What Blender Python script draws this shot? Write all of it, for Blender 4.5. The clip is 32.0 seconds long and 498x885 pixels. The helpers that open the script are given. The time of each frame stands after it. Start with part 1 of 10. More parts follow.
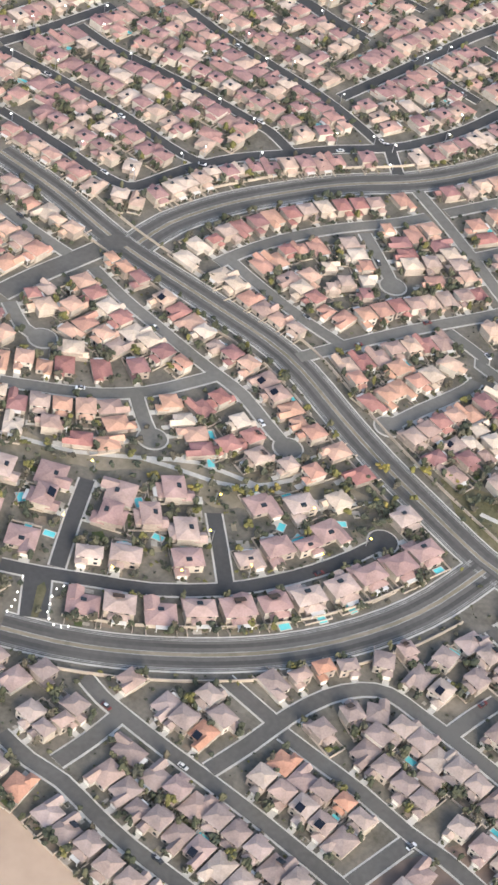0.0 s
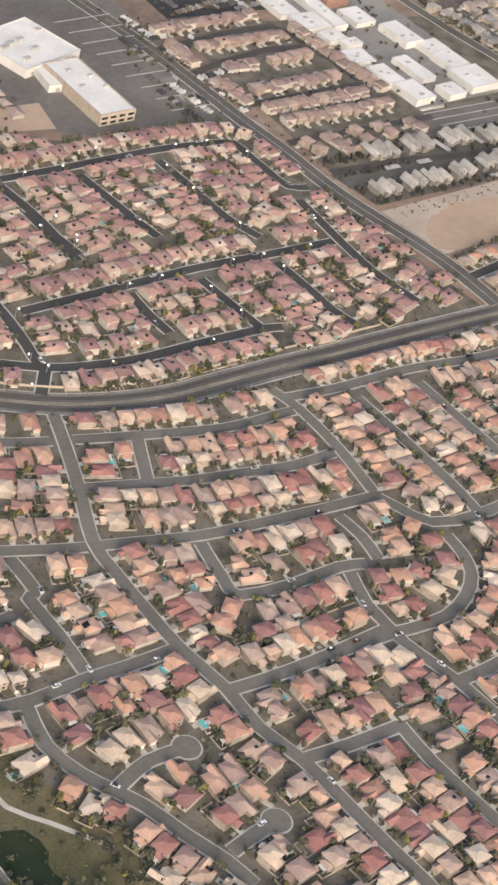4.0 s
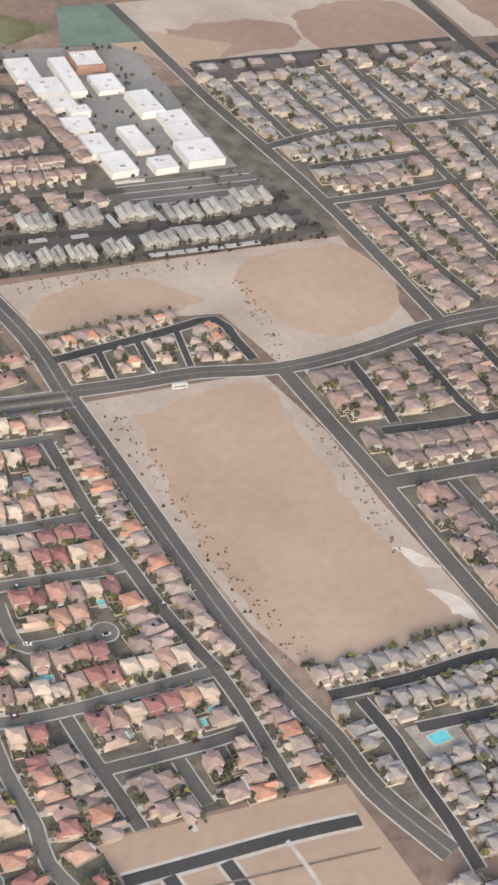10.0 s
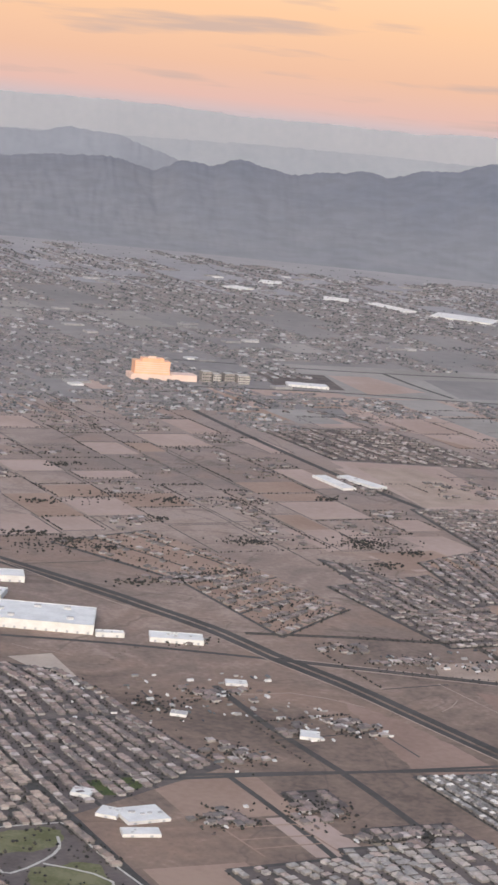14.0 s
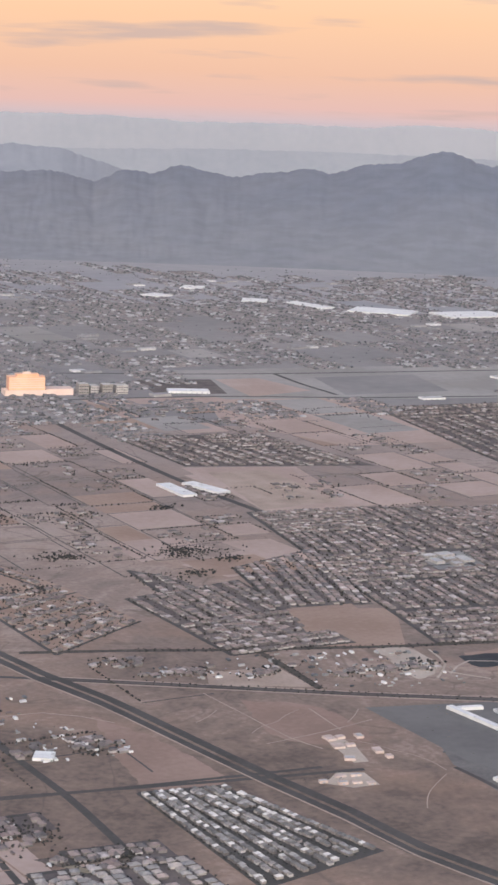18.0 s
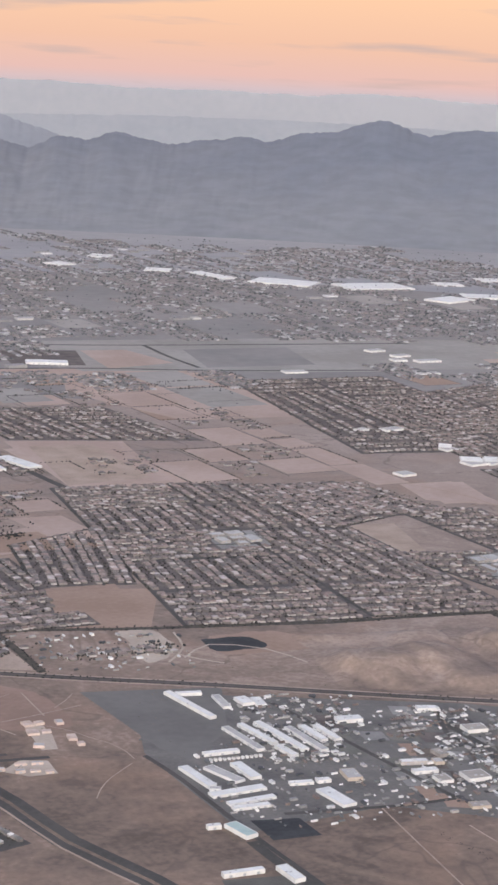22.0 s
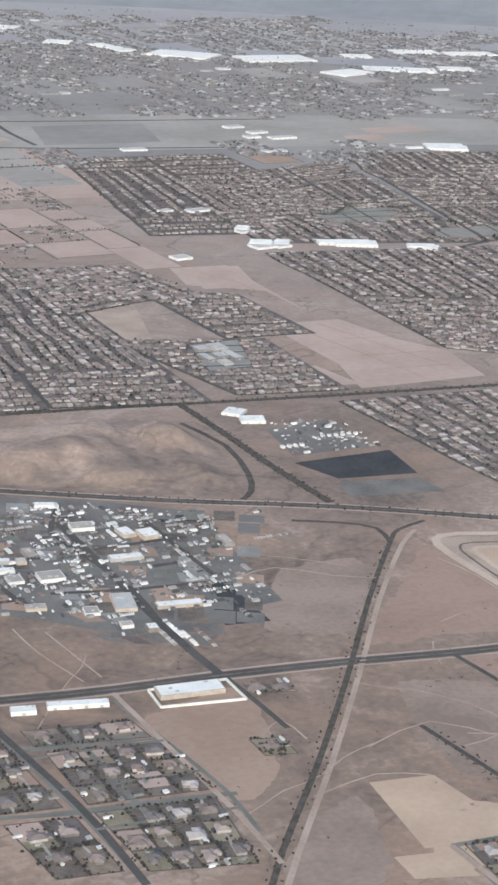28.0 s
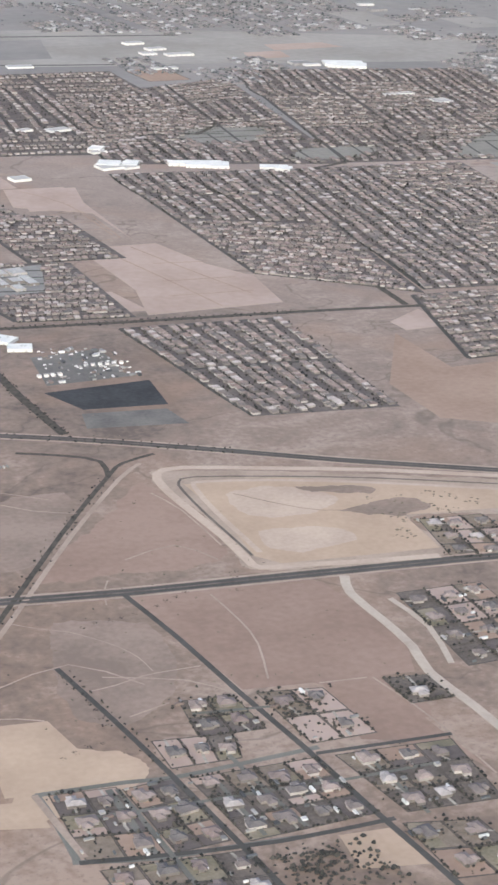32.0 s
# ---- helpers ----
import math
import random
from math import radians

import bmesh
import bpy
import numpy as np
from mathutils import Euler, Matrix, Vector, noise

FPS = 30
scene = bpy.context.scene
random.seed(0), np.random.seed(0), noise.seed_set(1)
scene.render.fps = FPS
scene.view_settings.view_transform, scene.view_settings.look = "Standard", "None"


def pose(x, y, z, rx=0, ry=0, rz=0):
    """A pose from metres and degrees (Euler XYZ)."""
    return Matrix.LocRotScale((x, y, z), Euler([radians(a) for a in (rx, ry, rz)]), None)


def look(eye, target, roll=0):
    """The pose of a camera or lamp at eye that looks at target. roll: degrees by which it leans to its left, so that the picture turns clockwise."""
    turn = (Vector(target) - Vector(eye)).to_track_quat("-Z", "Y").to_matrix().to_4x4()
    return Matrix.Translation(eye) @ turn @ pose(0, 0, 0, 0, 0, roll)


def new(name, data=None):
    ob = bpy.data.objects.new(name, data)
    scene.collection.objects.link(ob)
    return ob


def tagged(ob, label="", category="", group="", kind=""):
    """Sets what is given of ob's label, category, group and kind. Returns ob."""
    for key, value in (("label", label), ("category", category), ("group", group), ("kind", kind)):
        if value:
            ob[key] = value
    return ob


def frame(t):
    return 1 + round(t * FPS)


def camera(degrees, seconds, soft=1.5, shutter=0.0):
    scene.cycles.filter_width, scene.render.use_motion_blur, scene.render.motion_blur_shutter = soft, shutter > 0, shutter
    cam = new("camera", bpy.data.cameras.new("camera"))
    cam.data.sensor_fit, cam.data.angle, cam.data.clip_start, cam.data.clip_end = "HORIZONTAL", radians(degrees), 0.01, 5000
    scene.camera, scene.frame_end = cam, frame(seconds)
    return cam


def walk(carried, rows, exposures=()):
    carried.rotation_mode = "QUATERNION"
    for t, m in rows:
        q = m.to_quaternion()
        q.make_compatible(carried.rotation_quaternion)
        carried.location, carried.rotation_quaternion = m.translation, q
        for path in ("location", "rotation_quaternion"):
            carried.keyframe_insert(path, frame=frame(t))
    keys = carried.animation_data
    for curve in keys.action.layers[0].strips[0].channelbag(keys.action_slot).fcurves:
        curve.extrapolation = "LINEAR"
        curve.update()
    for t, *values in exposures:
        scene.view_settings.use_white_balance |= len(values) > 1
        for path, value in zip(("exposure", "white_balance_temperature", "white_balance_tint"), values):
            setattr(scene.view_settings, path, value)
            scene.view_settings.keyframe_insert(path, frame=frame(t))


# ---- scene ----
# A town on a desert plain, seen from an aircraft on its climb. Lengths are at one third of
# full size to keep the far mountains in reach; the ranges are pulled in to fit the camera's view.
cam = camera(14.69, 32.0, soft=2.8)
PATH = [
    (0, (-545.34, -98.87, 230.00), (-478.578, -66.586, 162.909), 14.65),
    (0.5, (-535.83, -110.08, 232.35), (-469.549, -76.267, 165.542), 14.58),
    (1, (-525.80, -121.08, 234.68), (-459.787, -85.309, 168.625), 14.87),
    (1.5, (-515.29, -131.85, 236.97), (-448.584, -92.990, 173.407), 15.33),
    (2, (-504.32, -142.42, 239.23), (-435.831, -99.210, 180.552), 15.73),
    (2.5, (-492.91, -152.77, 241.45), (-425.059, -107.947, 183.257), 15.88),
    (3, (-481.10, -162.92, 243.65), (-414.322, -117.164, 184.932), 15.68),
    (3.5, (-468.90, -172.87, 245.81), (-403.194, -126.838, 186.103), 15.62),
    (4, (-456.33, -182.62, 247.93), (-392.023, -136.559, 186.756), 15.46),
    (4.5, (-443.43, -192.17, 250.03), (-381.003, -146.115, 186.931), 14.90),
    (6.5, (-388.87, -228.56, 258.04), (-333.139, -178.895, 191.505), 13.33),
    (7, (-374.60, -237.22, 259.95), (-320.394, -186.654, 192.832), 13.02),
    (7.5, (-360.10, -245.71, 261.83), (-307.340, -194.143, 194.322), 12.63),
    (8, (-345.41, -254.04, 263.67), (-293.780, -201.201, 196.266), 12.01),
    (8.5, (-330.54, -262.20, 265.47), (-279.695, -207.760, 198.751), 11.68),
    (9, (-315.50, -270.21, 267.23), (-265.268, -213.875, 201.633), 11.45),
    (9.5, (-300.31, -278.07, 268.96), (-250.646, -219.399, 204.995), 10.99),
    (10, (-284.98, -285.78, 270.65), (-236.056, -224.902, 208.200), 10.25),
    (10.5, (-269.53, -293.35, 272.30), (-221.191, -230.229, 211.650), 9.67),
    (11, (-253.98, -300.78, 273.92), (-205.789, -234.770, 216.295), 9.40),
    (11.5, (-238.32, -308.08, 275.49), (-189.713, -237.989, 223.300), 9.18),
    (12, (-222.59, -315.25, 277.03), (-173.099, -239.338, 234.741), 8.76),
    (12.5, (-206.78, -322.29, 278.54), (-157.148, -241.602, 246.495), 8.18),
    (13, (-190.91, -329.21, 280.00), (-141.582, -245.804, 255.279), 7.64),
    (13.5, (-174.98, -336.01, 281.43), (-125.776, -251.199, 261.769), 6.97),
    (14, (-159.01, -342.69, 282.83), (-110.189, -257.308, 264.778), 6.00),
    (14.5, (-143.01, -349.27, 284.18), (-94.561, -263.446, 267.229), 5.07),
    (16.5, (-78.76, -374.57, 289.26), (-31.037, -288.287, 272.571), 3.20),
    (17, (-62.67, -380.66, 290.44), (-15.010, -294.441, 273.259), 2.96),
    (17.5, (-46.57, -386.67, 291.59), (1.058, -300.522, 273.976), 2.56),
    (18, (-30.48, -392.59, 292.71), (17.212, -306.566, 274.690), 2.20),
    (18.5, (-14.39, -398.45, 293.79), (33.307, -312.426, 275.739), 2.08),
    (19, (1.71, -404.23, 294.84), (49.363, -318.128, 277.078), 1.99),
    (19.5, (17.79, -409.94, 295.86), (65.437, -323.761, 278.457), 2.22),
    (20, (33.88, -415.59, 296.86), (81.503, -329.369, 279.609), 2.20),
    (20.5, (49.96, -421.18, 297.82), (97.567, -334.985, 280.401), 2.09),
    (21, (66.04, -426.72, 298.75), (113.692, -340.677, 280.700), 2.26),
    (21.5, (82.12, -432.20, 299.66), (129.793, -346.359, 280.744), 2.57),
    (22, (98.20, -437.64, 300.54), (145.858, -351.963, 280.840), 2.77),
    (22.5, (114.29, -443.04, 301.39), (161.934, -357.502, 281.046), 2.85),
    (23, (130.40, -448.40, 302.22), (177.842, -362.885, 281.321), 2.82),
    (23.5, (146.52, -453.72, 303.03), (193.679, -368.224, 281.432), 2.68),
    (24, (162.67, -459.02, 303.81), (209.621, -373.660, 281.237), 2.67),
    (24.5, (178.85, -464.29, 304.58), (225.544, -379.077, 280.938), 2.69),
    (26.5, (244.03, -485.20, 307.43), (288.662, -400.028, 279.987), 2.22),
    (27, (260.48, -490.41, 308.11), (304.976, -405.428, 279.839), 2.35),
    (27.5, (277.03, -495.61, 308.77), (321.372, -410.994, 279.217), 2.41),
    (28, (293.67, -500.83, 309.41), (338.008, -416.768, 278.289), 2.47),
    (28.5, (310.43, -506.05, 310.05), (354.815, -422.497, 277.656), 2.64),
    (29, (327.31, -511.28, 310.67), (371.532, -428.074, 277.193), 2.69),
    (29.5, (344.33, -516.53, 311.29), (388.322, -433.507, 277.064), 2.84),
    (30, (361.50, -521.80, 311.90), (405.222, -438.901, 277.035), 2.99),
    (30.5, (378.84, -527.10, 312.51), (422.082, -444.150, 277.160), 2.70),
    (31, (396.37, -532.43, 313.11), (439.064, -449.332, 277.439), 2.45),
    (31.5, (414.10, -537.79, 313.71), (456.314, -454.454, 278.028), 2.37),
    (32, (432.06, -543.19, 314.31), (474.005, -459.553, 279.027), 2.29),
]
EXPOSURES = [(0, 1.1, 6070, 6), (1.2, 1.05, 6170, 7), (2.2, 0.76, 6500, 8), (3.2, 0.68, 6650, 9), (4.5, 0.72, 6650, 9), (6.5, 1.0, 6170, 5), (9.2, 1.0, 6250, 6), (10, 0.76, 6400, 8), (11, 0.86, 6550, 9), (12.5, 0.92, 6040, 4), (14, 0.4, 5930, 9), (19, 0.43, 5750, 10), (24, 0.48, 5790, 10), (26.6, 0.68, 5640, 0), (29, 0.78, 5660, 2), (32, 0.88, 5780, 3)]
walk(cam, [(t, look(eye, target, roll)) for t, eye, target, roll in PATH], EXPOSURES)

# ---- light: dusk, a wide low sun behind the aircraft and a soft sky ----
SUN_ELEVATION, SUN_AZIMUTH = radians(28), radians(215)
world = bpy.data.worlds.new("dusk_sky")
scene.world = world
world.use_nodes = True
wn = world.node_tree.nodes
wl = world.node_tree.links
sky_node = wn.new("ShaderNodeTexSky")
sky_node.sky_type, sky_node.sun_disc = "NISHITA", False
sky_node.sun_elevation, sky_node.sun_rotation = SUN_ELEVATION, SUN_AZIMUTH
sky_node.air_density, sky_node.dust_density = 1.0, 4.0
wl.new(sky_node.outputs[0], wn["Background"].inputs[0])
wn["Background"].inputs[1].default_value = 0.15
sun = new("sun", bpy.data.lights.new("sun", "SUN"))
sun.data.energy, sun.data.angle, sun.data.color = 1.1, radians(30), (1.0, 0.9, 0.82)
sun_way = Vector((math.sin(SUN_AZIMUTH) * math.cos(SUN_ELEVATION), math.cos(SUN_AZIMUTH) * math.cos(SUN_ELEVATION), math.sin(SUN_ELEVATION)))
sun.matrix_world = look(sun_way * 500, (0, 0, 0))

# ---- materials ----


def material(name, colour, rough=0.9, scale=0.0, other=None, fine=0.0, bump=0.0, metal=0.0, spread=0.5):
    """A principled surface: a colour, mottled towards another at a large scale (1 / metres) and a fine one."""
    m = bpy.data.materials.new(name)
    m.use_nodes = True
    n, l = m.node_tree.nodes, m.node_tree.links
    b = n["Principled BSDF"]
    b.inputs["Roughness"].default_value, b.inputs["Metallic"].default_value = rough, metal
    b.inputs["Base Color"].default_value = (*colour, 1)
    b.inputs["Specular IOR Level"].default_value = 0.25
    if scale:
        where = n.new("ShaderNodeNewGeometry")
        big, small = n.new("ShaderNodeTexNoise"), n.new("ShaderNodeTexNoise")
        big.inputs["Scale"].default_value, big.inputs["Detail"].default_value = scale, 5
        small.inputs["Scale"].default_value, small.inputs["Detail"].default_value = fine or scale * 14, 4
        l.new(where.outputs["Position"], big.inputs["Vector"])
        l.new(where.outputs["Position"], small.inputs["Vector"])
        add = n.new("ShaderNodeMath")
        add.operation = "MULTIPLY_ADD"
        add.inputs[1].default_value = 0.45
        l.new(small.outputs[0], add.inputs[0])
        l.new(big.outputs[0], add.inputs[2])
        ramp = n.new("ShaderNodeValToRGB")
        mid = 0.72
        ramp.color_ramp.elements[0].position, ramp.color_ramp.elements[1].position = mid - 0.3 * spread, mid + 0.3 * spread
        ramp.color_ramp.elements[0].color, ramp.color_ramp.elements[1].color = (*colour, 1), (*(other or colour), 1)
        l.new(add.outputs[0], ramp.inputs[0])
        l.new(ramp.outputs[0], b.inputs["Base Color"])
        if bump:
            up = n.new("ShaderNodeBump")
            up.inputs["Strength"].default_value, up.inputs["Distance"].default_value = bump, 0.3
            l.new(small.outputs[0], up.inputs["Height"])
            l.new(up.outputs[0], b.inputs["Normal"])
    return m


def palette(name, colours, rough=0.85, lines=0.0):
    """A surface whose colour is drawn once for each house: by the attribute 'tint' in joined rows, by the object otherwise."""
    m = bpy.data.materials.new(name)
    m.use_nodes = True
    n, l = m.node_tree.nodes, m.node_tree.links
    b = n["Principled BSDF"]
    b.inputs["Roughness"].default_value = rough
    b.inputs["Specular IOR Level"].default_value = 0.2
    tint, info, add, part_of = n.new("ShaderNodeAttribute"), n.new("ShaderNodeObjectInfo"), n.new("ShaderNodeMath"), n.new("ShaderNodeMath")
    tint.attribute_name = "tint"
    l.new(tint.outputs["Fac"], add.inputs[0])
    l.new(info.outputs["Random"], add.inputs[1])
    part_of.operation = "FRACT"
    l.new(add.outputs[0], part_of.inputs[0])
    ramp = n.new("ShaderNodeValToRGB")
    ramp.color_ramp.interpolation = "CONSTANT"
    for k, c in enumerate(colours):
        e = ramp.color_ramp.elements[k] if k < 2 else ramp.color_ramp.elements.new(k / len(colours))
        e.position, e.color = k / len(colours), (*c, 1)
    l.new(part_of.outputs[0], ramp.inputs[0])
    where, spot, fine, mix = n.new("ShaderNodeNewGeometry"), n.new("ShaderNodeTexNoise"), n.new("ShaderNodeTexNoise"), n.new("ShaderNodeMix")
    spot.inputs["Scale"].default_value, fine.inputs["Scale"].default_value, fine.inputs["Detail"].default_value = 0.35, 3.0, 3
    l.new(where.outputs["Position"], spot.inputs["Vector"])
    l.new(where.outputs["Position"], fine.inputs["Vector"])
    mean = n.new("ShaderNodeMath")
    mean.operation = "MULTIPLY_ADD"
    mean.inputs[1].default_value = 0.6
    l.new(fine.outputs[0], mean.inputs[0])
    l.new(spot.outputs[0], mean.inputs[2])
    level = n.new("ShaderNodeMapRange")
    level.inputs["From Min"].default_value, level.inputs["From Max"].default_value = 0.5, 1.1
    level.inputs["To Min"].default_value, level.inputs["To Max"].default_value = 0.72, 1.22
    l.new(mean.outputs[0], level.inputs["Value"])
    mix.data_type, mix.blend_type = "RGBA", "MULTIPLY"
    mix.inputs["Factor"].default_value = 1
    l.new(ramp.outputs[0], mix.inputs["A"])
    l.new(level.outputs[0], mix.inputs["B"])
    l.new(mix.outputs["Result"], b.inputs["Base Color"])
    return m




def desert():
    """Dry soil: dark crusts, brown and pinkish flats, pale blown sand, at three scales."""
    m = material("desert_ground", (0.25, 0.19, 0.16), 0.95)
    n, l = m.node_tree.nodes, m.node_tree.links
    where = n.new("ShaderNodeNewGeometry")
    total = None
    for scale, share, warp in ((0.004, 0.75, 1.2), (0.021, 0.4, 2.5), (0.3, 0.3, 0.0)):
        t = n.new("ShaderNodeTexNoise")
        t.inputs["Scale"].default_value, t.inputs["Detail"].default_value, t.inputs["Distortion"].default_value = scale, 6, warp
        l.new(where.outputs["Position"], t.inputs["Vector"])
        k = n.new("ShaderNodeMath")
        k.operation = "MULTIPLY_ADD"
        k.inputs[1].default_value = share
        l.new(t.outputs[0], k.inputs[0])
        if total:
            l.new(total.outputs[0], k.inputs[2])
        else:
            k.inputs[2].default_value = 0.0
        total = k
    ramp = n.new("ShaderNodeValToRGB")
    stops = [(0.56, (0.115, 0.088, 0.071)), (0.66, (0.178, 0.131, 0.104)), (0.76, (0.232, 0.168, 0.131)), (0.87, (0.34, 0.257, 0.206))]
    for i, (at, c) in enumerate(stops):
        e = ramp.color_ramp.elements[i] if i < 2 else ramp.color_ramp.elements.new(at)
        e.position, e.color = at, (*c, 1)
    l.new(total.outputs[0], ramp.inputs[0])
    # the soil colour pales with distance, in uneven tongues: haze painted into it
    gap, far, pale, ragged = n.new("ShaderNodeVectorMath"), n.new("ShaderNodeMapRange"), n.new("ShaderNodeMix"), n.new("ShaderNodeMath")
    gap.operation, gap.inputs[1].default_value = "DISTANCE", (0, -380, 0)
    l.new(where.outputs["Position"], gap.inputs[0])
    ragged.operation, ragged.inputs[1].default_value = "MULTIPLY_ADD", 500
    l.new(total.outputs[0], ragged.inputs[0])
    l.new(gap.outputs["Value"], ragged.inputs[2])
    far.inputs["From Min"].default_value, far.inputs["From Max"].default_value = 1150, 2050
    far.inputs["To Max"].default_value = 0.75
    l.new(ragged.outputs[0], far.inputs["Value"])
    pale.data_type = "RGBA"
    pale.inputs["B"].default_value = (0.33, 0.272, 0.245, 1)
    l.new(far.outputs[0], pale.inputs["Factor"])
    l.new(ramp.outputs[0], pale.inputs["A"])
    # flats of reddish crust, and thin winding washes of darker gravel
    crust, blush, red = n.new("ShaderNodeTexNoise"), n.new("ShaderNodeMapRange"), n.new("ShaderNodeMix")
    crust.inputs["Scale"].default_value, crust.inputs["Detail"].default_value, crust.inputs["Distortion"].default_value = 0.011, 5, 0.8
    l.new(where.outputs["Position"], crust.inputs["Vector"])
    blush.inputs["From Min"].default_value, blush.inputs["From Max"].default_value, blush.inputs["To Max"].default_value = 0.5, 0.68, 0.42
    l.new(crust.outputs[0], blush.inputs["Value"])
    red.data_type = "RGBA"
    red.inputs["B"].default_value = (0.305, 0.2, 0.143, 1)
    l.new(blush.outputs[0], red.inputs["Factor"])
    l.new(pale.outputs["Result"], red.inputs["A"])
    way, off, thin, wash = n.new("ShaderNodeTexNoise"), n.new("ShaderNodeMath"), n.new("ShaderNodeMapRange"), n.new("ShaderNodeMix")
    way.inputs["Scale"].default_value, way.inputs["Detail"].default_value, way.inputs["Distortion"].default_value = 0.0085, 4, 1.0
    l.new(where.outputs["Position"], way.inputs["Vector"])
    off.operation, off.inputs[1].default_value = "SUBTRACT", 0.5
    bend = n.new("ShaderNodeMath")
    bend.operation = "ABSOLUTE"
    l.new(way.outputs[0], off.inputs[0])
    l.new(off.outputs[0], bend.inputs[0])
    thin.inputs["From Min"].default_value, thin.inputs["From Max"].default_value = 0.009, 0.002
    thin.inputs["To Max"].default_value = 0.45
    l.new(bend.outputs[0], thin.inputs["Value"])
    wash.data_type = "RGBA"
    wash.inputs["B"].default_value = (0.12, 0.092, 0.075, 1)
    l.new(thin.outputs[0], wash.inputs["Factor"])
    l.new(red.outputs["Result"], wash.inputs["A"])
    # low bushes and stones strewn over it, too small to stand out singly
    speck, dots, dark = n.new("ShaderNodeTexNoise"), n.new("ShaderNodeMapRange"), n.new("ShaderNodeMix")
    speck.inputs["Scale"].default_value, speck.inputs["Detail"].default_value, speck.inputs["Roughness"].default_value = 0.55, 3, 0.7
    l.new(where.outputs["Position"], speck.inputs["Vector"])
    dots.inputs["From Min"].default_value, dots.inputs["From Max"].default_value, dots.inputs["To Max"].default_value = 0.55, 0.7, 0.4
    l.new(speck.outputs[0], dots.inputs["Value"])
    dark.data_type = "RGBA"
    dark.inputs["B"].default_value = (0.115, 0.092, 0.072, 1)
    l.new(dots.outputs[0], dark.inputs["Factor"])
    l.new(wash.outputs["Result"], dark.inputs["A"])
    l.new(dark.outputs["Result"], n["Principled BSDF"].inputs["Base Color"])
    return m


DESERT = desert()
SAND = material("bare_sand", (0.355, 0.259, 0.19), 0.95, 0.03, (0.45, 0.337, 0.25), 0.4, spread=0.7)
PALE_SAND = material("pale_graded_sand", (0.34, 0.277, 0.226), 0.95, 0.05, (0.47, 0.395, 0.33), 0.6, spread=0.8)
WHITE_SAND = material("white_sand", (0.5, 0.43, 0.36), 0.95, 0.1, (0.62, 0.56, 0.49), 0.6)
BROWN = material("brown_field", (0.26, 0.18, 0.137), 0.95, 0.02, (0.325, 0.232, 0.18), 0.3)
YARD = material("gravel_yards", (0.07, 0.066, 0.05), 0.95, 0.2, (0.205, 0.178, 0.145), 1.3, spread=0.85)
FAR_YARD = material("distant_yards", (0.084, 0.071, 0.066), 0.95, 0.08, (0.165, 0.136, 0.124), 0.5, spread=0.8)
ASPHALT = material("asphalt", (0.092, 0.086, 0.077), 0.9, 0.05, (0.13, 0.121, 0.108), 1.1)
NEW_ASPHALT = material("fresh_dark_asphalt", (0.054, 0.052, 0.05), 0.88, 0.06, (0.074, 0.071, 0.068), 1.1)
WORN = material("worn_dark_asphalt", (0.066, 0.062, 0.057), 0.9, 0.06, (0.094, 0.088, 0.08), 1.1)
OLD_ASPHALT = material("grey_old_asphalt", (0.132, 0.124, 0.108), 0.9, 0.06, (0.182, 0.17, 0.15), 1.1)
CONCRETE = material("concrete", (0.40, 0.375, 0.335), 0.9, 0.3, (0.52, 0.49, 0.44), 2.5)
MARKING = material("road_paint", (0.2, 0.192, 0.18), 0.8, 0.3, (0.36, 0.345, 0.32), 2.0)
OLIVE = material("dry_olive_ground", (0.16, 0.138, 0.095), 0.95, 0.08, (0.27, 0.225, 0.165), 0.9)
LAWN = material("green_lawn", (0.05, 0.07, 0.025), 0.95, 0.2, (0.1, 0.11, 0.045), 1.5)
GRAVEL = material("pale_yard_gravel", (0.27, 0.24, 0.2), 0.95, 0.3, (0.4, 0.36, 0.31), 2.0)
SHINGLE = material("brown_yard_gravel", (0.16, 0.125, 0.095), 0.95, 0.3, (0.24, 0.19, 0.15), 2.0)
GRASS = material("dry_lawn", (0.075, 0.075, 0.036), 0.95, 0.1, (0.16, 0.135, 0.08), 1.5)
POOL_WATER = material("pool_water", (0.12, 0.5, 0.52), 0.15, 0.5, (0.2, 0.6, 0.6))
POND = material("pond_water", (0.022, 0.03, 0.014), 0.12, 0.1, (0.032, 0.04, 0.02))
LEAVES = palette("tree_leaves", [(0.062, 0.067, 0.042), (0.085, 0.084, 0.054), (0.05, 0.056, 0.04), (0.1, 0.096, 0.058), (0.078, 0.075, 0.056), (0.066, 0.07, 0.046), (0.095, 0.083, 0.062), (0.07, 0.074, 0.05), (0.056, 0.06, 0.044), (0.13, 0.12, 0.045)], 0.9)
FAR_WALL = palette("far_house_walls", [(0.21, 0.185, 0.168), (0.17, 0.15, 0.138), (0.26, 0.232, 0.212), (0.36, 0.33, 0.305), (0.155, 0.137, 0.127)], 0.9)
FAR_BROWN = palette("far_brown_roofs", [(0.25, 0.2, 0.172), (0.21, 0.172, 0.152), (0.3, 0.24, 0.205), (0.235, 0.18, 0.155), (0.34, 0.28, 0.24), (0.19, 0.16, 0.145)], 0.9)
APRON = material("smooth_apron", (0.132, 0.122, 0.114), 0.85, 0.02, (0.165, 0.152, 0.141), 0.2)
COURT_GREEN = material("green_sports_court", (0.12, 0.17, 0.13), 0.9, 0.08, (0.17, 0.22, 0.175), 0.6)
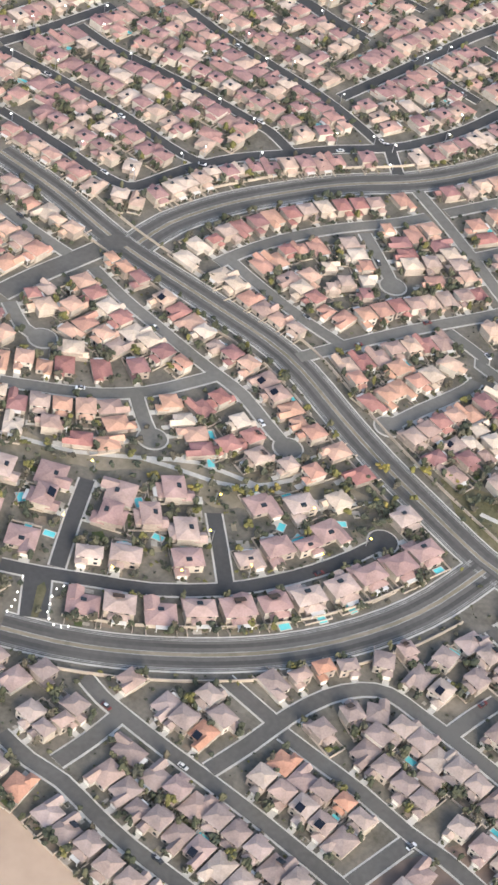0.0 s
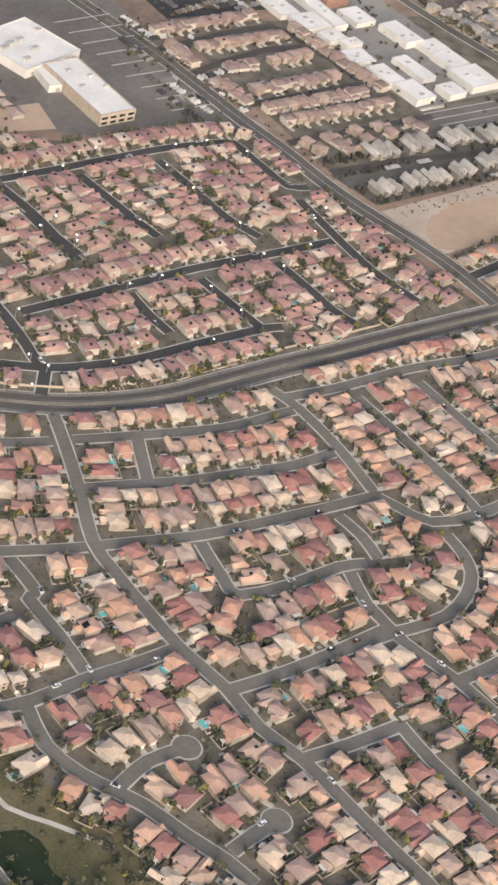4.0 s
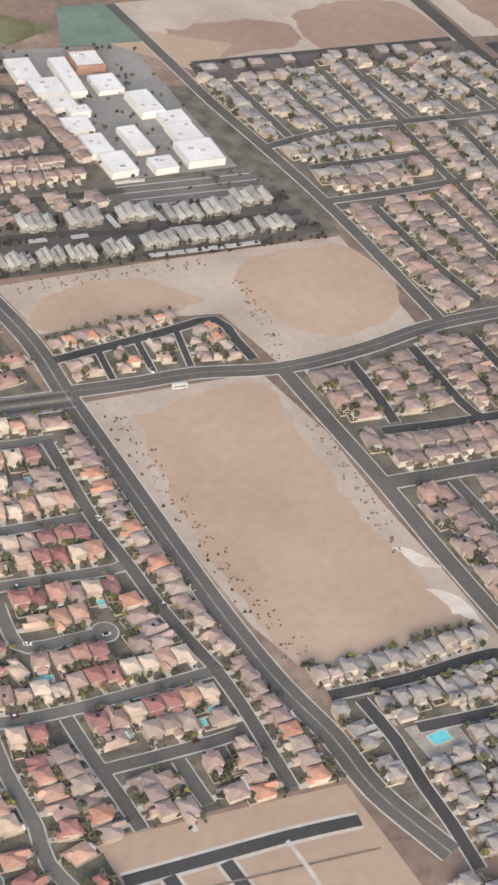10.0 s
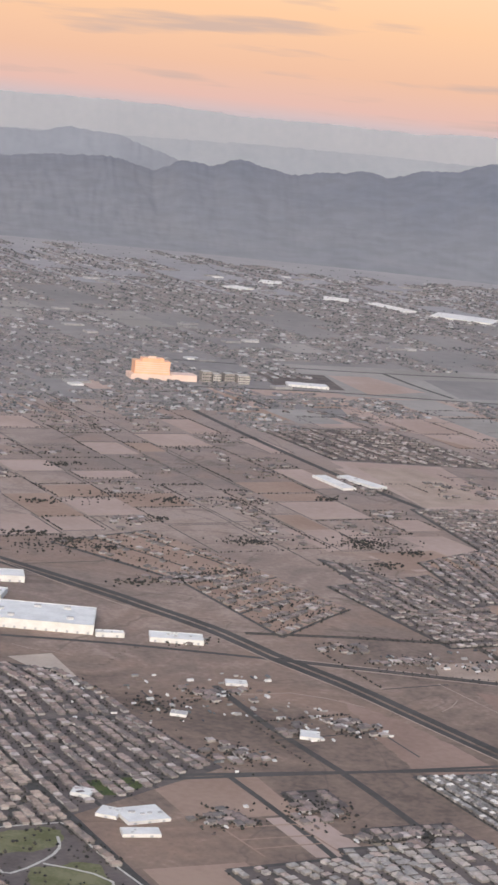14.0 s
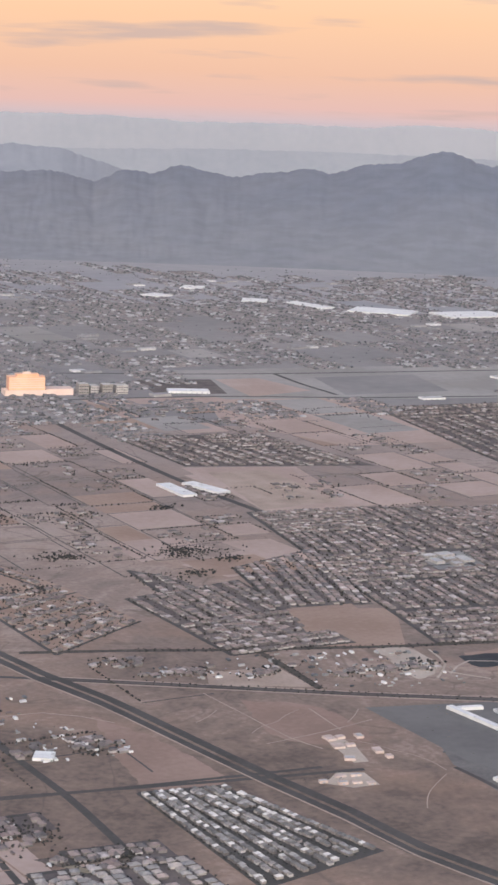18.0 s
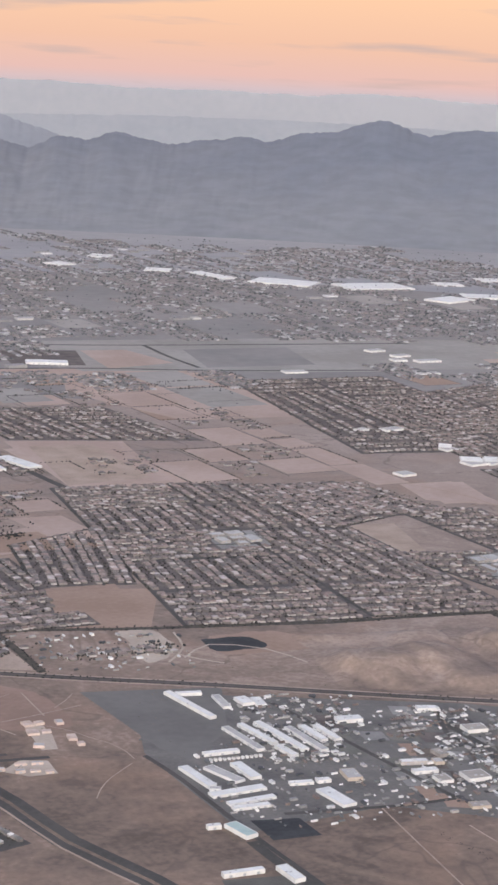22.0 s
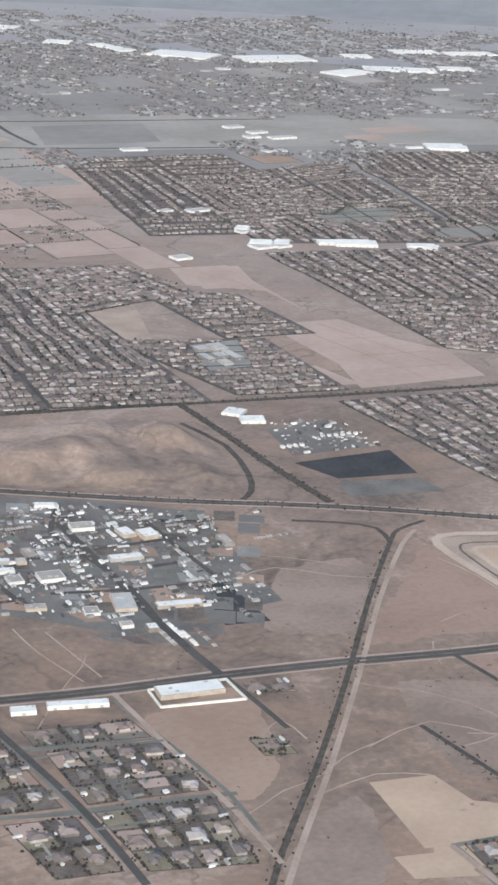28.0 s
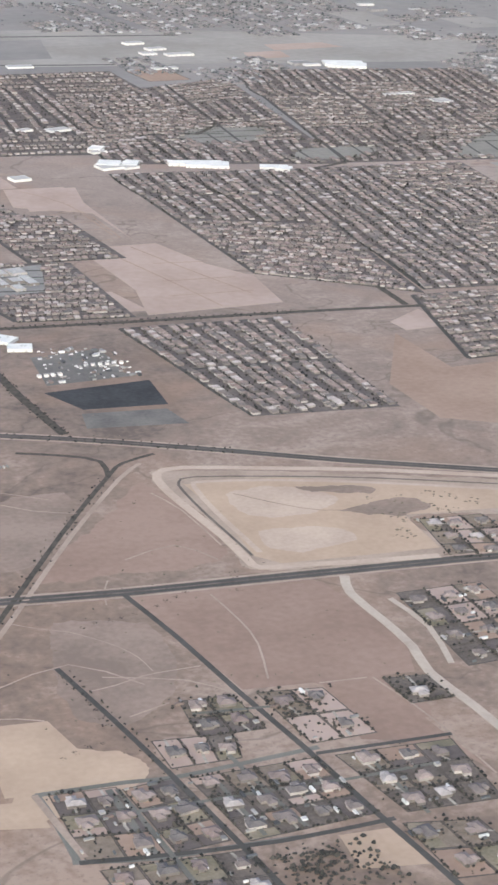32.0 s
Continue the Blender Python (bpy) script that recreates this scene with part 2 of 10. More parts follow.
PARK_LAWN = material("park_lawn", (0.11, 0.112, 0.052), 0.95, 0.08, (0.19, 0.177, 0.1), 0.6)
# bare ground far off, paled in its colour to stand for haze
HAZED_SOIL = material("pale_hazed_plain", (0.25, 0.228, 0.208), 0.95, 0.01, (0.32, 0.29, 0.266), 0.12)
FAR_LEAVES = palette("distant_leaves", [(0.042, 0.04, 0.036), (0.056, 0.051, 0.045), (0.034, 0.033, 0.031), (0.068, 0.061, 0.053)], 0.95)
LOT_YARD = material("dusty_lot", (0.08, 0.068, 0.058), 0.95, 0.1, (0.185, 0.15, 0.128), 0.8, spread=0.8)
BARK = material("bark", (0.09, 0.065, 0.045), 0.95, 1.0, (0.13, 0.1, 0.07))
STUCCO = palette("stucco_walls", [(0.36, 0.305, 0.26), (0.41, 0.355, 0.3), (0.32, 0.262, 0.225), (0.48, 0.43, 0.375)], 0.9)
ROOF_CLAY = palette("clay_tile_roof", [(0.37, 0.215, 0.185), (0.31, 0.185, 0.17), (0.46, 0.33, 0.26), (0.33, 0.2, 0.185), (0.52, 0.41, 0.33), (0.41, 0.26, 0.215), (0.29, 0.17, 0.16)], 0.85)
ROOF_ORANGE = palette("orange_tile_roof", [(0.48, 0.31, 0.235), (0.32, 0.155, 0.135), (0.53, 0.42, 0.325), (0.44, 0.25, 0.19), (0.35, 0.18, 0.155), (0.52, 0.37, 0.28), (0.28, 0.15, 0.14), (0.4, 0.3, 0.25), (0.47, 0.28, 0.2), (0.36, 0.25, 0.21), (0.56, 0.46, 0.37)], 0.85)
ROOF_TAN = palette("tan_tile_roof", [(0.353, 0.279, 0.242), (0.316, 0.246, 0.219), (0.391, 0.312, 0.27), (0.335, 0.246, 0.223), (0.363, 0.284, 0.256), (0.372, 0.27, 0.228), (0.27, 0.205, 0.181), (0.335, 0.246, 0.219), (0.307, 0.237, 0.209), (0.344, 0.26, 0.223), (0.288, 0.223, 0.2), (0.446, 0.242, 0.167), (0.391, 0.316, 0.265)], 0.85)
ROOF_ROSE = palette("rose_tile_roof", [(0.4, 0.285, 0.25), (0.35, 0.235, 0.21), (0.43, 0.325, 0.28), (0.33, 0.215, 0.195), (0.38, 0.27, 0.235), (0.46, 0.36, 0.31), (0.37, 0.25, 0.225)], 0.85)
ROOF_BROWN = palette("brown_tile_roof", [(0.3, 0.228, 0.195), (0.25, 0.195, 0.172), (0.34, 0.265, 0.23), (0.27, 0.205, 0.18), (0.36, 0.24, 0.2), (0.22, 0.175, 0.158)], 0.85)
ROOF_GREY = palette("grey_tile_roof", [(0.27, 0.252, 0.24), (0.31, 0.286, 0.27), (0.24, 0.226, 0.218), (0.34, 0.3, 0.275), (0.29, 0.26, 0.242), (0.33, 0.27, 0.245)], 0.85)
ROOF_TERRACE = palette("terrace_roofs", [(0.32, 0.235, 0.2), (0.27, 0.2, 0.175), (0.36, 0.27, 0.23), (0.3, 0.21, 0.185), (0.25, 0.185, 0.165)], 0.85)
ROOF_FLATS = palette("pale_grey_green_roofs", [(0.3, 0.292, 0.268), (0.26, 0.252, 0.232), (0.34, 0.325, 0.298), (0.28, 0.262, 0.245), (0.37, 0.345, 0.32)], 0.9)
ROOF_MIXED = palette("mixed_far_roofs", [(0.22, 0.175, 0.16), (0.17, 0.143, 0.136), (0.245, 0.197, 0.18), (0.19, 0.151, 0.141), (0.142, 0.126, 0.122), (0.36, 0.32, 0.305), (0.163, 0.136, 0.129), (0.205, 0.157, 0.144), (0.275, 0.22, 0.2), (0.152, 0.132, 0.127)], 0.85)
WHITE_ROOF = material("white_membrane_roof", (0.6, 0.585, 0.56), 0.7, 0.15, (0.7, 0.685, 0.66), 0.9)
WHITE_WALL = material("white_wall", (0.52, 0.5, 0.47), 0.8, 0.2, (0.62, 0.6, 0.57))
TAN_WALL = material("tan_block_wall", (0.34, 0.285, 0.23), 0.9, 0.4, (0.43, 0.365, 0.3))
DARK_GLASS = material("dark_glass", (0.03, 0.035, 0.04), 0.15)
SOLAR = material("solar_panel", (0.012, 0.014, 0.022), 0.2)
PINK_WALL = material("pinkish_concrete", (0.43, 0.34, 0.29), 0.9, 0.3, (0.52, 0.42, 0.365), 1.2)
CAR_PAINT = palette("car_paint", [(0.7, 0.7, 0.7), (0.05, 0.05, 0.055), (0.8, 0.8, 0.78), (0.3, 0.3, 0.31), (0.62, 0.61, 0.58), (0.1, 0.1, 0.11), (0.75, 0.75, 0.75), (0.17, 0.05, 0.045)], 0.3)
METAL = material("grey_metal", (0.35, 0.35, 0.36), 0.5, metal=0.6)
ROOF_TRAILER = palette("trailer_roofs", [(0.17, 0.16, 0.156), (0.25, 0.24, 0.235), (0.125, 0.12, 0.118), (0.5, 0.48, 0.46), (0.2, 0.186, 0.18), (0.145, 0.137, 0.134)], 0.8)
# the distant city's roof colours are muted and greyed to imitate haze
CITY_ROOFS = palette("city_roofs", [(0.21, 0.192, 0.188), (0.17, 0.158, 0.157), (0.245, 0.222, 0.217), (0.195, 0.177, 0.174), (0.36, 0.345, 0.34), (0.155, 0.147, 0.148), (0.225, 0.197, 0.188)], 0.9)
DRY_SCRUB = palette("dry_scrub", [(0.18, 0.148, 0.108), (0.14, 0.12, 0.088), (0.21, 0.172, 0.13), (0.11, 0.098, 0.07)], 0.95)
YELLOW_LEAVES = palette("yellow_leaves", [(0.2, 0.17, 0.05), (0.15, 0.14, 0.045), (0.24, 0.19, 0.06)], 0.95)
GOLF = material("dry_golf_ground", (0.185, 0.172, 0.148), 0.95, 0.03, (0.25, 0.23, 0.205), 0.3)
# far tree colours drawn towards grey, haze put into the leaves
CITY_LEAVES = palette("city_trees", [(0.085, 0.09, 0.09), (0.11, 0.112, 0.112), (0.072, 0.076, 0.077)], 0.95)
LIGHT_ROOF = material("light_grey_roof", (0.36, 0.345, 0.33), 0.7, 0.15, (0.45, 0.43, 0.41), 0.9)
TAN_ROOF = material("tan_metal_roof", (0.3, 0.27, 0.24), 0.7, 0.15, (0.37, 0.33, 0.29), 0.9)

# ---- makers ----


def mesh_of(name, verts, faces, mat, tint=None):
    me = bpy.data.meshes.new(name)
    me.from_pydata([tuple(v) for v in verts], [], [tuple(f) for f in faces])
    mats = mat if isinstance(mat, (list, tuple)) else [mat]
    for m in mats:
        me.materials.append(m)
    if tint is not None:
        a = me.attributes.new("tint", "FLOAT", "FACE")
        a.data.foreach_set("value", np.asarray(tint, np.float32))
    me.update()
    return me


def part(name, verts, faces, mat, parent, label=""):
    ob = new(name, mesh_of(name, verts, faces, mat))
    ob.parent = parent
    if label:
        tagged(ob, label)
    return ob


def box(x0, x1, y0, y1, z0, z1):
    v = [(x, y, z) for z in (z0, z1) for x, y in ((x0, y0), (x1, y0), (x1, y1), (x0, y1))]
    return v, [(3, 2, 1, 0), (4, 5, 6, 7), (0, 1, 5, 4), (1, 2, 6, 5), (2, 3, 7, 6), (3, 0, 4, 7)]


def merged(*pieces):
    v, f = [], []
    for pv, pf in pieces:
        f += [tuple(i + len(v) for i in q) for q in pf]
        v += list(pv)
    return v, f


def smooth(points, step=4.0):
    """A Catmull-Rom curve through the points, as a dense line."""
    p = [np.array(q, float) for q in points]
    if len(p) < 3:
        return np.array(p)
    p = [2 * p[0] - p[1]] + p + [2 * p[-1] - p[-2]]
    out = []
    for a, b, c, d in zip(p, p[1:], p[2:], p[3:]):
        n = max(2, int(np.linalg.norm(c - b) / step))
        for k in range(n):
            t = k / n
            out.append(0.5 * (2 * b + (c - a) * t + (2 * a - 5 * b + 4 * c - d) * t * t + (3 * b - a - 3 * c + d) * t**3))
    return np.array(out + [p[-2]])


def ribbon(line, half, z, start=0.0, end=0.0, side=0.0):
    line = np.asarray(line, float)
    d = np.gradient(line, axis=0)
    d /= np.linalg.norm(d, axis=1, keepdims=True) + 1e-9
    nrm = np.stack([-d[:, 1], d[:, 0]], 1)
    mid = line + nrm * side
    v = [(*p, z) for p in np.concatenate([mid + nrm * half, mid - nrm * half])]
    n = len(line)
    return v, [(i, n + i, n + i + 1, i + 1) for i in range(n - 1)]


def disc(x, y, r, z, n=20):
    return [(x + r * math.cos(2 * math.pi * k / n), y + r * math.sin(2 * math.pi * k / n), z) for k in range(n)], [tuple(range(n))]


ROADS = []   # segments a, b and half width, that no house may stand on
ROAD_GRID = {}
ROAD_COUNT = [0]


def keep_clear(ax, ay, bx, by, half):
    """Notes a piece of road, so that no house or plant is set on it."""
    ROADS.append((ax, ay, bx, by, half))
    r = half + 7
    for i in range(int((min(ax, bx) - r) // 12), int((max(ax, bx) + r) // 12) + 1):
        for j in range(int((min(ay, by) - r) // 12), int((max(ay, by) + r) // 12) + 1):
            ROAD_GRID.setdefault((i, j), []).append((ax, ay, bx, by, half))


WALK_PIECES = []


def road(points, width, mat=None, name="road", label="", walk_way=0.34, bulb=(), marks=0, mark=True):
    """A street: the asphalt, a raised concrete edge on both sides, painted lines where it is wide."""
    line = smooth(points)
    ROAD_COUNT[0] += 1
    z = 0.10 + 0.0016 * (ROAD_COUNT[0] % 60)
    ends = [disc(*points[k], r, z + 0.0008) for k, r in bulb]
    v, f = merged(ribbon(line, width / 2, z), *ends)
    ob = tagged(new(name, mesh_of(name, v, f, mat or ASPHALT)), label or "asphalt street with pale concrete edges", "road", kind="structure")
    if walk_way:
        WALK_PIECES.append(ribbon(line, width / 2 + walk_way, 0.055 + 0.0004 * (ROAD_COUNT[0] % 60)))
        for k, r in bulb:
            WALK_PIECES.append(disc(*points[k], r + walk_way, 0.053))
    for a, b in zip(line, line[1:]):
        keep_clear(*a, *b, width / 2 + walk_way)
    for k, r in bulb:
        keep_clear(*points[k], *points[k], r + walk_way)
    if marks:
        m = [ribbon(line, 0.07, z + 0.006, side=s) for s in marks]
        part("road_line", *merged(*m), MARKING, ob, "worn pale lane lines")
        if width == WIDE:
            part("median", *ribbon(line, 0.36, z + 0.004), OLIVE, ob, "strip of dry soil between the carriageways")
            for side in (-1, 1):
                part("wear", *ribbon(line, 0.42, z + 0.003, side=1.75 * side), WORN, ob, "darker worn wheel track")
    return line


PATCHES = [0]


def ground_patch(points, mat, z, name, label, category="ground", curved=False, kind="structure"):
    pts = points
    if curved:
        pts = []
        for x, y in smooth(list(points) + [points[0]], 1.5)[:-1]:
            j = noise.noise_vector(Vector((x * 0.12, y * 0.12, 1.0))) * 2.4 + noise.noise_vector(Vector((x * 0.5, y * 0.5, 4.0))) * 0.9
            pts.append((x + j.x, y + j.y))
    PATCHES[0] += 1
    z = z + 0.00031 * (PATCHES[0] % 29)
    v = [(x, y, z) for x, y in pts]
    return tagged(new(name, mesh_of(name, v, [tuple(range(len(v)))], mat)), label, category, kind=kind)


def inside(x, y, poly):
    hit = False
    for (ax, ay), (bx, by) in zip(poly, list(poly[1:]) + [poly[0]]):
        if (ay > y) != (by > y) and x < (bx - ax) * (y - ay) / (by - ay) + ax:
            hit = not hit
    return hit


def clear_of_roads(xy, reach):
    x, y = float(xy[0]), float(xy[1])
    for ax, ay, bx, by, half in ROAD_GRID.get((int(x // 12), int(y // 12)), ()):
        dx, dy = bx - ax, by - ay
        t = min(1.0, max(0.0, ((x - ax) * dx + (y - ay) * dy) / (dx * dx + dy * dy + 1e-9)))
        if math.hypot(x - ax - dx * t, y - ay - dy * t) - half <= reach:
            return False
    return True

# ---- the land, the mountains and the evening sky ----
AROUND = (0.0, -380.0)


def arc(radius, a0, a1, n):
    for k in range(n + 1):
        a = radians(a0 + (a1 - a0) * k / n)
        yield AROUND[0] + radius * math.sin(a), AROUND[1] + radius * math.cos(a), a


v, f = [(AROUND[0], AROUND[1], 0.0)], []
ring = [(x, y, 0.0) for x, y, a in arc(4640, 0, 360, 180)][:-1]
v += ring
f = [(0, k + 1, (k + 1) % len(ring) + 1) for k in range(len(ring))]
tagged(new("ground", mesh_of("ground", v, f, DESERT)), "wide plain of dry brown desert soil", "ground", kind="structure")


def ridge(name, label, radius, crests, mat, depth, rough, seed):
    """A mountain range on an arc round the plain: crest heights by bearing, spurs and gullies by noise."""
    n_r, step = 22, 0.06
    bearings, tops = [c[0] for c in crests], [c[1] for c in crests]
    n_a = int((bearings[-1] - bearings[0]) / step)
    verts, faces = [], []
    for i in range(n_a + 1):
        deg = bearings[0] + i * step
        a = radians(deg)
        crest = float(np.interp(deg, bearings, tops))
        jag = rough * (noise.fractal(Vector((deg * 1.3, seed, 0)), 0.9, 2.0, 6) + 0.9 * noise.fractal(Vector((deg * 5.0, seed, 3)), 0.8, 2.0, 3))
        for j in range(n_r + 1):
            w = j / n_r
            r = radius - depth * (1 - w)
            lean = 0.5 * noise.noise(Vector((deg * 0.5, w * 2.0, seed + 8)))
            spur = 0.55 - abs(noise.fractal(Vector((deg * 0.8 + lean, w * 3.2, seed + 5)), 0.9, 2.1, 4))
            gully = 0.4 - abs(noise.fractal(Vector((deg * 2.4 + 2 * lean, w * 7.0, seed + 11)), 0.9, 2.0, 3))
            z = crest * w**1.5 + jag * w**10 + (spur * 13 + gully * 5) * rough / 3.4 * (w * (1 - w)) ** 0.8 * 2.2
            verts.append((AROUND[0] + r * math.sin(a), AROUND[1] + r * math.cos(a), max(z, -3) if j else -3))
    for i in range(n_a):
        for j in range(n_r):
            p = i * (n_r + 1) + j
            faces.append((p, p + n_r + 1, p + n_r + 2, p + 1))
    ob = new(name, mesh_of(name, verts, faces, mat))
    for poly in ob.data.polygons:
        poly.use_smooth = True
    return tagged(ob, label, "mountain", kind="structure")


def hazed_rock(name, rock, low_haze):
    """Dark rock above, a paler tone below in uneven tongues: haze painted by height."""
    m = material(name, rock, 0.95)
    n, l = m.node_tree.nodes, m.node_tree.links
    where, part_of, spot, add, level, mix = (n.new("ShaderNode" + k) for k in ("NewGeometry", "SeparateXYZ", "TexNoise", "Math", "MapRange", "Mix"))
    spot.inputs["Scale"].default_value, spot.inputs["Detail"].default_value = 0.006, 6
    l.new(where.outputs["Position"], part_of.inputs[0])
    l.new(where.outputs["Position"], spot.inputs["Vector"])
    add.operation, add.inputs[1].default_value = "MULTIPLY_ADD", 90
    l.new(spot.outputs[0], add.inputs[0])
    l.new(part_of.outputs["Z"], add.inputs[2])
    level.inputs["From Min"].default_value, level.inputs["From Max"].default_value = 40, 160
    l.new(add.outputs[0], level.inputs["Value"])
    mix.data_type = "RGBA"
    mix.inputs["A"].default_value, mix.inputs["B"].default_value = (*low_haze, 1), (*rock, 1)
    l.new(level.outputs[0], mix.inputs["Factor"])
    # scrub and stony ground in streaks that follow the slopes
    flat, fine, shade, tone = n.new("ShaderNodeMapping"), n.new("ShaderNodeTexNoise"), n.new("ShaderNodeMapRange"), n.new("ShaderNodeMix")
    flat.inputs["Scale"].default_value = (0.022, 0.022, 0.05)
    fine.inputs["Scale"].default_value, fine.inputs["Detail"].default_value = 1.0, 7
    l.new(where.outputs["Position"], flat.inputs["Vector"])
    l.new(flat.outputs[0], fine.inputs["Vector"])
    l.new(fine.outputs[0], shade.inputs["Value"])
    shade.inputs["From Min"].default_value, shade.inputs["From Max"].default_value = 0.35, 0.65
    shade.inputs["To Min"].default_value, shade.inputs["To Max"].default_value = 0.93, 1.06
    tone.data_type, tone.blend_type = "RGBA", "MULTIPLY"
    tone.inputs["Factor"].default_value = 1
    l.new(mix.outputs["Result"], tone.inputs["A"])
    l.new(shade.outputs[0], tone.inputs["B"])
    l.new(tone.outputs["Result"], n["Principled BSDF"].inputs["Base Color"])
    return m


# air haze is mixed into the rock colours, paler range by range
NEAR_ROCK = hazed_rock("hazed_near_rock", (0.15, 0.163, 0.195), (0.218, 0.22, 0.235))
MID_ROCK = material("hazed_mid_rock", (0.175, 0.186, 0.218), 0.95, 0.004, (0.2, 0.21, 0.24), 0.05)
MID2_ROCK = material("hazed_mid2_rock", (0.215, 0.224, 0.25), 0.95, 0.004, (0.24, 0.248, 0.272), 0.05)
FAR_ROCK = material("hazed_far_rock", (0.245, 0.25, 0.272), 0.95, 0.004, (0.266, 0.268, 0.288), 0.05)
CRESTS = [(4, 95), (12, 110), (19.3, 93), (20.6, 105), (22.6, 112), (23.2, 104), (23.8, 91), (24.7, 120), (25.6, 113), (26.36, 134), (26.95, 124), (27.95, 112),
          (28.95, 121), (30.1, 135), (30.8, 125), (31.8, 146), (32.9, 154), (33.8, 177), (34.4, 179), (35.6, 151), (36.2, 164), (36.75, 171), (38.1, 167), (44, 130), (56, 90)]
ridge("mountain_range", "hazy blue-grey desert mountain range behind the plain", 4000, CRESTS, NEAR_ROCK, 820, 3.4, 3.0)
ridge("mountain_range", "peak rising behind the nearer range, paled as painted haze", 4230, [(4, 120), (19.4, 141), (20.7, 144), (21.36, 158), (21.93, 155), (22.9, 150), (23.9, 127), (24.75, 108), (26, 60)], MID_ROCK, 300, 3.0, 9.0)
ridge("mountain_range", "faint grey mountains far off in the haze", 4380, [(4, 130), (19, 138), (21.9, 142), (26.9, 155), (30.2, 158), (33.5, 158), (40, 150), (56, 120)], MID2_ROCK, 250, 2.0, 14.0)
ridge("mountain_range", "mountains along the sky's rim, palest with painted haze", 4500, [(4, 205), (19, 214), (21.9, 220), (24.4, 220), (26.8, 212), (29, 216), (31.8, 213), (33.5, 225), (36.5, 215), (56, 190)], FAR_ROCK, 200, 2.5, 21.0)

# the sky behind the mountains: a glowing backdrop, pink at the rim, orange above, with thin grey cloud bars
m = bpy.data.materials.new("sunset_backdrop")
m.use_nodes = True
n, l = m.node_tree.nodes, m.node_tree.links
n.remove(n["Principled BSDF"])
glow, where, part_of, ramp = n.new("ShaderNodeEmission"), n.new("ShaderNodeNewGeometry"), n.new("ShaderNodeSeparateXYZ"), n.new("ShaderNodeValToRGB")
level = n.new("ShaderNodeMapRange")
level.inputs["From Min"].default_value, level.inputs["From Max"].default_value = 150, 650
l.new(where.outputs["Position"], part_of.inputs[0])
l.new(part_of.outputs["Z"], level.inputs["Value"])
l.new(level.outputs[0], ramp.inputs[0])
SKY_STOPS = [(0.0, (0.40, 0.38, 0.41)), (0.1, (0.46, 0.40, 0.40)), (0.2, (0.64, 0.39, 0.31)), (0.36, (0.71, 0.41, 0.26)), (0.62, (0.8, 0.47, 0.26)), (1.0, (0.84, 0.56, 0.33))]
for k, (at, c) in enumerate(SKY_STOPS):
    e = ramp.color_ramp.elements[k] if k < 2 else ramp.color_ramp.elements.new(at)
    e.position, e.color = at, (*c, 1)
stretch, cloud, bars, mix = n.new("ShaderNodeMapping"), n.new("ShaderNodeTexNoise"), n.new("ShaderNodeValToRGB"), n.new("ShaderNodeMix")
stretch.inputs["Scale"].default_value = (0.0022, 0.0022, 0.024)
cloud.inputs["Scale"].default_value, cloud.inputs["Detail"].default_value = 1.0, 4
l.new(where.outputs["Position"], stretch.inputs["Vector"])
l.new(stretch.outputs[0], cloud.inputs["Vector"])
l.new(cloud.outputs[0], bars.inputs[0])
bars.color_ramp.elements[0].position, bars.color_ramp.elements[1].position = 0.55, 0.7
bars.color_ramp.elements[1].color = (0.75, 0.75, 0.75, 1)
mix.data_type = "RGBA"
mix.inputs["B"].default_value = (0.47, 0.34, 0.28, 1)
l.new(bars.outputs[0], mix.inputs["Factor"])
l.new(ramp.outputs[0], mix.inputs["A"])
l.new(mix.outputs["Result"], glow.inputs[0])
l.new(glow.outputs[0], n["Material Output"].inputs[0])
v = [(x, y, z) for z in (-5, 300, 900) for x, y, a in arc(4630, -15, 75, 60)]
f = [(r * 61 + k, r * 61 + k + 1, (r + 1) * 61 + k + 1, (r + 1) * 61 + k) for r in range(2) for k in range(60)]
backdrop = tagged(new("backdrop", mesh_of("backdrop", v, f, m)), "orange and pink evening sky with thin grey clouds", "sky", kind="structure")

# ---- boulevards and section roads ----
WIDE, MID, LANE = 6.8, 4.2, 2.6
LINES = (-3.1, -2.8, -0.42, 0.42, 2.8, 3.1)
road([(-284.7, 98.0), (-286.0, 82.0)] + [(-289.5, 61.9), (-290.3, 40.5), (-291.8, 20.8), (-298.7, 2.9), (-302.6, -7.5), (-306.8, -21.5), (-310.1, -33.8), (-310.8, -42.7), (-312.0, -54.1), (-313.6, -64.5)], WIDE, name="boulevard", label="divided boulevard of grey asphalt with worn lane lines", marks=LINES)
road([(-286.9, 60.5), (-276.4, 60.3), (-263.0, 56.8), (-251.1, 51.6), (-237.3, 44.3), (-224.0, 34.6)] + [(-212.5, 28.6), (-200.1, 24.2), (-185.4, 21.7), (-170.0, 19.2), (-154.4, 16.2), (-137.7, 13.4), (-120.5, 10.3)] + [(-102.3, 6.9)], WIDE, name="boulevard", label="curving divided boulevard of grey asphalt", marks=LINES)
road([(-95.0, 216.5), (-98.0, 194.4), (-99.8, 176.5)] + [(-99.0, 144.6), (-100.2, 120.3), (-101.5, 101.4), (-101.8, 86.0), (-103.4, 63.8)] + [(-101.2, 30.9), (-103.1, 7.9), (-105.0, -22.9), (-106.5, -46.8), (-107.5, -68.7), (-107.3, -87.6), (-105.5, -103.6), (-105.6, -118.0)] + [(-101.4, -136.1)], 5.0, name="section_road", label="straight section road of grey asphalt", marks=(-0.1, 0.1))
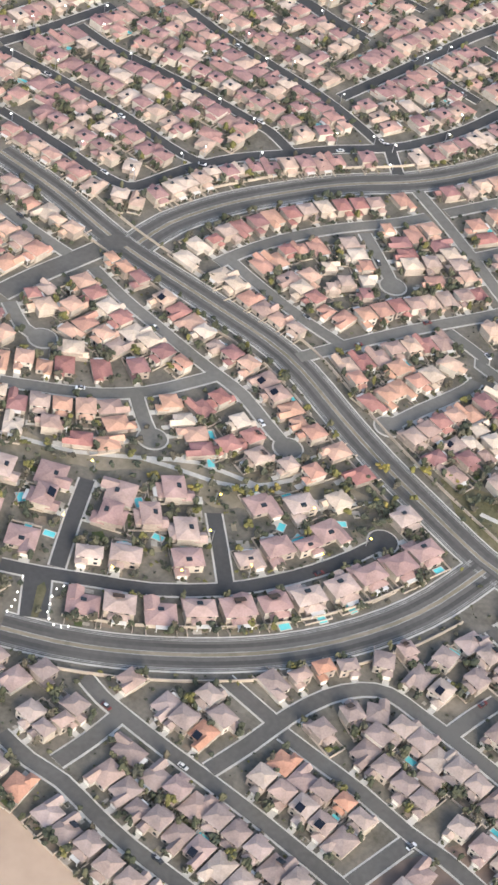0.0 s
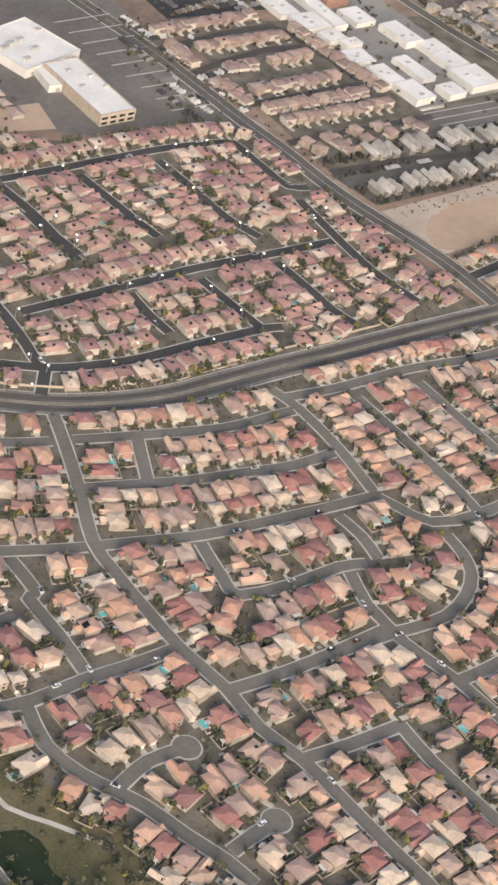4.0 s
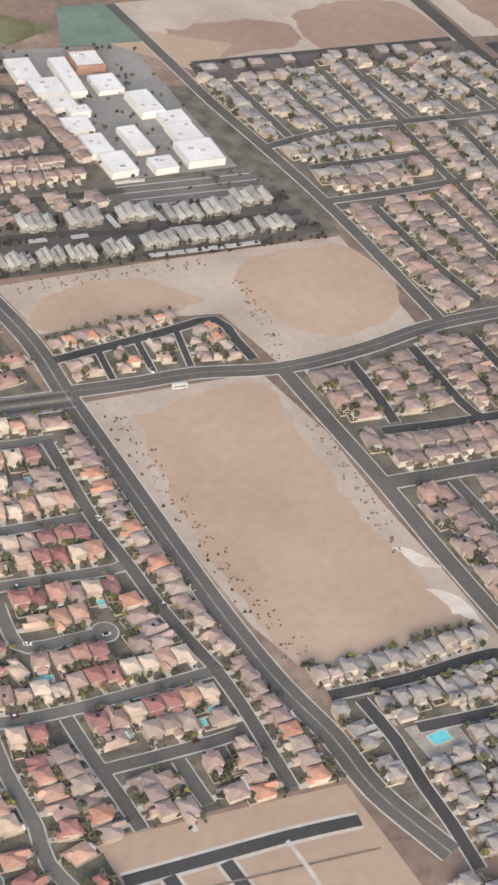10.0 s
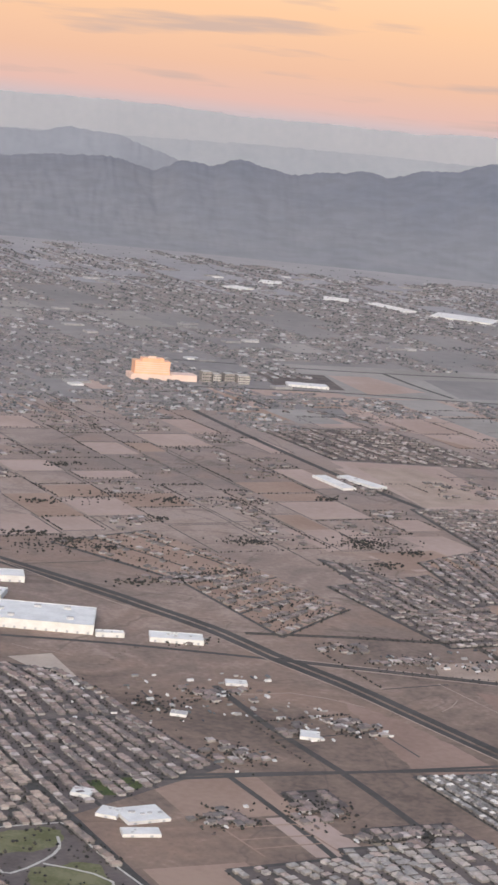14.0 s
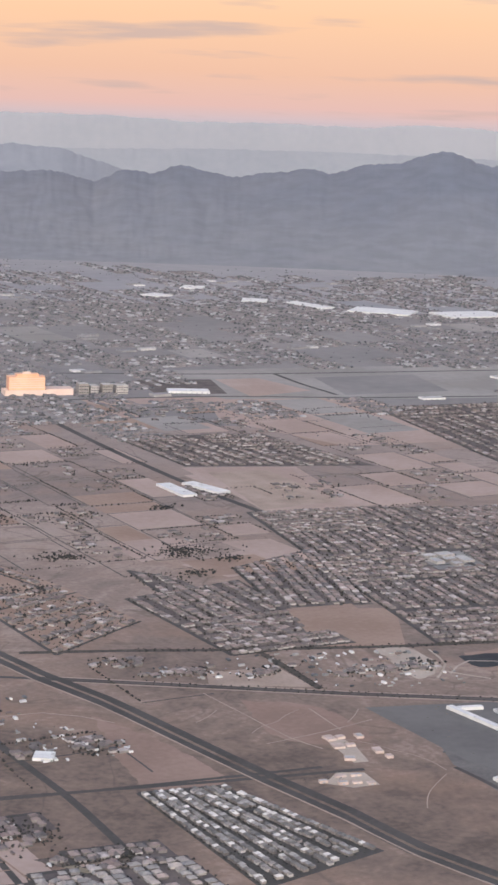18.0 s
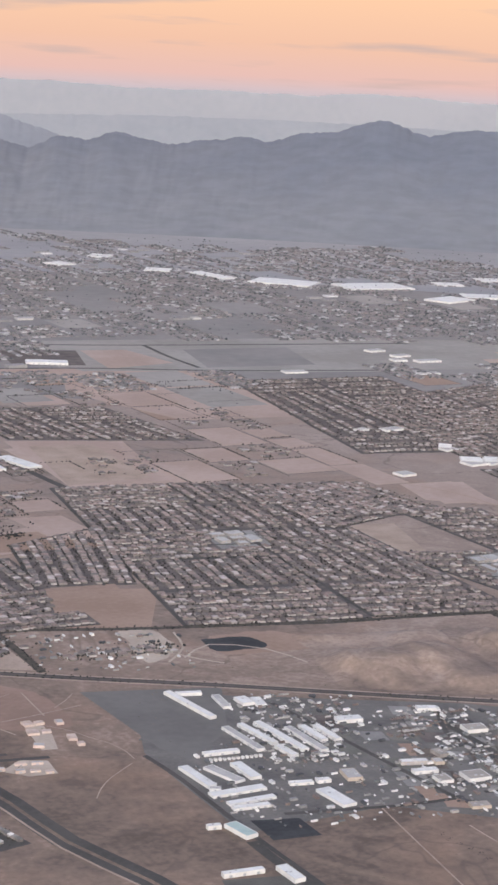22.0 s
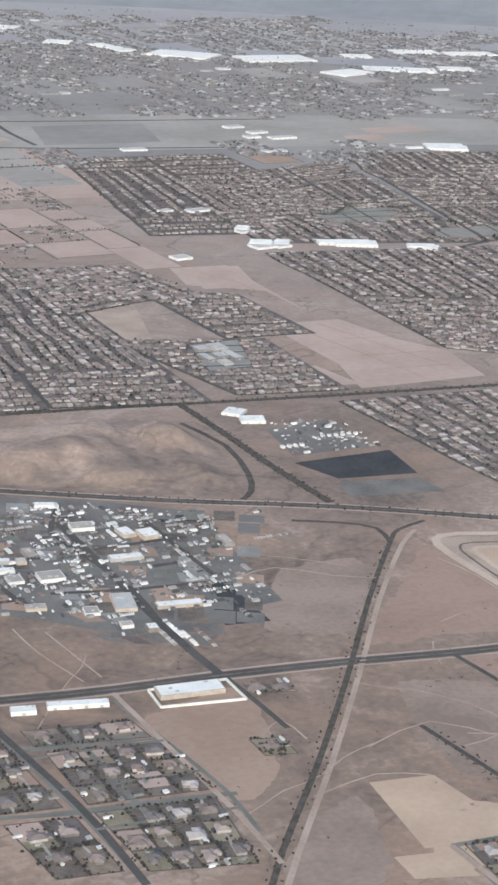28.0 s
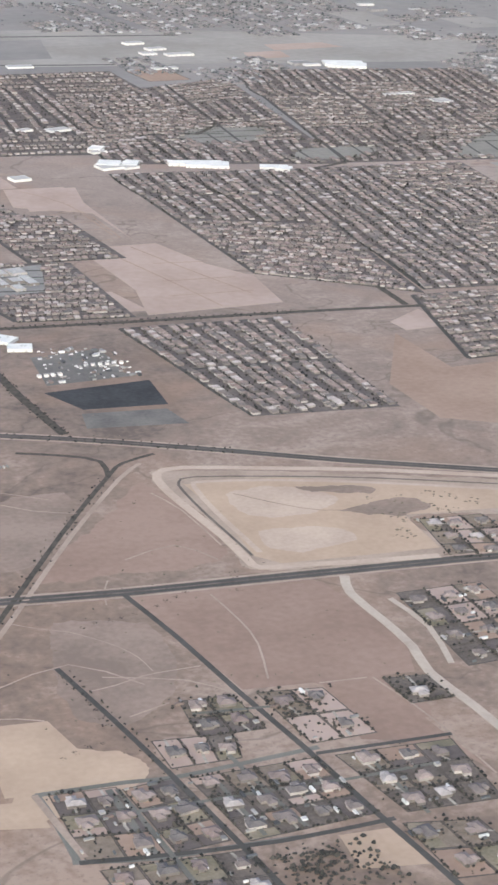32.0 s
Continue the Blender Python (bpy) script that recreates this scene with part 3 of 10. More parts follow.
road([(-380.3, 14.5), (-376.2, 6.4), (-371.3, -1.0), (-365.6, -7.9), (-359.3, -14.4), (-352.1, -20.5), (-343.6, -26.0), (-333.6, -30.7), (-323.8, -33.6), (-312.0, -35.5)], WIDE, name="boulevard", label="divided boulevard of grey asphalt in a long curve", marks=LINES)
road([(-100.8, 9.2), (-85.4, 6.5), (-70.7, 4.5)] + [(-50.7, -1.4), (-27.9, -2.5), (-5.7, -1.0), (18.6, -3.1), (38.1, -6.4), (78.4, -7.6)], MID, name="section_road", label="straight cross road of grey asphalt", marks=(0.0,))
road([(0.1, 173.8), (-0.4, 140.5), (-0.8, 111.4), (0.3, 86.7), (0.9, 56.9), (-0.4, 26.0), (-2.1, 0.7)], 3.4, name="street", label="straight grey street along a sand lot")
road([(-50.8, -1.6), (-51.5, -21.4), (-52.3, -45.2), (-54.0, -68.7), (-54.9, -91.6), (-55.1, -113.9), (-55.8, -126.1)], 3.8, name="street", label="straight grey street between houses and a sand lot")

# ---- town streets: a line, its width and surface, and the roofs that stand along it ----
FRESH, GREY = NEW_ASPHALT, ASPHALT
STREETS = []


def streets(lines, mat, roofs, width=LANE, sides=(1, -1), pitch=3.8, deep=5.2, bulb=False):
    for pts in lines:
        line = road(pts, width, mat, "street", "fresh dark asphalt street with pale kerbs" if mat is FRESH else "grey asphalt street with pale kerbs", bulb=[(-1, 2.6)] if bulb else ())
        STREETS.append((line, width, roofs, sides, pitch, deep, 0.10 + 0.0016 * (ROAD_COUNT[0] % 60)))


# the quarter beyond the curving boulevard
streets([[(-254.1, 124.7), (-238.7, 121.6), (-221.6, 119.0)], [(-255.8, 123.2), (-254.9, 114.3), (-254.4, 100.5), (-254.3, 89.8), (-255.6, 76.5), (-255.3, 70.0), (-253.8, 67.4)], [(-234.5, 118.4), (-235.6, 107.8), (-234.5, 95.9), (-233.5, 84.1), (-233.5, 73.2), (-233.7, 65.5), (-235.9, 59.4), (-235.8, 58.0)],
         [(-208.4, 107.7), (-210.6, 94.6), (-211.6, 81.1), (-212.6, 67.8), (-214.8, 57.1), (-217.1, 49.5), (-218.2, 45.8)], [(-182.6, 93.2), (-184.1, 80.7), (-184.7, 72.1)], [(-209.5, 63.1), (-192.5, 60.8), (-177.0, 58.8), (-160.8, 56.7), (-140.0, 52.5), (-121.3, 49.0)],
         [(-273.6, 107.7), (-273.5, 98.6), (-273.9, 87.6), (-274.6, 79.5), (-273.6, 73.7), (-269.6, 71.6), (-259.2, 69.3), (-247.3, 64.7), (-236.2, 57.7), (-226.9, 52.1)] + [(-217.5, 44.9), (-208.3, 40.7), (-196.6, 37.2), (-184.7, 35.3), (-174.0, 33.5), (-163.1, 31.4), (-159.2, 29.8)],
         [(-217.7, 44.6), (-224.3, 38.2)], [(-179.4, 107.2), (-163.6, 104.7), (-146.9, 102.5), (-129.8, 99.8), (-113.7, 95.4), (-112.0, 92.8)],
         [(-181.3, 104.9), (-181.6, 91.7), (-182.9, 82.0), (-182.9, 73.8)], [(-160.1, 100.3), (-160.4, 89.4), (-160.7, 78.8), (-160.6, 70.8)], [(-136.9, 96.4), (-137.5, 85.3), (-139.0, 69.4), (-137.3, 59.1)],
         [(-112.0, 92.8), (-113.3, 81.0), (-113.6, 72.5), (-109.0, 69.7)], [(-115.7, 66.4), (-117.3, 58.8), (-119.4, 48.8), (-121.6, 35.3), (-121.1, 20.7)], [(-182.4, 56.7), (-184.0, 49.1), (-184.5, 41.0)], [(-163.4, 53.0), (-163.8, 42.0), (-164.0, 32.4)], [(-141.3, 49.3), (-142.2, 36.9), (-143.1, 28.6), (-142.3, 22.0)]], FRESH, ROOF_CLAY)
# the walled estate inside the long curve
streets([[(-370.2, 23.3), (-367.0, 17.7), (-361.9, 10.1), (-356.7, 2.4), (-348.7, -5.5), (-341.2, -10.6), (-333.5, -14.5), (-325.6, -17.4), (-319.3, -19.0)]], FRESH, ROOF_ROSE, bulb=True, pitch=5.85, deep=5.7)
streets([[(-364.1, 16.5), (-355.2, 21.0), (-344.9, 25.8)], [(-347.5, -5.8), (-341.5, -0.2), (-335.4, 5.7)]], FRESH, ROOF_ROSE, pitch=5.85, deep=5.7)
road([(-367.5, 17.6), (-375.1, 12.2)], 4.4, FRESH, "street", "dark asphalt entrance road of the estate")
# below the long curve
streets([[(-395.8, 0.9), (-396.5, -5.1), (-396.1, -11.3), (-397.3, -18.7), (-398.1, -25.6), (-398.2, -34.9), (-398.7, -45.4)], [(-394.0, -8.4), (-387.2, -9.4), (-380.2, -9.8)], [(-378.6, -1.2), (-379.8, -5.6), (-380.2, -9.8), (-380.7, -18.4), (-380.9, -27.1), (-381.2, -35.7), (-381.8, -44.4), (-382.4, -51.9), (-383.5, -60.5)],
         [(-379.3, -25.9), (-371.2, -27.5), (-362.4, -28.8), (-354.6, -31.1), (-349.5, -34.3), (-347.0, -38.1), (-347.1, -43.6), (-347.5, -50.3), (-348.5, -59.5), (-350.2, -70.5)], [(-365.7, -30.1), (-366.0, -36.7), (-366.4, -45.3), (-367.6, -54.4), (-367.7, -61.5), (-368.4, -66.9), (-369.7, -75.5)], [(-346.6, -49.7), (-341.0, -50.7), (-335.7, -52.0)],
         [(-381.2, -53.1), (-369.3, -55.5)], [(-363.4, -17.4), (-364.7, -27.2)], [(-322.9, -43.1), (-325.0, -51.5), (-325.9, -60.0), (-326.7, -68.4), (-327.5, -73.5), (-328.7, -82.6)], [(-349.3, -68.6), (-342.9, -70.5), (-337.6, -71.3)]], GREY, ROOF_TAN)
# between the two boulevards
road([(-318.8, 68.3), (-310.1, 67.3), (-301.9, 65.8), (-293.4, 64.3), (-288.3, 63.4)], MID, GREY, "street", "grey asphalt side road")
streets([[(-299.5, 61.5), (-302.2, 51.7), (-303.8, 42.2), (-305.4, 33.0), (-306.2, 26.4), (-307.1, 20.0), (-310.1, 12.7), (-312.5, 6.0)], [(-319.4, 65.6), (-322.9, 59.1), (-322.6, 54.7)], [(-321.8, 33.4), (-326.0, 28.3), (-328.6, 24.3)]], OLD_ASPHALT, ROOF_ORANGE, bulb=True)
streets([[(-306.2, 26.4), (-312.5, 29.0), (-319.7, 32.5), (-326.2, 37.8), (-331.3, 44.0), (-337.1, 52.3)], [(-298.5, 86.0), (-299.5, 76.4), (-299.9, 67.5)]], OLD_ASPHALT, ROOF_ORANGE)
streets([[(-247.8, 31.6), (-253.5, 23.6), (-257.9, 18.1)], [(-270.0, -8.8), (-273.7, -8.8), (-285.7, -5.6), (-293.7, -3.8)], [(-281.2, -50.2), (-273.3, -48.8), (-265.3, -50.3)], [(-274.7, -71.3), (-269.0, -71.0), (-263.6, -71.1)]], OLD_ASPHALT, ROOF_ORANGE, bulb=True)
streets([[(-279.7, 46.1), (-273.3, 45.0), (-262.8, 41.9), (-251.1, 36.4), (-239.4, 29.1), (-232.2, 25.5)], [(-276.8, 45.0), (-278.9, 35.8), (-280.6, 24.4), (-281.1, 15.5)], [(-290.8, 18.8), (-281.8, 15.0), (-267.1, 8.3), (-251.6, 0.1), (-246.8, -2.2)], [(-261.5, 2.8), (-262.9, -6.5)] + [(-265.2, -7.0), (-266.4, -16.5), (-268.5, -26.8)],
         [(-226.2, 31.9), (-230.6, 23.0), (-237.2, 10.9), (-244.6, -1.7), (-246.5, -9.7), (-248.1, -19.5), (-249.7, -32.2), (-249.5, -44.1), (-251.0, -54.4), (-249.8, -64.7), (-250.5, -76.5), (-251.2, -87.8), (-251.5, -95.9), (-253.1, -106.2)],
         [(-286.7, -25.2), (-280.5, -27.0), (-269.8, -28.3), (-260.6, -30.2), (-250.6, -31.7)], [(-282.5, -27.2), (-285.5, -36.0), (-284.7, -44.1), (-282.4, -50.1), (-280.1, -56.1), (-278.6, -64.4), (-276.7, -72.1), (-276.3, -78.4)],
         [(-227.9, 23.5), (-215.6, 18.0), (-196.7, 10.1), (-185.1, 7.8), (-179.2, 6.7)], [(-235.7, 11.0), (-224.9, 6.0), (-216.1, 1.9), (-205.2, -2.0), (-192.6, -6.4), (-182.0, -8.0)], [(-245.0, -3.0), (-236.5, -6.7), (-225.6, -11.5), (-213.3, -15.1), (-198.8, -18.9), (-184.9, -22.3)],
         [(-215.7, 17.5), (-223.4, 5.7)], [(-178.3, 14.6), (-177.6, 6.5), (-179.7, -7.6), (-183.5, -21.0)], [(-226.5, -13.2), (-229.7, -22.9), (-230.1, -28.1), (-218.7, -31.6), (-207.2, -33.2), (-201.3, -35.6)], [(-195.9, -22.7), (-196.2, -29.4), (-198.2, -35.9)], [(-206.4, -35.6), (-210.0, -43.5), (-211.0, -50.5)],
         [(-248.8, -44.9), (-240.3, -46.8), (-229.9, -48.5), (-216.9, -49.9), (-211.0, -50.5)], [(-249.3, -64.2), (-239.9, -66.6), (-228.3, -68.8)], [(-228.3, -68.5), (-229.9, -77.9), (-230.4, -90.3), (-230.8, -102.3), (-233.2, -108.7)]], OLD_ASPHALT, ROOF_ORANGE)
streets([[(-178.7, 11.2), (-163.9, 7.3), (-143.7, 3.7), (-126.9, -1.3), (-112.4, -3.9)], [(-162.8, 2.6), (-164.4, -13.9), (-166.5, -30.3), (-168.5, -38.6)], [(-145.5, -0.7), (-146.9, -14.7), (-148.3, -28.1), (-150.7, -40.5)], [(-183.9, -23.0), (-179.6, -34.5), (-168.3, -38.4), (-154.6, -39.7), (-146.4, -40.8), (-135.7, -42.9), (-122.0, -45.7), (-118.6, -45.5)],
         [(-145.5, -24.6), (-134.9, -26.9), (-120.5, -29.1)], [(-164.4, -42.7), (-165.4, -49.4), (-168.9, -56.5), (-174.2, -62.3), (-181.8, -66.5), (-192.0, -69.1), (-202.3, -68.8), (-209.9, -67.7)], [(-180.0, -38.9), (-181.4, -44.4), (-184.6, -49.6), (-190.7, -53.2), (-198.5, -54.7), (-207.7, -53.0), (-211.8, -51.5)],
         [(-210.3, -45.7), (-211.5, -54.9), (-210.3, -67.4), (-210.7, -81.7), (-211.3, -97.4), (-212.0, -110.9), (-212.0, -122.9), (-213.4, -133.4), (-213.5, -144.8)], [(-228.4, -48.6), (-219.7, -50.3), (-210.8, -52.0)], [(-175.6, -64.0), (-170.7, -70.2), (-161.9, -73.4), (-149.3, -76.0), (-135.2, -77.5)] + [(-116.5, -79.1)],
         [(-163.3, -73.4), (-165.3, -84.0), (-166.2, -98.1), (-168.0, -106.4)] + [(-165.1, -122.2), (-166.0, -137.3), (-167.4, -150.5)], [(-192.3, -71.3), (-192.4, -81.5), (-192.1, -89.4), (-191.6, -101.7), (-191.9, -114.5), (-192.3, -125.4), (-193.3, -140.9), (-194.4, -151.7)],
         [(-251.9, -104.9), (-243.8, -106.1), (-234.0, -108.2), (-226.6, -110.8), (-219.9, -111.5), (-214.0, -111.7)], [(-211.2, -98.8), (-203.6, -100.5), (-194.2, -101.7)]], OLD_ASPHALT, ROOF_ORANGE)
streets([[(-191.4, -85.2), (-184.3, -86.5), (-180.8, -87.3)], [(-190.7, -102.2), (-183.1, -104.4), (-179.3, -105.6)], [(-193.3, -123.5), (-185.6, -125.4), (-181.6, -127.0)], [(-147.3, -45.4), (-148.9, -54.4), (-147.5, -58.5), (-139.1, -59.9), (-131.6, -60.9)]], OLD_ASPHALT, ROOF_ORANGE, bulb=True)
streets([[(-114.7, -3.5), (-116.2, -17.5), (-117.6, -31.0), (-117.7, -46.4), (-118.0, -59.2), (-117.1, -74.0), (-116.5, -79.1)], [(-116.7, -79.3), (-117.1, -89.3), (-118.3, -100.2), (-119.5, -110.7)], [(-149.2, -77.7), (-149.5, -87.9), (-149.4, -97.3), (-149.6, -106.9)], [(-149.5, -91.8), (-138.8, -93.2), (-126.5, -94.6), (-121.1, -94.8)], [(-135.3, -95.8), (-135.6, -103.4), (-135.7, -107.2)]], GREY, ROOF_TAN)
# the small block by the sand lots, and the quarter beyond them
streets([[(-99.4, 21.2), (-86.9, 21.2), (-70.6, 21.3), (-55.5, 21.3), (-55.1, 12.4), (-55.2, 4.0)]], FRESH, ROOF_TAN, pitch=3.1, deep=3.7)
streets([[(-88.1, 21.2), (-90.3, 9.8)], [(-77.7, 21.0), (-80.0, 8.9)], [(-66.8, 20.9), (-70.7, 7.3)]], FRESH, ROOF_TAN, pitch=2.9, deep=3.2, width=1.6)
streets([[(12.5, 49.4), (11.7, 23.0), (13.1, 4.0)], [(32.1, 48.6), (30.7, 24.6), (30.1, 3.1)], [(45.3, 83.5), (41.6, 51.5), (38.7, 17.6), (38.1, -6.4)], [(0.6, 56.4), (20.8, 54.0), (44.0, 52.2)]], GREY, ROOF_BROWN, pitch=4.05, deep=5.9)
streets([[(1.5, 85.7), (22.6, 87.2), (47.8, 84.4), (69.4, 80.9), (96.2, 77.6)], [(11.1, 119.5), (10.3, 88.3)], [(24.9, 113.6), (25.2, 88.3)], [(40.8, 117.5), (39.0, 88.9)], [(51.3, 121.5), (47.8, 84.4)], [(52.4, 110.4), (52.9, 86.1)], [(65.3, 108.2), (66.5, 82.5)], [(78.4, 106.1), (81.1, 79.9)], [(62.4, 76.4), (58.6, 42.7), (57.4, 19.5), (55.8, -2.2)], [(82.9, 76.6), (78.1, 42.3), (73.6, 8.2)], [(6.5, 72.3), (30.3, 69.1), (44.6, 67.6)]], GREY, ROOF_GREY, pitch=4.0, deep=5.0)
streets([[(-33.8, -5.7), (-35.4, -19.9), (-37.2, -29.2)], [(-15.8, -6.5), (-17.6, -29.1), (-16.7, -35.0)], [(1.4, -8.1), (0.3, -24.4), (-0.8, -34.4)], [(18.9, -10.1), (19.0, -24.4), (18.9, -36.2)], [(-41.9, -30.6), (-22.9, -34.7), (0.5, -38.3), (13.8, -38.9)]], FRESH, ROOF_BROWN, pitch=4.05, deep=5.9)
streets([[(-52.8, -46.0), (-35.3, -48.9), (-9.9, -52.8), (3.2, -53.0), (18.7, -54.3)]], GREY, ROOF_BROWN, pitch=4.05, deep=5.9, width=4)
streets([[(-36.9, -51.3), (-37.5, -74.6), (-39.1, -97.5), (-39.9, -110.8), (-40.9, -126.5)], [(-14.1, -54.2), (-15.4, -77.9), (-17.2, -96.0)], [(94.9, 74.4), (94.9, 50.9), (93.1, 25.7), (92.4, 4.6)], [(111.9, 72.2), (111.4, 50.8), (111.1, 29.1)]], GREY, ROOF_BROWN, pitch=4.05, deep=5.9)
streets([[(-100.1, -94.3), (-82.7, -97.1), (-59.1, -100.0), (-58.3, -112.6), (-57.8, -125.2)], [(-94.8, -97.8), (-94.7, -109.1), (-96.4, -120.6), (-97.2, -130.6), (-98.8, -141.3)], [(-88.9, -108.6), (-71.5, -111.9)]], FRESH, ROOF_GREY, pitch=3.4, deep=4.6)
streets([[(49.8, -13.8), (49.6, -33.8), (49.5, -51.6)], [(64.0, -13.6), (64.5, -32.0)], [(36.0, -12.8), (35.9, -31.3), (35.1, -46.5)]], FRESH, ROOF_BROWN, pitch=3.75, deep=4.8)
# the unfinished streets on graded sand
for pts in ([(-158.1, -115.5), (-143.2, -117.5), (-125.4, -119.9), (-112.3, -122.4)], [(-150.5, -118.0), (-150.6, -128.4)], [(-139.7, -119.7), (-139.5, -130.5)]):
    road(pts, LANE, FRESH, "street", "fresh black asphalt of an unfinished street on sand", walk_way=0.7)

# ---- houses ----


def hip(x0, x1, y0, y1, z, rise, over=0.25):
    """A hipped roof over a rectangle, with eaves and a soffit."""
    x0, x1, y0, y1 = x0 - over, x1 + over, y0 - over, y1 + over
    w, d = x1 - x0, y1 - y0
    i = min(w, d) / 2 * 0.98
    cx, cy = (x0 + x1) / 2, (y0 + y1) / 2
    if w > d:
        a, b = (x0 + i, cy, z + rise), (x1 - i, cy, z + rise)
        f = [(0, 1, 5, 4), (1, 2, 5), (2, 3, 4, 5), (3, 0, 4)]
    else:
        a, b = (cx, y0 + i, z + rise), (cx, y1 - i, z + rise)
        f = [(0, 1, 4), (1, 2, 5, 4), (2, 3, 5), (3, 0, 4, 5)]
    return [(x0, y0, z), (x1, y0, z), (x1, y1, z), (x0, y1, z), a, b], f + [(3, 2, 1, 0)]


def gable(x0, x1, y0, y1, z, rise, over=0.22):
    """A gabled roof whose ridge runs along y, with filled ends."""
    x0, x1, y0, y1 = x0 - over, x1 + over, y0 - over, y1 + over
    cx = (x0 + x1) / 2
    v = [(x0, y0, z), (x1, y0, z), (x1, y1, z), (x0, y1, z), (cx, y0, z + rise), (cx, y1, z + rise)]
    return v, [(0, 4, 5, 3), (1, 2, 5, 4), (0, 1, 4), (2, 3, 5), (3, 2, 1, 0)]


def house_plan(k):
    """One of the house types: its width, depth, and the pieces of walls, roof, door, windows and yard; the street lies towards -y."""
    r = random.Random(k)
    w, d = r.uniform(4.3, 4.8), r.uniform(4.9, 5.7)
    tall = k % 3 != 0
    low, high = 1.1, 1.9
    g = w * r.uniform(0.42, 0.5) * (1 if k % 2 else -1)
    gx = (-w / 2, -w / 2 + abs(g)) if g < 0 else (w / 2 - abs(g), w / 2)
    front = -d / 2
    body_front = front + r.uniform(1.0, 1.5)
    walls, roofs = [], []
    if tall:
        walls.append(box(-w / 2, w / 2, body_front, d / 2 - 0.9, 0, high))
        roofs.append(hip(-w / 2, w / 2, body_front, d / 2 - 0.9, high, 0.45))
        walls.append(box(gx[0], gx[1], front, body_front + 0.3, 0, low))
        roofs.append(hip(gx[0], gx[1], front, body_front + 0.9, low, 0.42) if k % 2 else gable(gx[0], gx[1], front, body_front + 0.5, low, 0.5))
        walls.append(box(-w * 0.35, w * 0.3, d / 2 - 1.0, d / 2, 0, low))
        roofs.append(hip(-w * 0.35, w * 0.3, d / 2 - 1.6, d / 2, low, 0.4))
        top = high
    else:
        walls.append(box(-w / 2, w / 2, body_front, d / 2, 0, low))
        roofs.append(hip(-w / 2, w / 2, body_front, d / 2, low, 0.52))
        walls.append(box(gx[0], gx[1], front, body_front + 0.3, 0, low))
        roofs.append(gable(gx[0], gx[1], front, body_front + 1.2, low, 0.6) if k % 4 else hip(gx[0], gx[1], front, body_front + 1.2, low, 0.6))
        top = low
    gc = (gx[0] + gx[1]) / 2
    door = box(gc - 0.75, gc + 0.75, front - 0.03, front + 0.05, 0.02, 0.8)
    ox = -gc * 1.0
    wins = [box(ox - 0.35, ox + 0.35, body_front - 0.025, body_front + 0.05, 0.3, 0.8)]
    if tall:
        wins += [box(x - 0.35, x + 0.35, body_front - 0.025, body_front + 0.05, 1.35, 1.85) for x in (-w * 0.27, w * 0.27)]
        wins += [box(x - 0.35, x + 0.35, d / 2 - 0.95, d / 2 - 0.875, 1.35, 1.85) for x in (-w * 0.27, w * 0.27)]
    wins.append(box(-0.6, 0.2, d / 2 - 0.04, d / 2 + 0.025, 0.1, 0.8))
    drive = box(gc - 0.8, gc + 0.8, front - 1.75, front, 0.0, 0.075)
    py = d / 2 - 0.1
    patio = merged(box(-w * 0.3, w * 0.2, py, py + 0.95, 0.86, 0.94), box(-w * 0.29, -w * 0.26, py + 0.8, py + 0.9, 0, 0.86), box(w * 0.16, w * 0.19, py + 0.8, py + 0.9, 0, 0.86))
    ry = (body_front + d / 2 - (0.9 if tall else 0)) / 2
    # a dark box added on the roof in place of a shaded sunken court
    court = box(-0.45, 0.45, ry - 1.05, ry - 0.35, top + 0.1, top + 0.5)
    return dict(patio=patio, court=court, w=w, d=d, wall=merged(*walls), roof=merged(*roofs), door=door, windows=wins, drive=drive, top=top, tall=tall)


PLANS = [house_plan(k) for k in range(10)]
WALL_MESH = [mesh_of("wall", *p["wall"], STUCCO) for p in PLANS]
DOOR_MATERIAL = material("garage_door", (0.62, 0.58, 0.52), 0.7, 1.0, (0.7, 0.66, 0.6))
DOOR_MESH = [mesh_of("garage_door", *p["door"], DOOR_MATERIAL) for p in PLANS]
DRIVE_MESH = [mesh_of("driveway", *p["drive"], CONCRETE) for p in PLANS]
WINDOW_MESH = [[mesh_of("window", *w, DARK_GLASS) for w in p["windows"]] for p in PLANS]
PANEL_MESH = mesh_of("solar_panel", [(-0.9, -0.6, 0.0), (0.9, -0.6, 0.0), (0.9, 0.6, 0.5), (-0.9, 0.6, 0.5), (-0.9, -0.6, 0.06), (0.9, -0.6, 0.06), (0.9, 0.6, 0.56), (-0.9, 0.6, 0.56)],
                     [(3, 2, 1, 0), (4, 5, 6, 7), (0, 1, 5, 4), (1, 2, 6, 5), (2, 3, 7, 6), (3, 0, 4, 7)], SOLAR)
PATIO_MESH = [mesh_of("patio_cover", *p["patio"], WHITE_WALL) for p in PLANS]
COURT_MESH = [mesh_of("skylight", *p["court"], DARK_GLASS) for p in PLANS]
POOL_RIM = mesh_of("coping", *merged(box(-0.9, 0.9, -0.62, -0.5, 0, 0.09), box(-0.9, 0.9, 0.5, 0.62, 0, 0.09), box(-0.9, -0.78, -0.5, 0.5, 0, 0.09), box(0.78, 0.9, -0.5, 0.5, 0, 0.09)), CONCRETE)
POOL_SHEET = mesh_of("pool_water", *box(-0.78, 0.78, -0.5, 0.5, -0.02, 0.06), POOL_WATER)
ROOF_MESH = {}
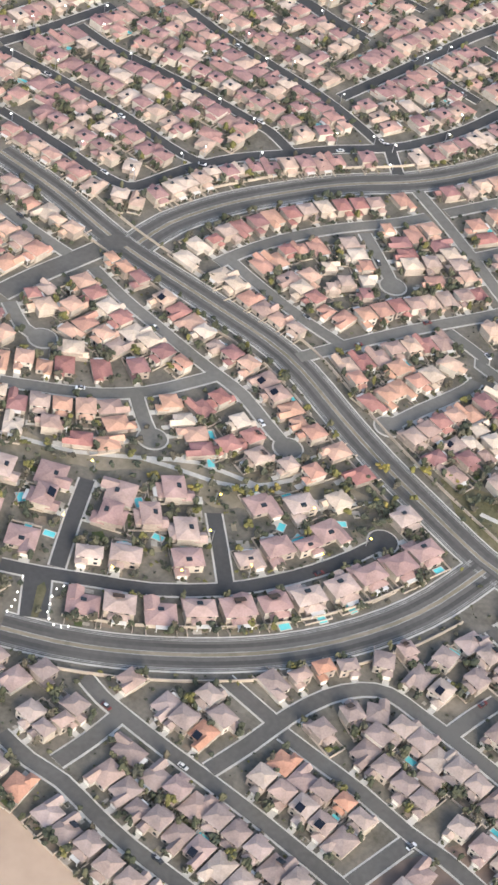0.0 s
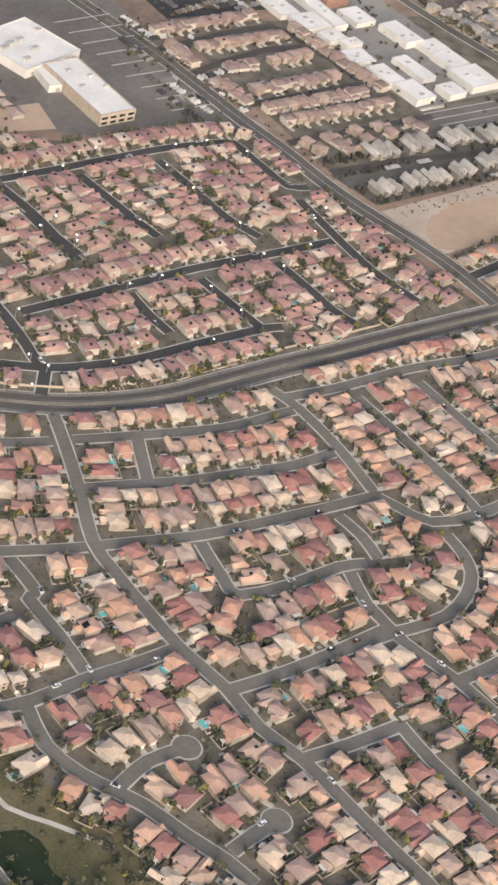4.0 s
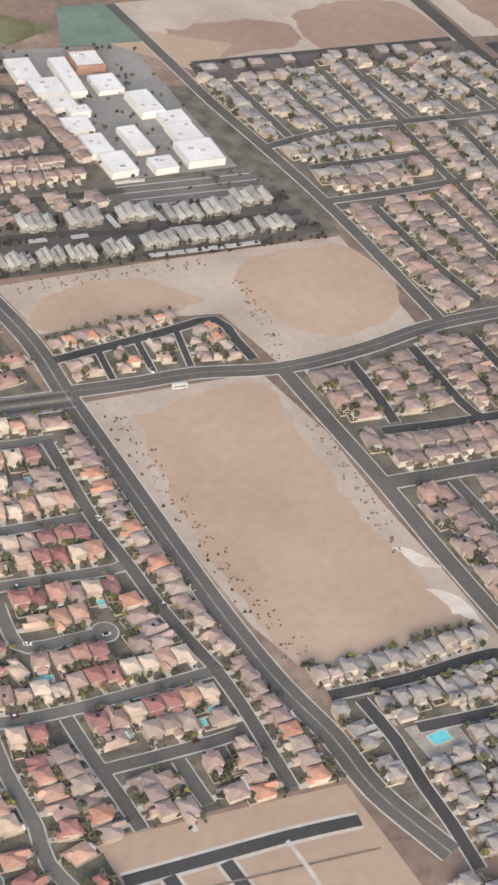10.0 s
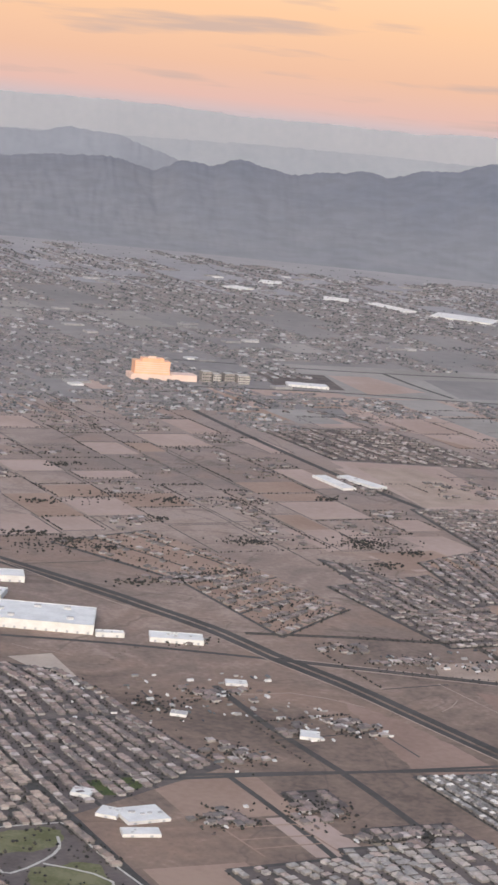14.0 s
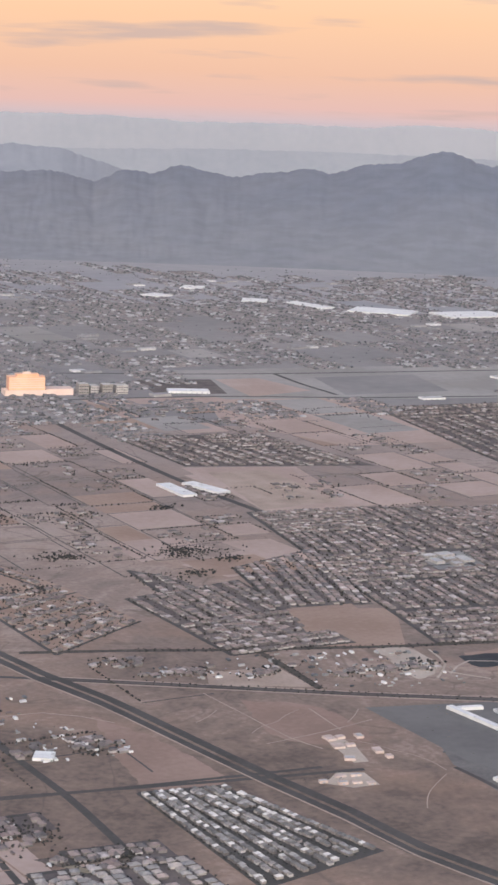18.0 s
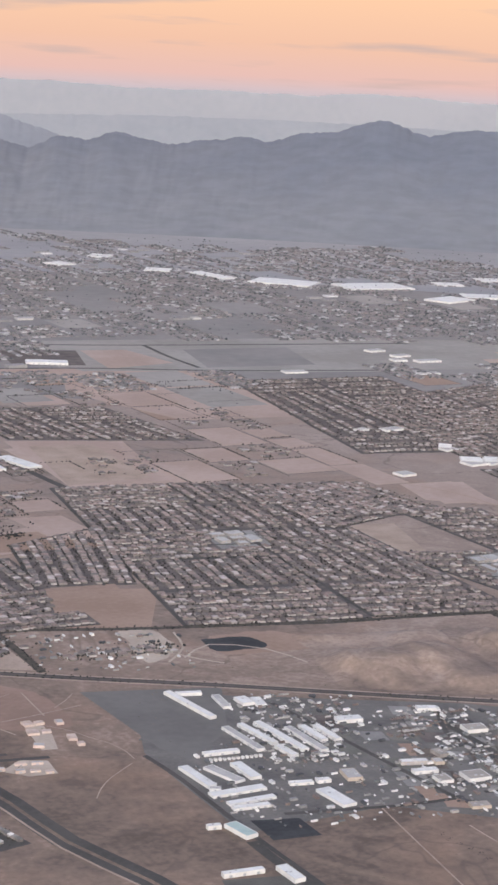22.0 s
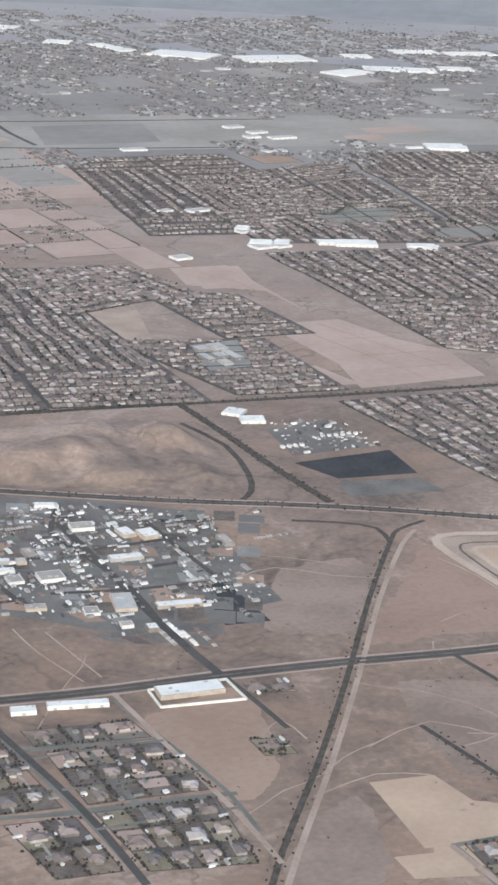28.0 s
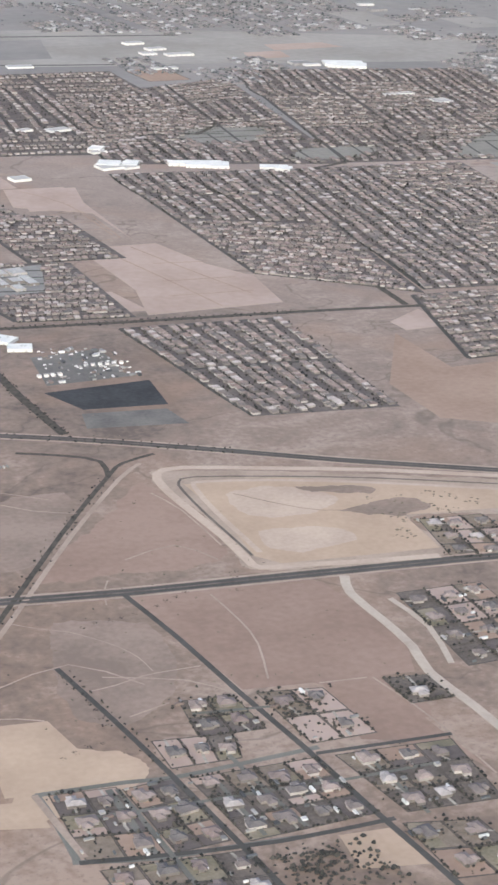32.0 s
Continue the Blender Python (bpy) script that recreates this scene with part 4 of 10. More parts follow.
ROOF_WORDS = {ROOF_CLAY.name: "dusky red and pink clay tile roof", ROOF_ORANGE.name: "orange, cream or brick-red tile roof", ROOF_TAN.name: "tan and brown tile roof", ROOF_GREY.name: "grey tile roof"}
HOUSES = []      # x, y, turn, plan, roofs
TAKEN = {}


def free_spot(x, y, reach):
    gx, gy = int(x // 6), int(y // 6)
    return all((x - px) ** 2 + (y - py) ** 2 > reach * reach for i in (-1, 0, 1) for j in (-1, 0, 1) for px, py in TAKEN.get((gx + i, gy + j), ()))


def take_spot(x, y):
    TAKEN.setdefault((int(x // 6), int(y // 6)), []).append((x, y))


FOOTPRINTS = {}  # house rectangles: x, y, cosine and sine of the turn, half width, half depth


def apart(p, q):
    """True when two turned rectangles don't touch."""
    for x, y, c, s, hw, hd in (p, q):
        o = q if (x, y) == (p[0], p[1]) else p
        dx, dy = o[0] - x, o[1] - y
        cc, ss = abs(c * o[2] + s * o[3]), abs(c * o[3] - s * o[2])
        if abs(dx * c + dy * s) > hw + o[4] * cc + o[5] * ss or abs(dy * c - dx * s) > hd + o[4] * ss + o[5] * cc:
            return True
    return False


def claim(x, y, turn, hw, hd, aside=0.0):
    """Takes a building plot if it meets no other house and no road."""
    p = (x, y, math.cos(turn), math.sin(turn), hw, hd)
    gx, gy = int(x // 8), int(y // 8)
    for i in (-1, 0, 1):
        for j in (-1, 0, 1):
            for q in FOOTPRINTS.get((gx + i, gy + j), ()):
                if not apart(p, q):
                    return False
    for u, v in ((-1, -1), (1, -1), (1, 1), (-1, 1), (0, -1), (0, 1), (-1, 0), (1, 0)):
        if not clear_of_roads((x + p[2] * u * hw - p[3] * v * hd, y + p[3] * u * hw + p[2] * v * hd), aside):
            return False
    FOOTPRINTS.setdefault((gx, gy), []).append(p)
    take_spot(x, y)
    return True


def on_house(x, y, margin):
    gx, gy = int(x // 8), int(y // 8)
    for i in (-1, 0, 1):
        for j in (-1, 0, 1):
            for px, py, c, s, hw, hd in FOOTPRINTS.get((gx + i, gy + j), ()):
                dx, dy = x - px, y - py
                if abs(dx * c + dy * s) < hw + margin and abs(dy * c - dx * s) < hd + margin:
                    return True
    return False


# polygons where no house stands
KEEP_FREE = [[(-92.0, -118.1), (-81.0, -118.1), (-81.0, -107.1), (-92.0, -107.1)], [(-101.2, 4.9), (-78.8, 2.1), (-56.4, -1.0), (-59.9, -46.8), (-73.9, -80.0), (-102.4, -89.7), (-103.7, -71.4), (-103.5, -38.4)], [(-99.2, 52.7), (-54.3, 48.0), (-4.8, 41.2), (-8.8, -0.2), (-50.3, 0.3), (-52.8, 22.7), (-74.5, 29.0), (-97.9, 31.3)], [(-158.3, -105.8), (-135.0, -109.8), (-109.7, -114.1), (-110.8, -143.5), (-153.2, -163.1), (-158.8, -132.2)],
             [(-405.0, -7.0), (-407.5, -24.9), (-410.0, -37.0), (-438.0, -21.3), (-417.3, 8.7)], [(-298.9, -17.0), (-292.6, -31.5), (-289.1, -46.8), (-286.7, -62.4), (-291.1, -82.4), (-321.5, -66.2), (-313.9, -50.1), (-308.5, -35.1)], [(-347.8, 49.3), (-340.4, 33.9), (-332.6, 23.7), (-322.7, 8.7), (-312.8, -5.4), (-305.8, -17.8), (-310.0, -20.4), (-317.9, -8.8), (-333.3, 4.6), (-334.0, 11.4), (-337.7, 20.9), (-344.1, 28.3), (-354.9, 43.0)]]
TOWN = random.Random(5)
for line, width, roofs, sides, pitch, deep, level in STREETS:
    seg = np.linalg.norm(np.diff(line, axis=0), axis=1)
    far = np.concatenate([[0], np.cumsum(seg)])
    for side in sides:
        count = int((far[-1] + 1.0) // pitch)
        for k in range(count + 1):
            s = (far[-1] - count * pitch) / 2 + k * pitch
            if s > far[-1]:
                continue
            x, y = np.interp(s, far, line[:, 0]), np.interp(s, far, line[:, 1])
            x2, y2 = np.interp(min(s + 1, far[-1]), far, line[:, 0]), np.interp(min(s + 1, far[-1]), far, line[:, 1])
            x1, y1 = np.interp(max(s - 1, 0), far, line[:, 0]), np.interp(max(s - 1, 0), far, line[:, 1])
            dx, dy = x2 - x1, y2 - y1
            q = math.hypot(dx, dy) + 1e-9
            nx, ny = -dy / q * side, dx / q * side
            off = width / 2 + 1.25 + deep / 2 + TOWN.uniform(-0.15, 0.3)
            hx, hy = x + nx * off, y + ny * off
            turn = math.atan2(-nx, ny) + TOWN.uniform(-0.025, 0.025)
            if any(inside(hx, hy, p) for p in KEEP_FREE):
                continue
            for wide, long in ((1.0, 1.0), (1.0, 0.84), (1.0, 0.7), (0.86, 0.7)):
                back = deep * (1 - long) / 2
                px, py = hx - nx * back, hy - ny * back
                if claim(px, py, turn, pitch * 0.47 * wide, deep * 0.48 * long):
                    HOUSES.append((px, py, turn, TOWN.randrange(len(PLANS)), roofs, pitch / 5.4 * wide, deep / 5.45 * long))
                    break

# corner lots and plots behind the rows
EDGE = [(-429.4, -18.4), (-240.6, 153.5)] + [(-170.8, 122.2), (-143.6, 106.2), (-105.4, 100.7), (-106.1, 77.6), (-108.8, 22.1)] + [(-108.2, 2.3), (-108.0, -36.3), (-112.3, -77.1), (-111.8, -111.4), (-157.7, -105.0), (-162.9, -137.9)] + [(-260.4, -120.8), (-325.3, -72.9)]
SEGS = np.array(ROADS)
ESTATE = [(-353.7, 37.8), (-307.6, -19.0), (-322.2, -23.4), (-333.0, -23.5), (-379.2, 15.5)]
FILLS = (([(3.0, 124.0), (93.0, 112.0), (97.0, 80.0), (2.0, 88.0)], 5000, 4.1, 1.9), (EDGE, 26000, 4.5, 2.1), ([(-49.3, -2.1), (-4.7, -2.1), (40.7, -7.3), (101.4, -15.8), (-2.4, -140.2), (-55.6, -127.7), (-58.3, -98.7), (-52.8, -46.0)], 8000, 4.4, 2.0), ([(0.6, 56.4), (46.9, 83.0), (103.1, 75.4), (91.5, -3.9), (39.9, -8.4), (-2.5, 0.1)], 9000, 4.4, 1.9), ([(-97.2, 27.4), (-54.2, 23.3), (-55.0, 3.2), (-99.6, 8.6)], 3000, 3.25, 1.65), ([(-96.8, -92.7), (-62.7, -100.8), (-62.9, -122.4), (-99.4, -160.0), (-105.6, -151.7)], 5000, 4.1, 2.0))
MIDS = (SEGS[:, :2] + SEGS[:, 2:4]) / 2
for bound, tries, reach, aside in FILLS:
    lo, hi = np.min(bound, axis=0), np.max(bound, axis=0)
    for n in range(tries):
        x, y = TOWN.uniform(lo[0], hi[0]), TOWN.uniform(lo[1], hi[1])
        if not inside(x, y, bound) or on_house(x, y, 1.5) or not clear_of_roads((x, y), 2.0) or any(inside(x, y, p) for p in KEEP_FREE):
            continue
        if inside(x, y, ESTATE) and not free_spot(x, y, 5.7):
            continue
        k = int(np.argmin(((MIDS - (x, y)) ** 2).sum(1)))
        dx, dy = SEGS[k, 2] - SEGS[k, 0], SEGS[k, 3] - SEGS[k, 1]
        q = math.hypot(dx, dy) + 1e-9
        nx, ny = -dy / q, dx / q
        if (x - MIDS[k, 0]) * nx + (y - MIDS[k, 1]) * ny < 0:
            nx, ny = -nx, -ny
        near = min(HOUSES, key=lambda h: (h[0] - x) ** 2 + (h[1] - y) ** 2)
        size = min(1.0, reach / 4.1) * (1.0 if n < tries * 0.6 else 0.86)
        for turn in (near[2], math.atan2(-nx, ny), near[2] + math.pi / 2):
            if claim(x, y, turn, near[5] * 5.4 * 0.47 * size, near[6] * 5.45 * 0.48 * size, 0.2):
                HOUSES.append((x, y, turn, TOWN.randrange(len(PLANS)), near[4], near[5] * size, near[6] * size))
                break


def house_thing(x, y, turn, k, roofs, sx, sy):
    """One dwelling: walls, roof, garage door, driveway, windows, sometimes solar panels."""
    root = new("house")
    root.empty_display_size = 0.5
    root.matrix_world = Matrix.Translation((x, y, 0.02)) @ Matrix.Rotation(turn, 4, "Z") @ Matrix.Diagonal((sx, sy, 1, 1))
    p = PLANS[k]
    if (k, roofs.name) not in ROOF_MESH:
        ROOF_MESH[k, roofs.name] = mesh_of("roof", *p["roof"], roofs)
    meshes = [("wall", WALL_MESH[k]), ("roof", ROOF_MESH[k, roofs.name]), ("garage_door", DOOR_MESH[k]), ("driveway", DRIVE_MESH[k])] + [("window", w) for w in WINDOW_MESH[k]]
    for name, me in meshes:
        new(name, me).parent = root
    if TOWN.random() < 0.45:
        new("patio_cover", PATIO_MESH[k]).parent = root
    if roofs in (ROOF_CLAY, ROOF_ROSE) and TOWN.random() < 0.75:
        new("skylight", COURT_MESH[k]).parent = root
    if TOWN.random() < 0.12:
        s = new("solar_panel", PANEL_MESH)
        s.parent = root
        s.location = (TOWN.uniform(-0.5, 0.5), -0.9, p["top"] + 0.28)
    storeys = "two-storey" if p["tall"] else "single-storey"
    return tagged(root, f"{storeys} stucco house with a {ROOF_WORDS[roofs.name]}", "house", "houses of the town")


ROOF_WORDS[ROOF_BROWN.name] = "brown tile roof"
ROOF_WORDS[ROOF_ROSE.name] = "dusty rose tile roof"


def joined_houses(name, label, homes, plans, roofs, wall=None):
    """Many houses in one mesh, each with a tint of its own."""
    vs, fs, tint, mats, base = [], [], [], [], 0
    for x, y, turn, k, _, sx, sy in homes:
        p = plans[k]
        c, s = math.cos(turn), math.sin(turn)
        t = TOWN.random()
        for slot, key, odds in ((0, "wall", 1), (1, "roof", 1), (2, "drive", 1), (3, "patio", 0.45), (4, "court", 0.75 if roofs is ROOF_CLAY else 0.06)):
            if key not in p or TOWN.random() > odds:
                continue
            pv, pf = p[key]
            a = np.array(pv) * (sx, sy, 1)
            vs.append(np.stack([x + c * a[:, 0] - s * a[:, 1], y + s * a[:, 0] + c * a[:, 1], a[:, 2] + 0.02], 1))
            fs += [tuple(i + base for i in q) for q in pf]
            tint += [t] * len(pf)
            mats += [slot] * len(pf)
            base += len(a)
    me = mesh_of(name, np.concatenate(vs).tolist(), fs, [wall or STUCCO, roofs, CONCRETE, WHITE_WALL, DARK_GLASS], tint)
    me.polygons.foreach_set("material_index", mats)
    return tagged(new(name, me), label, "houses", kind="stuff")


# the nearest houses stand alone, the others in joined rows
HOUSES.sort(key=lambda h: (h[0] + 330) ** 2 + (h[1] + 20) ** 2)
for h in HOUSES[:300]:
    house_thing(*h)
for roofs in (ROOF_CLAY, ROOF_ROSE, ROOF_ORANGE, ROOF_TAN, ROOF_BROWN, ROOF_GREY):
    rest = [h for h in HOUSES[300:] if h[4] is roofs]
    if rest:
        joined_houses("house_rows", f"rows of stucco houses, each with a {ROOF_WORDS[roofs.name]}", rest, PLANS, roofs)
part_v, part_f = merged(*WALK_PIECES)
tagged(new("pavement", mesh_of("pavement", part_v, part_f, CONCRETE)), "pale concrete pavements along the streets", "pavement", kind="structure")
ground_patch([(-442.8, -16.0), (-245.5, 175.1)] + [(-173.1, 126.0), (-142.3, 107.6), (-101.1, 104.0), (-104.1, 79.6), (-107.4, 21.4)] + [(-107.1, 4.0), (-107.0, -34.8), (-111.2, -77.6), (-111.2, -112.5), (-158.1, -105.5), (-160.8, -141.6), (-161.6, -158.5)] + [(-268.5, -127.3), (-331.2, -80.2)], YARD, 0.02, "yards", "gravel yards and bare garden soil between the houses")

# low block walls round the yards, pools behind some houses
wall_v, wall_f, pools, POOLS = [], [], 0, []
for hx, hy, turn, k, roofs, sx, sy in HOUSES:
    c, s = math.cos(turn), math.sin(turn)
    half, back = 2.38 * sx, 4.3 * sy
    for x0, x1, y0, y1 in ((-half, half, back, back + 0.14), (half - 0.14, half, -0.6, back), (-half, -half + 0.14, -0.6, back)):
        mx, my = (x0 + x1) / 2, (y0 + y1) / 2
        if not clear_of_roads((hx + c * mx - s * my, hy + s * mx + c * my), 0.4):
            continue
        pv, pf = box(x0, x1, y0, y1, 0.0, 0.34)
        wall_f += [tuple(i + len(wall_v) for i in q) for q in pf[1:]]
        wall_v += [(hx + c * x - s * y, hy + s * x + c * y, z + 0.02) for x, y, z in pv]
    if pools < 130 and TOWN.random() < (0.5 if roofs is ROOF_ROSE else 0.1):
        ly, lx = 3.75 * sy, TOWN.uniform(-1, 1)
        x, y = hx + c * lx - s * ly, hy + s * lx + c * ly
        if clear_of_roads((x, y), 1.0):
            pool = new("swimming_pool")
            pool.matrix_world = Matrix.Translation((x, y, 0.05)) @ Matrix.Rotation(turn + TOWN.choice((0, 0.5, 1.57)), 4, "Z") @ Matrix.Scale(TOWN.uniform(1.1, 1.45), 4)
            POOLS.append((x, y))
            new("coping", POOL_RIM).parent = pool
            new("pool_water", POOL_SHEET).parent = pool
            tagged(pool, "turquoise swimming pool with a pale rim in a back yard", "pool", "garden pools")
            pools += 1
for px, py in ((-345.6, 10.4), (-329.1, -7.5), (-327.6, -2.2), (-324.7, 14.8), (-358.1, 19.4), (-322.4, -7.6)):
    x, y = next(((px + r * math.cos(a), py + r * math.sin(a)) for r in (0, 1, 2, 3, 4) for a in (0, 1, 2, 3, 4, 5) if not on_house(px + r * math.cos(a), py + r * math.sin(a), 1.0) and clear_of_roads((px + r * math.cos(a), py + r * math.sin(a)), 1.0)), (None, None))
    if x is None or any(abs(x - qx) + abs(y - qy) < 3 for qx, qy in POOLS):
        continue
    pool = new("swimming_pool")
    pool.matrix_world = Matrix.Translation((x, y, 0.07)) @ Matrix.Rotation(x, 4, "Z") @ Matrix.Scale(1.2, 4)
    POOLS.append((x, y))
    new("coping", POOL_RIM).parent = pool
    new("pool_water", POOL_SHEET).parent = pool
    tagged(pool, "turquoise swimming pool with a pale rim in an estate garden", "pool", "garden pools")
club_pool = new("swimming_pool")
club_pool.matrix_world = Matrix.Translation((-86.5, -112.6, 0.07)) @ Matrix.Scale(2.6, 4)
new("coping", POOL_RIM).parent = club_pool
new("pool_water", POOL_SHEET).parent = club_pool
tagged(club_pool, "large turquoise shared pool between grey-roofed houses", "pool")
ground_patch([(-86.5 - 5, -112.6 - 4), (-86.5 + 5, -112.6 - 5), (-86.5 + 5.5, -112.6 + 4), (-86.5 - 5, -112.6 + 5)], GRAVEL, 0.05, "pool_deck", "pale paved deck round a pool")
# plots of lawn, gravel and bare soil in front of and behind the houses
plots = {m.name: [m, [], []] for m in (LAWN, GRAVEL, SHINGLE, OLIVE)}
# beds and terraces of the walled estate
for _ in range(420):
    x, y, turn = TOWN.uniform(-380, -307), TOWN.uniform(-24, 38), TOWN.uniform(0.6, 1.0)
    hx, hy = TOWN.uniform(0.5, 1.5), TOWN.uniform(0.4, 1.1)
    c, s = math.cos(turn), math.sin(turn)
    ring = [(x + c * i * hx - s * j * hy, y + s * i * hx + c * j * hy) for i, j in ((-1, -1), (1, -1), (1.1, 0.9), (-0.9, 1))]
    if not all(inside(*q, ESTATE) and clear_of_roads(q, 0.3) and not on_house(*q, 0.1) for q in ring):
        continue
    _, pv, pf = plots[TOWN.choice((LAWN, OLIVE, GRAVEL, GRAVEL, SHINGLE)).name]
    pf.append(tuple(range(len(pv), len(pv) + 4)))
    pv += [(*q, 0.052 + 0.0003 * (len(pf) % 20)) for q in ring]
for n, (hx, hy, turn, k, roofs, sx, sy) in enumerate(HOUSES):
    c, s = math.cos(turn), math.sin(turn)
    for front in (True, False, False):
        x0 = TOWN.uniform(-1.9, 0.4) * sx
        x1 = x0 + TOWN.uniform(0.8, 2.2) * sx
        y0 = -TOWN.uniform(3.2, 3.6) * sy if front else TOWN.uniform(2.7, 3.5) * sy
        y1 = y0 + TOWN.uniform(0.6, 1.2)
        ring = [(hx + c * x - s * y, hy + s * x + c * y) for x, y in ((x0, y0), (x1, y0 + TOWN.uniform(-0.2, 0.2)), (x1 + TOWN.uniform(-0.3, 0.3), y1), (x0, y1))]
        if not all(clear_of_roads(q, 0.15) for q in ring) or any(inside(*ring[0], p) for p in KEEP_FREE):
            continue
        _, pv, pf = plots[TOWN.choice((GRAVEL, GRAVEL, SHINGLE, OLIVE) if front else (LAWN, LAWN, GRAVEL, SHINGLE, OLIVE)).name]
        pf.append(tuple(range(len(pv), len(pv) + 4)))
        pv += [(*q, 0.034 + 0.00013 * ((n * 3 + len(pf)) % 80)) for q in ring]
for m, pv, pf in plots.values():
    tagged(new("garden_plots", mesh_of("garden_plots", pv, pf, m)), f"garden plots of {m.name.replace('_', ' ')} round the houses", "gardens", kind="stuff")
tagged(new("yard_walls", mesh_of("yard_walls", wall_v, wall_f, TAN_WALL)), "low tan block walls between the yards", "walls", kind="stuff")

# ---- the plain beyond: fields, roads, far suburbs, sheds ----
FAR_ASPHALT = material("far_asphalt", (0.062, 0.057, 0.052), 0.9, 0.03, (0.09, 0.083, 0.075), 0.4)
TRACK = material("dirt_track", (0.29, 0.222, 0.178), 0.95, 0.05, (0.38, 0.295, 0.24), 0.6)
PINK_FIELD = material("pinkish_bare_field", (0.33, 0.245, 0.205), 0.95, 0.015, (0.4, 0.305, 0.26), 0.2)
GREY_LOT = material("grey_paved_lot", (0.105, 0.098, 0.092), 0.9, 0.05, (0.19, 0.172, 0.158), 0.5, spread=0.8)
LIGHT_LOT = material("pale_paved_lot", (0.2, 0.19, 0.178), 0.9, 0.05, (0.27, 0.256, 0.24), 0.5)
REDDISH = material("reddish_soil", (0.232, 0.158, 0.124), 0.95, 0.02, (0.3, 0.21, 0.167), 0.3)
BERM = material("pale_silt_bank", (0.38, 0.29, 0.23), 0.95, 0.03, (0.47, 0.37, 0.3), 0.5)
DULL_SOIL = material("dull_brown_soil", (0.2, 0.15, 0.122), 0.95, 0.03, (0.285, 0.215, 0.175), 0.4)
DARK_LOT = material("black_paved_lot", (0.035, 0.035, 0.037), 0.9, 0.05, (0.055, 0.055, 0.057), 0.4)
HEDGE = material("dark_scrub", (0.055, 0.048, 0.04), 0.95, 0.3, (0.095, 0.082, 0.068), 1.5)


def field(points, mat, z, label, curved=True):
    ground_patch(points, mat, z, "field", label, "field", curved)


def lane(points, width, mat=None, label="far dark asphalt road across the plain", z=0.05):
    line = smooth(points, 20.0)
    ROAD_COUNT[0] += 1
    tagged(new("road", mesh_of("road", *ribbon(line, width / 2, z + 0.0016 * (ROAD_COUNT[0] % 60)), mat or FAR_ASPHALT)), label, "road", kind="structure")
    if len(line) < 200:
        for a, b in zip(line, line[1:]):
            keep_clear(*a, *b, width / 2)


def double_lane(points, width, label):
    """Two dark lanes on a paler gravel bed."""
    lane(points, width, LOT_YARD, "gravel bed of a road across the plain", 0.05)
    line = smooth(points, 20.0)
    for side in (-0.24, 0.24):
        ROAD_COUNT[0] += 1
        tagged(new("road", mesh_of("road", *ribbon(line, width * 0.15, 0.155 + 0.0002 * (ROAD_COUNT[0] % 60), side=width * side), FAR_ASPHALT)), label, "road", kind="structure")
    lane(points, width + 3.0, TRACK, "pale graded shoulder of a desert road", 0.035)


def far_band(r0, r1, a0, a1, mat, z, label):
    pts = [(x, y) for x, y, a in arc(r1, a0, a1, 40)] + [(x, y) for x, y, a in arc(r0, a1, a0, 40)]
    ground_patch(pts, mat, z, "city_ground", label)


# both ground colours carry the haze of the distance as a grey tint
CITY = material("hazed_city_ground", (0.185, 0.172, 0.166), 0.95, 0.006, (0.262, 0.24, 0.228), 0.07, spread=0.8)
SLOPE = material("hazed_mountain_foot", (0.235, 0.23, 0.24), 0.95, 0.004, (0.32, 0.305, 0.308), 0.05, spread=0.8)
far_band(1650, 2600, -5, 70, CITY, 0.012, "ground of the distant city, streets and yards, greyed as painted haze")
far_band(2600, 3900, -5, 70, SLOPE, 0.014, "bare slope at the mountains' foot, greyed as painted haze")
# sand lots of the near town
field([(-101.2, 4.9), (-78.8, 2.1), (-56.4, -1.0)] + [(-54.1, -25.8), (-56.4, -49.5), (-57.0, -75.7), (-58.3, -98.7), (-81.1, -94.6), (-99.5, -92.2)] + [(-103.7, -71.4), (-103.5, -38.4)], PALE_SAND, 0.024, "large vacant lot of pale graded sand", False)
field([(-91.4, -3.8), (-60.4, -2.5), (-58.5, -15.4), (-62.8, -40.9), (-63.1, -78.6), (-61.0, -92.5), (-90.6, -88.9), (-100.8, -82.0), (-101.5, -51.8), (-97.5, -25.1)], SAND, 0.034, "smooth tan sand in the middle of a vacant lot")
field([(-99.2, 52.7), (-54.3, 48.0), (-4.8, 41.2), (-6.5, 19.8), (-8.8, -0.2), (-50.3, 0.3), (-52.8, 22.7), (-74.5, 29.0), (-97.9, 31.3)], PALE_SAND, 0.024, "vacant lot of pale sand with scrub", False)
field([(-34.9, 40.5), (-20.5, 40.3), (-4.7, 36.4), (-4.7, 15.1), (-19.2, 4.0), (-35.1, 6.7), (-41.5, 16.9), (-42.3, 32.7)], SAND, 0.034, "tan sand hollow in a vacant lot")
field([(-94.1, 42.7), (-70.9, 46.1), (-58.6, 36.6), (-54.5, 27.7), (-70.6, 28.7), (-96.7, 33.2)], SAND, 0.034, "tan sand strip in a vacant lot")
field([(0.1, 173.8), (54.4, 168.5), (98.6, 159.6), (95.9, 119.4), (54.1, 126.1), (3.7, 134.0)], PALE_SAND, 0.024, "vacant lot of pale sand", False)
field([(8.6, 154.3), (29.5, 153.1), (45.9, 146.5), (42.8, 134.3), (6.2, 135.0)], BROWN, 0.034, "brown earth in a vacant lot")
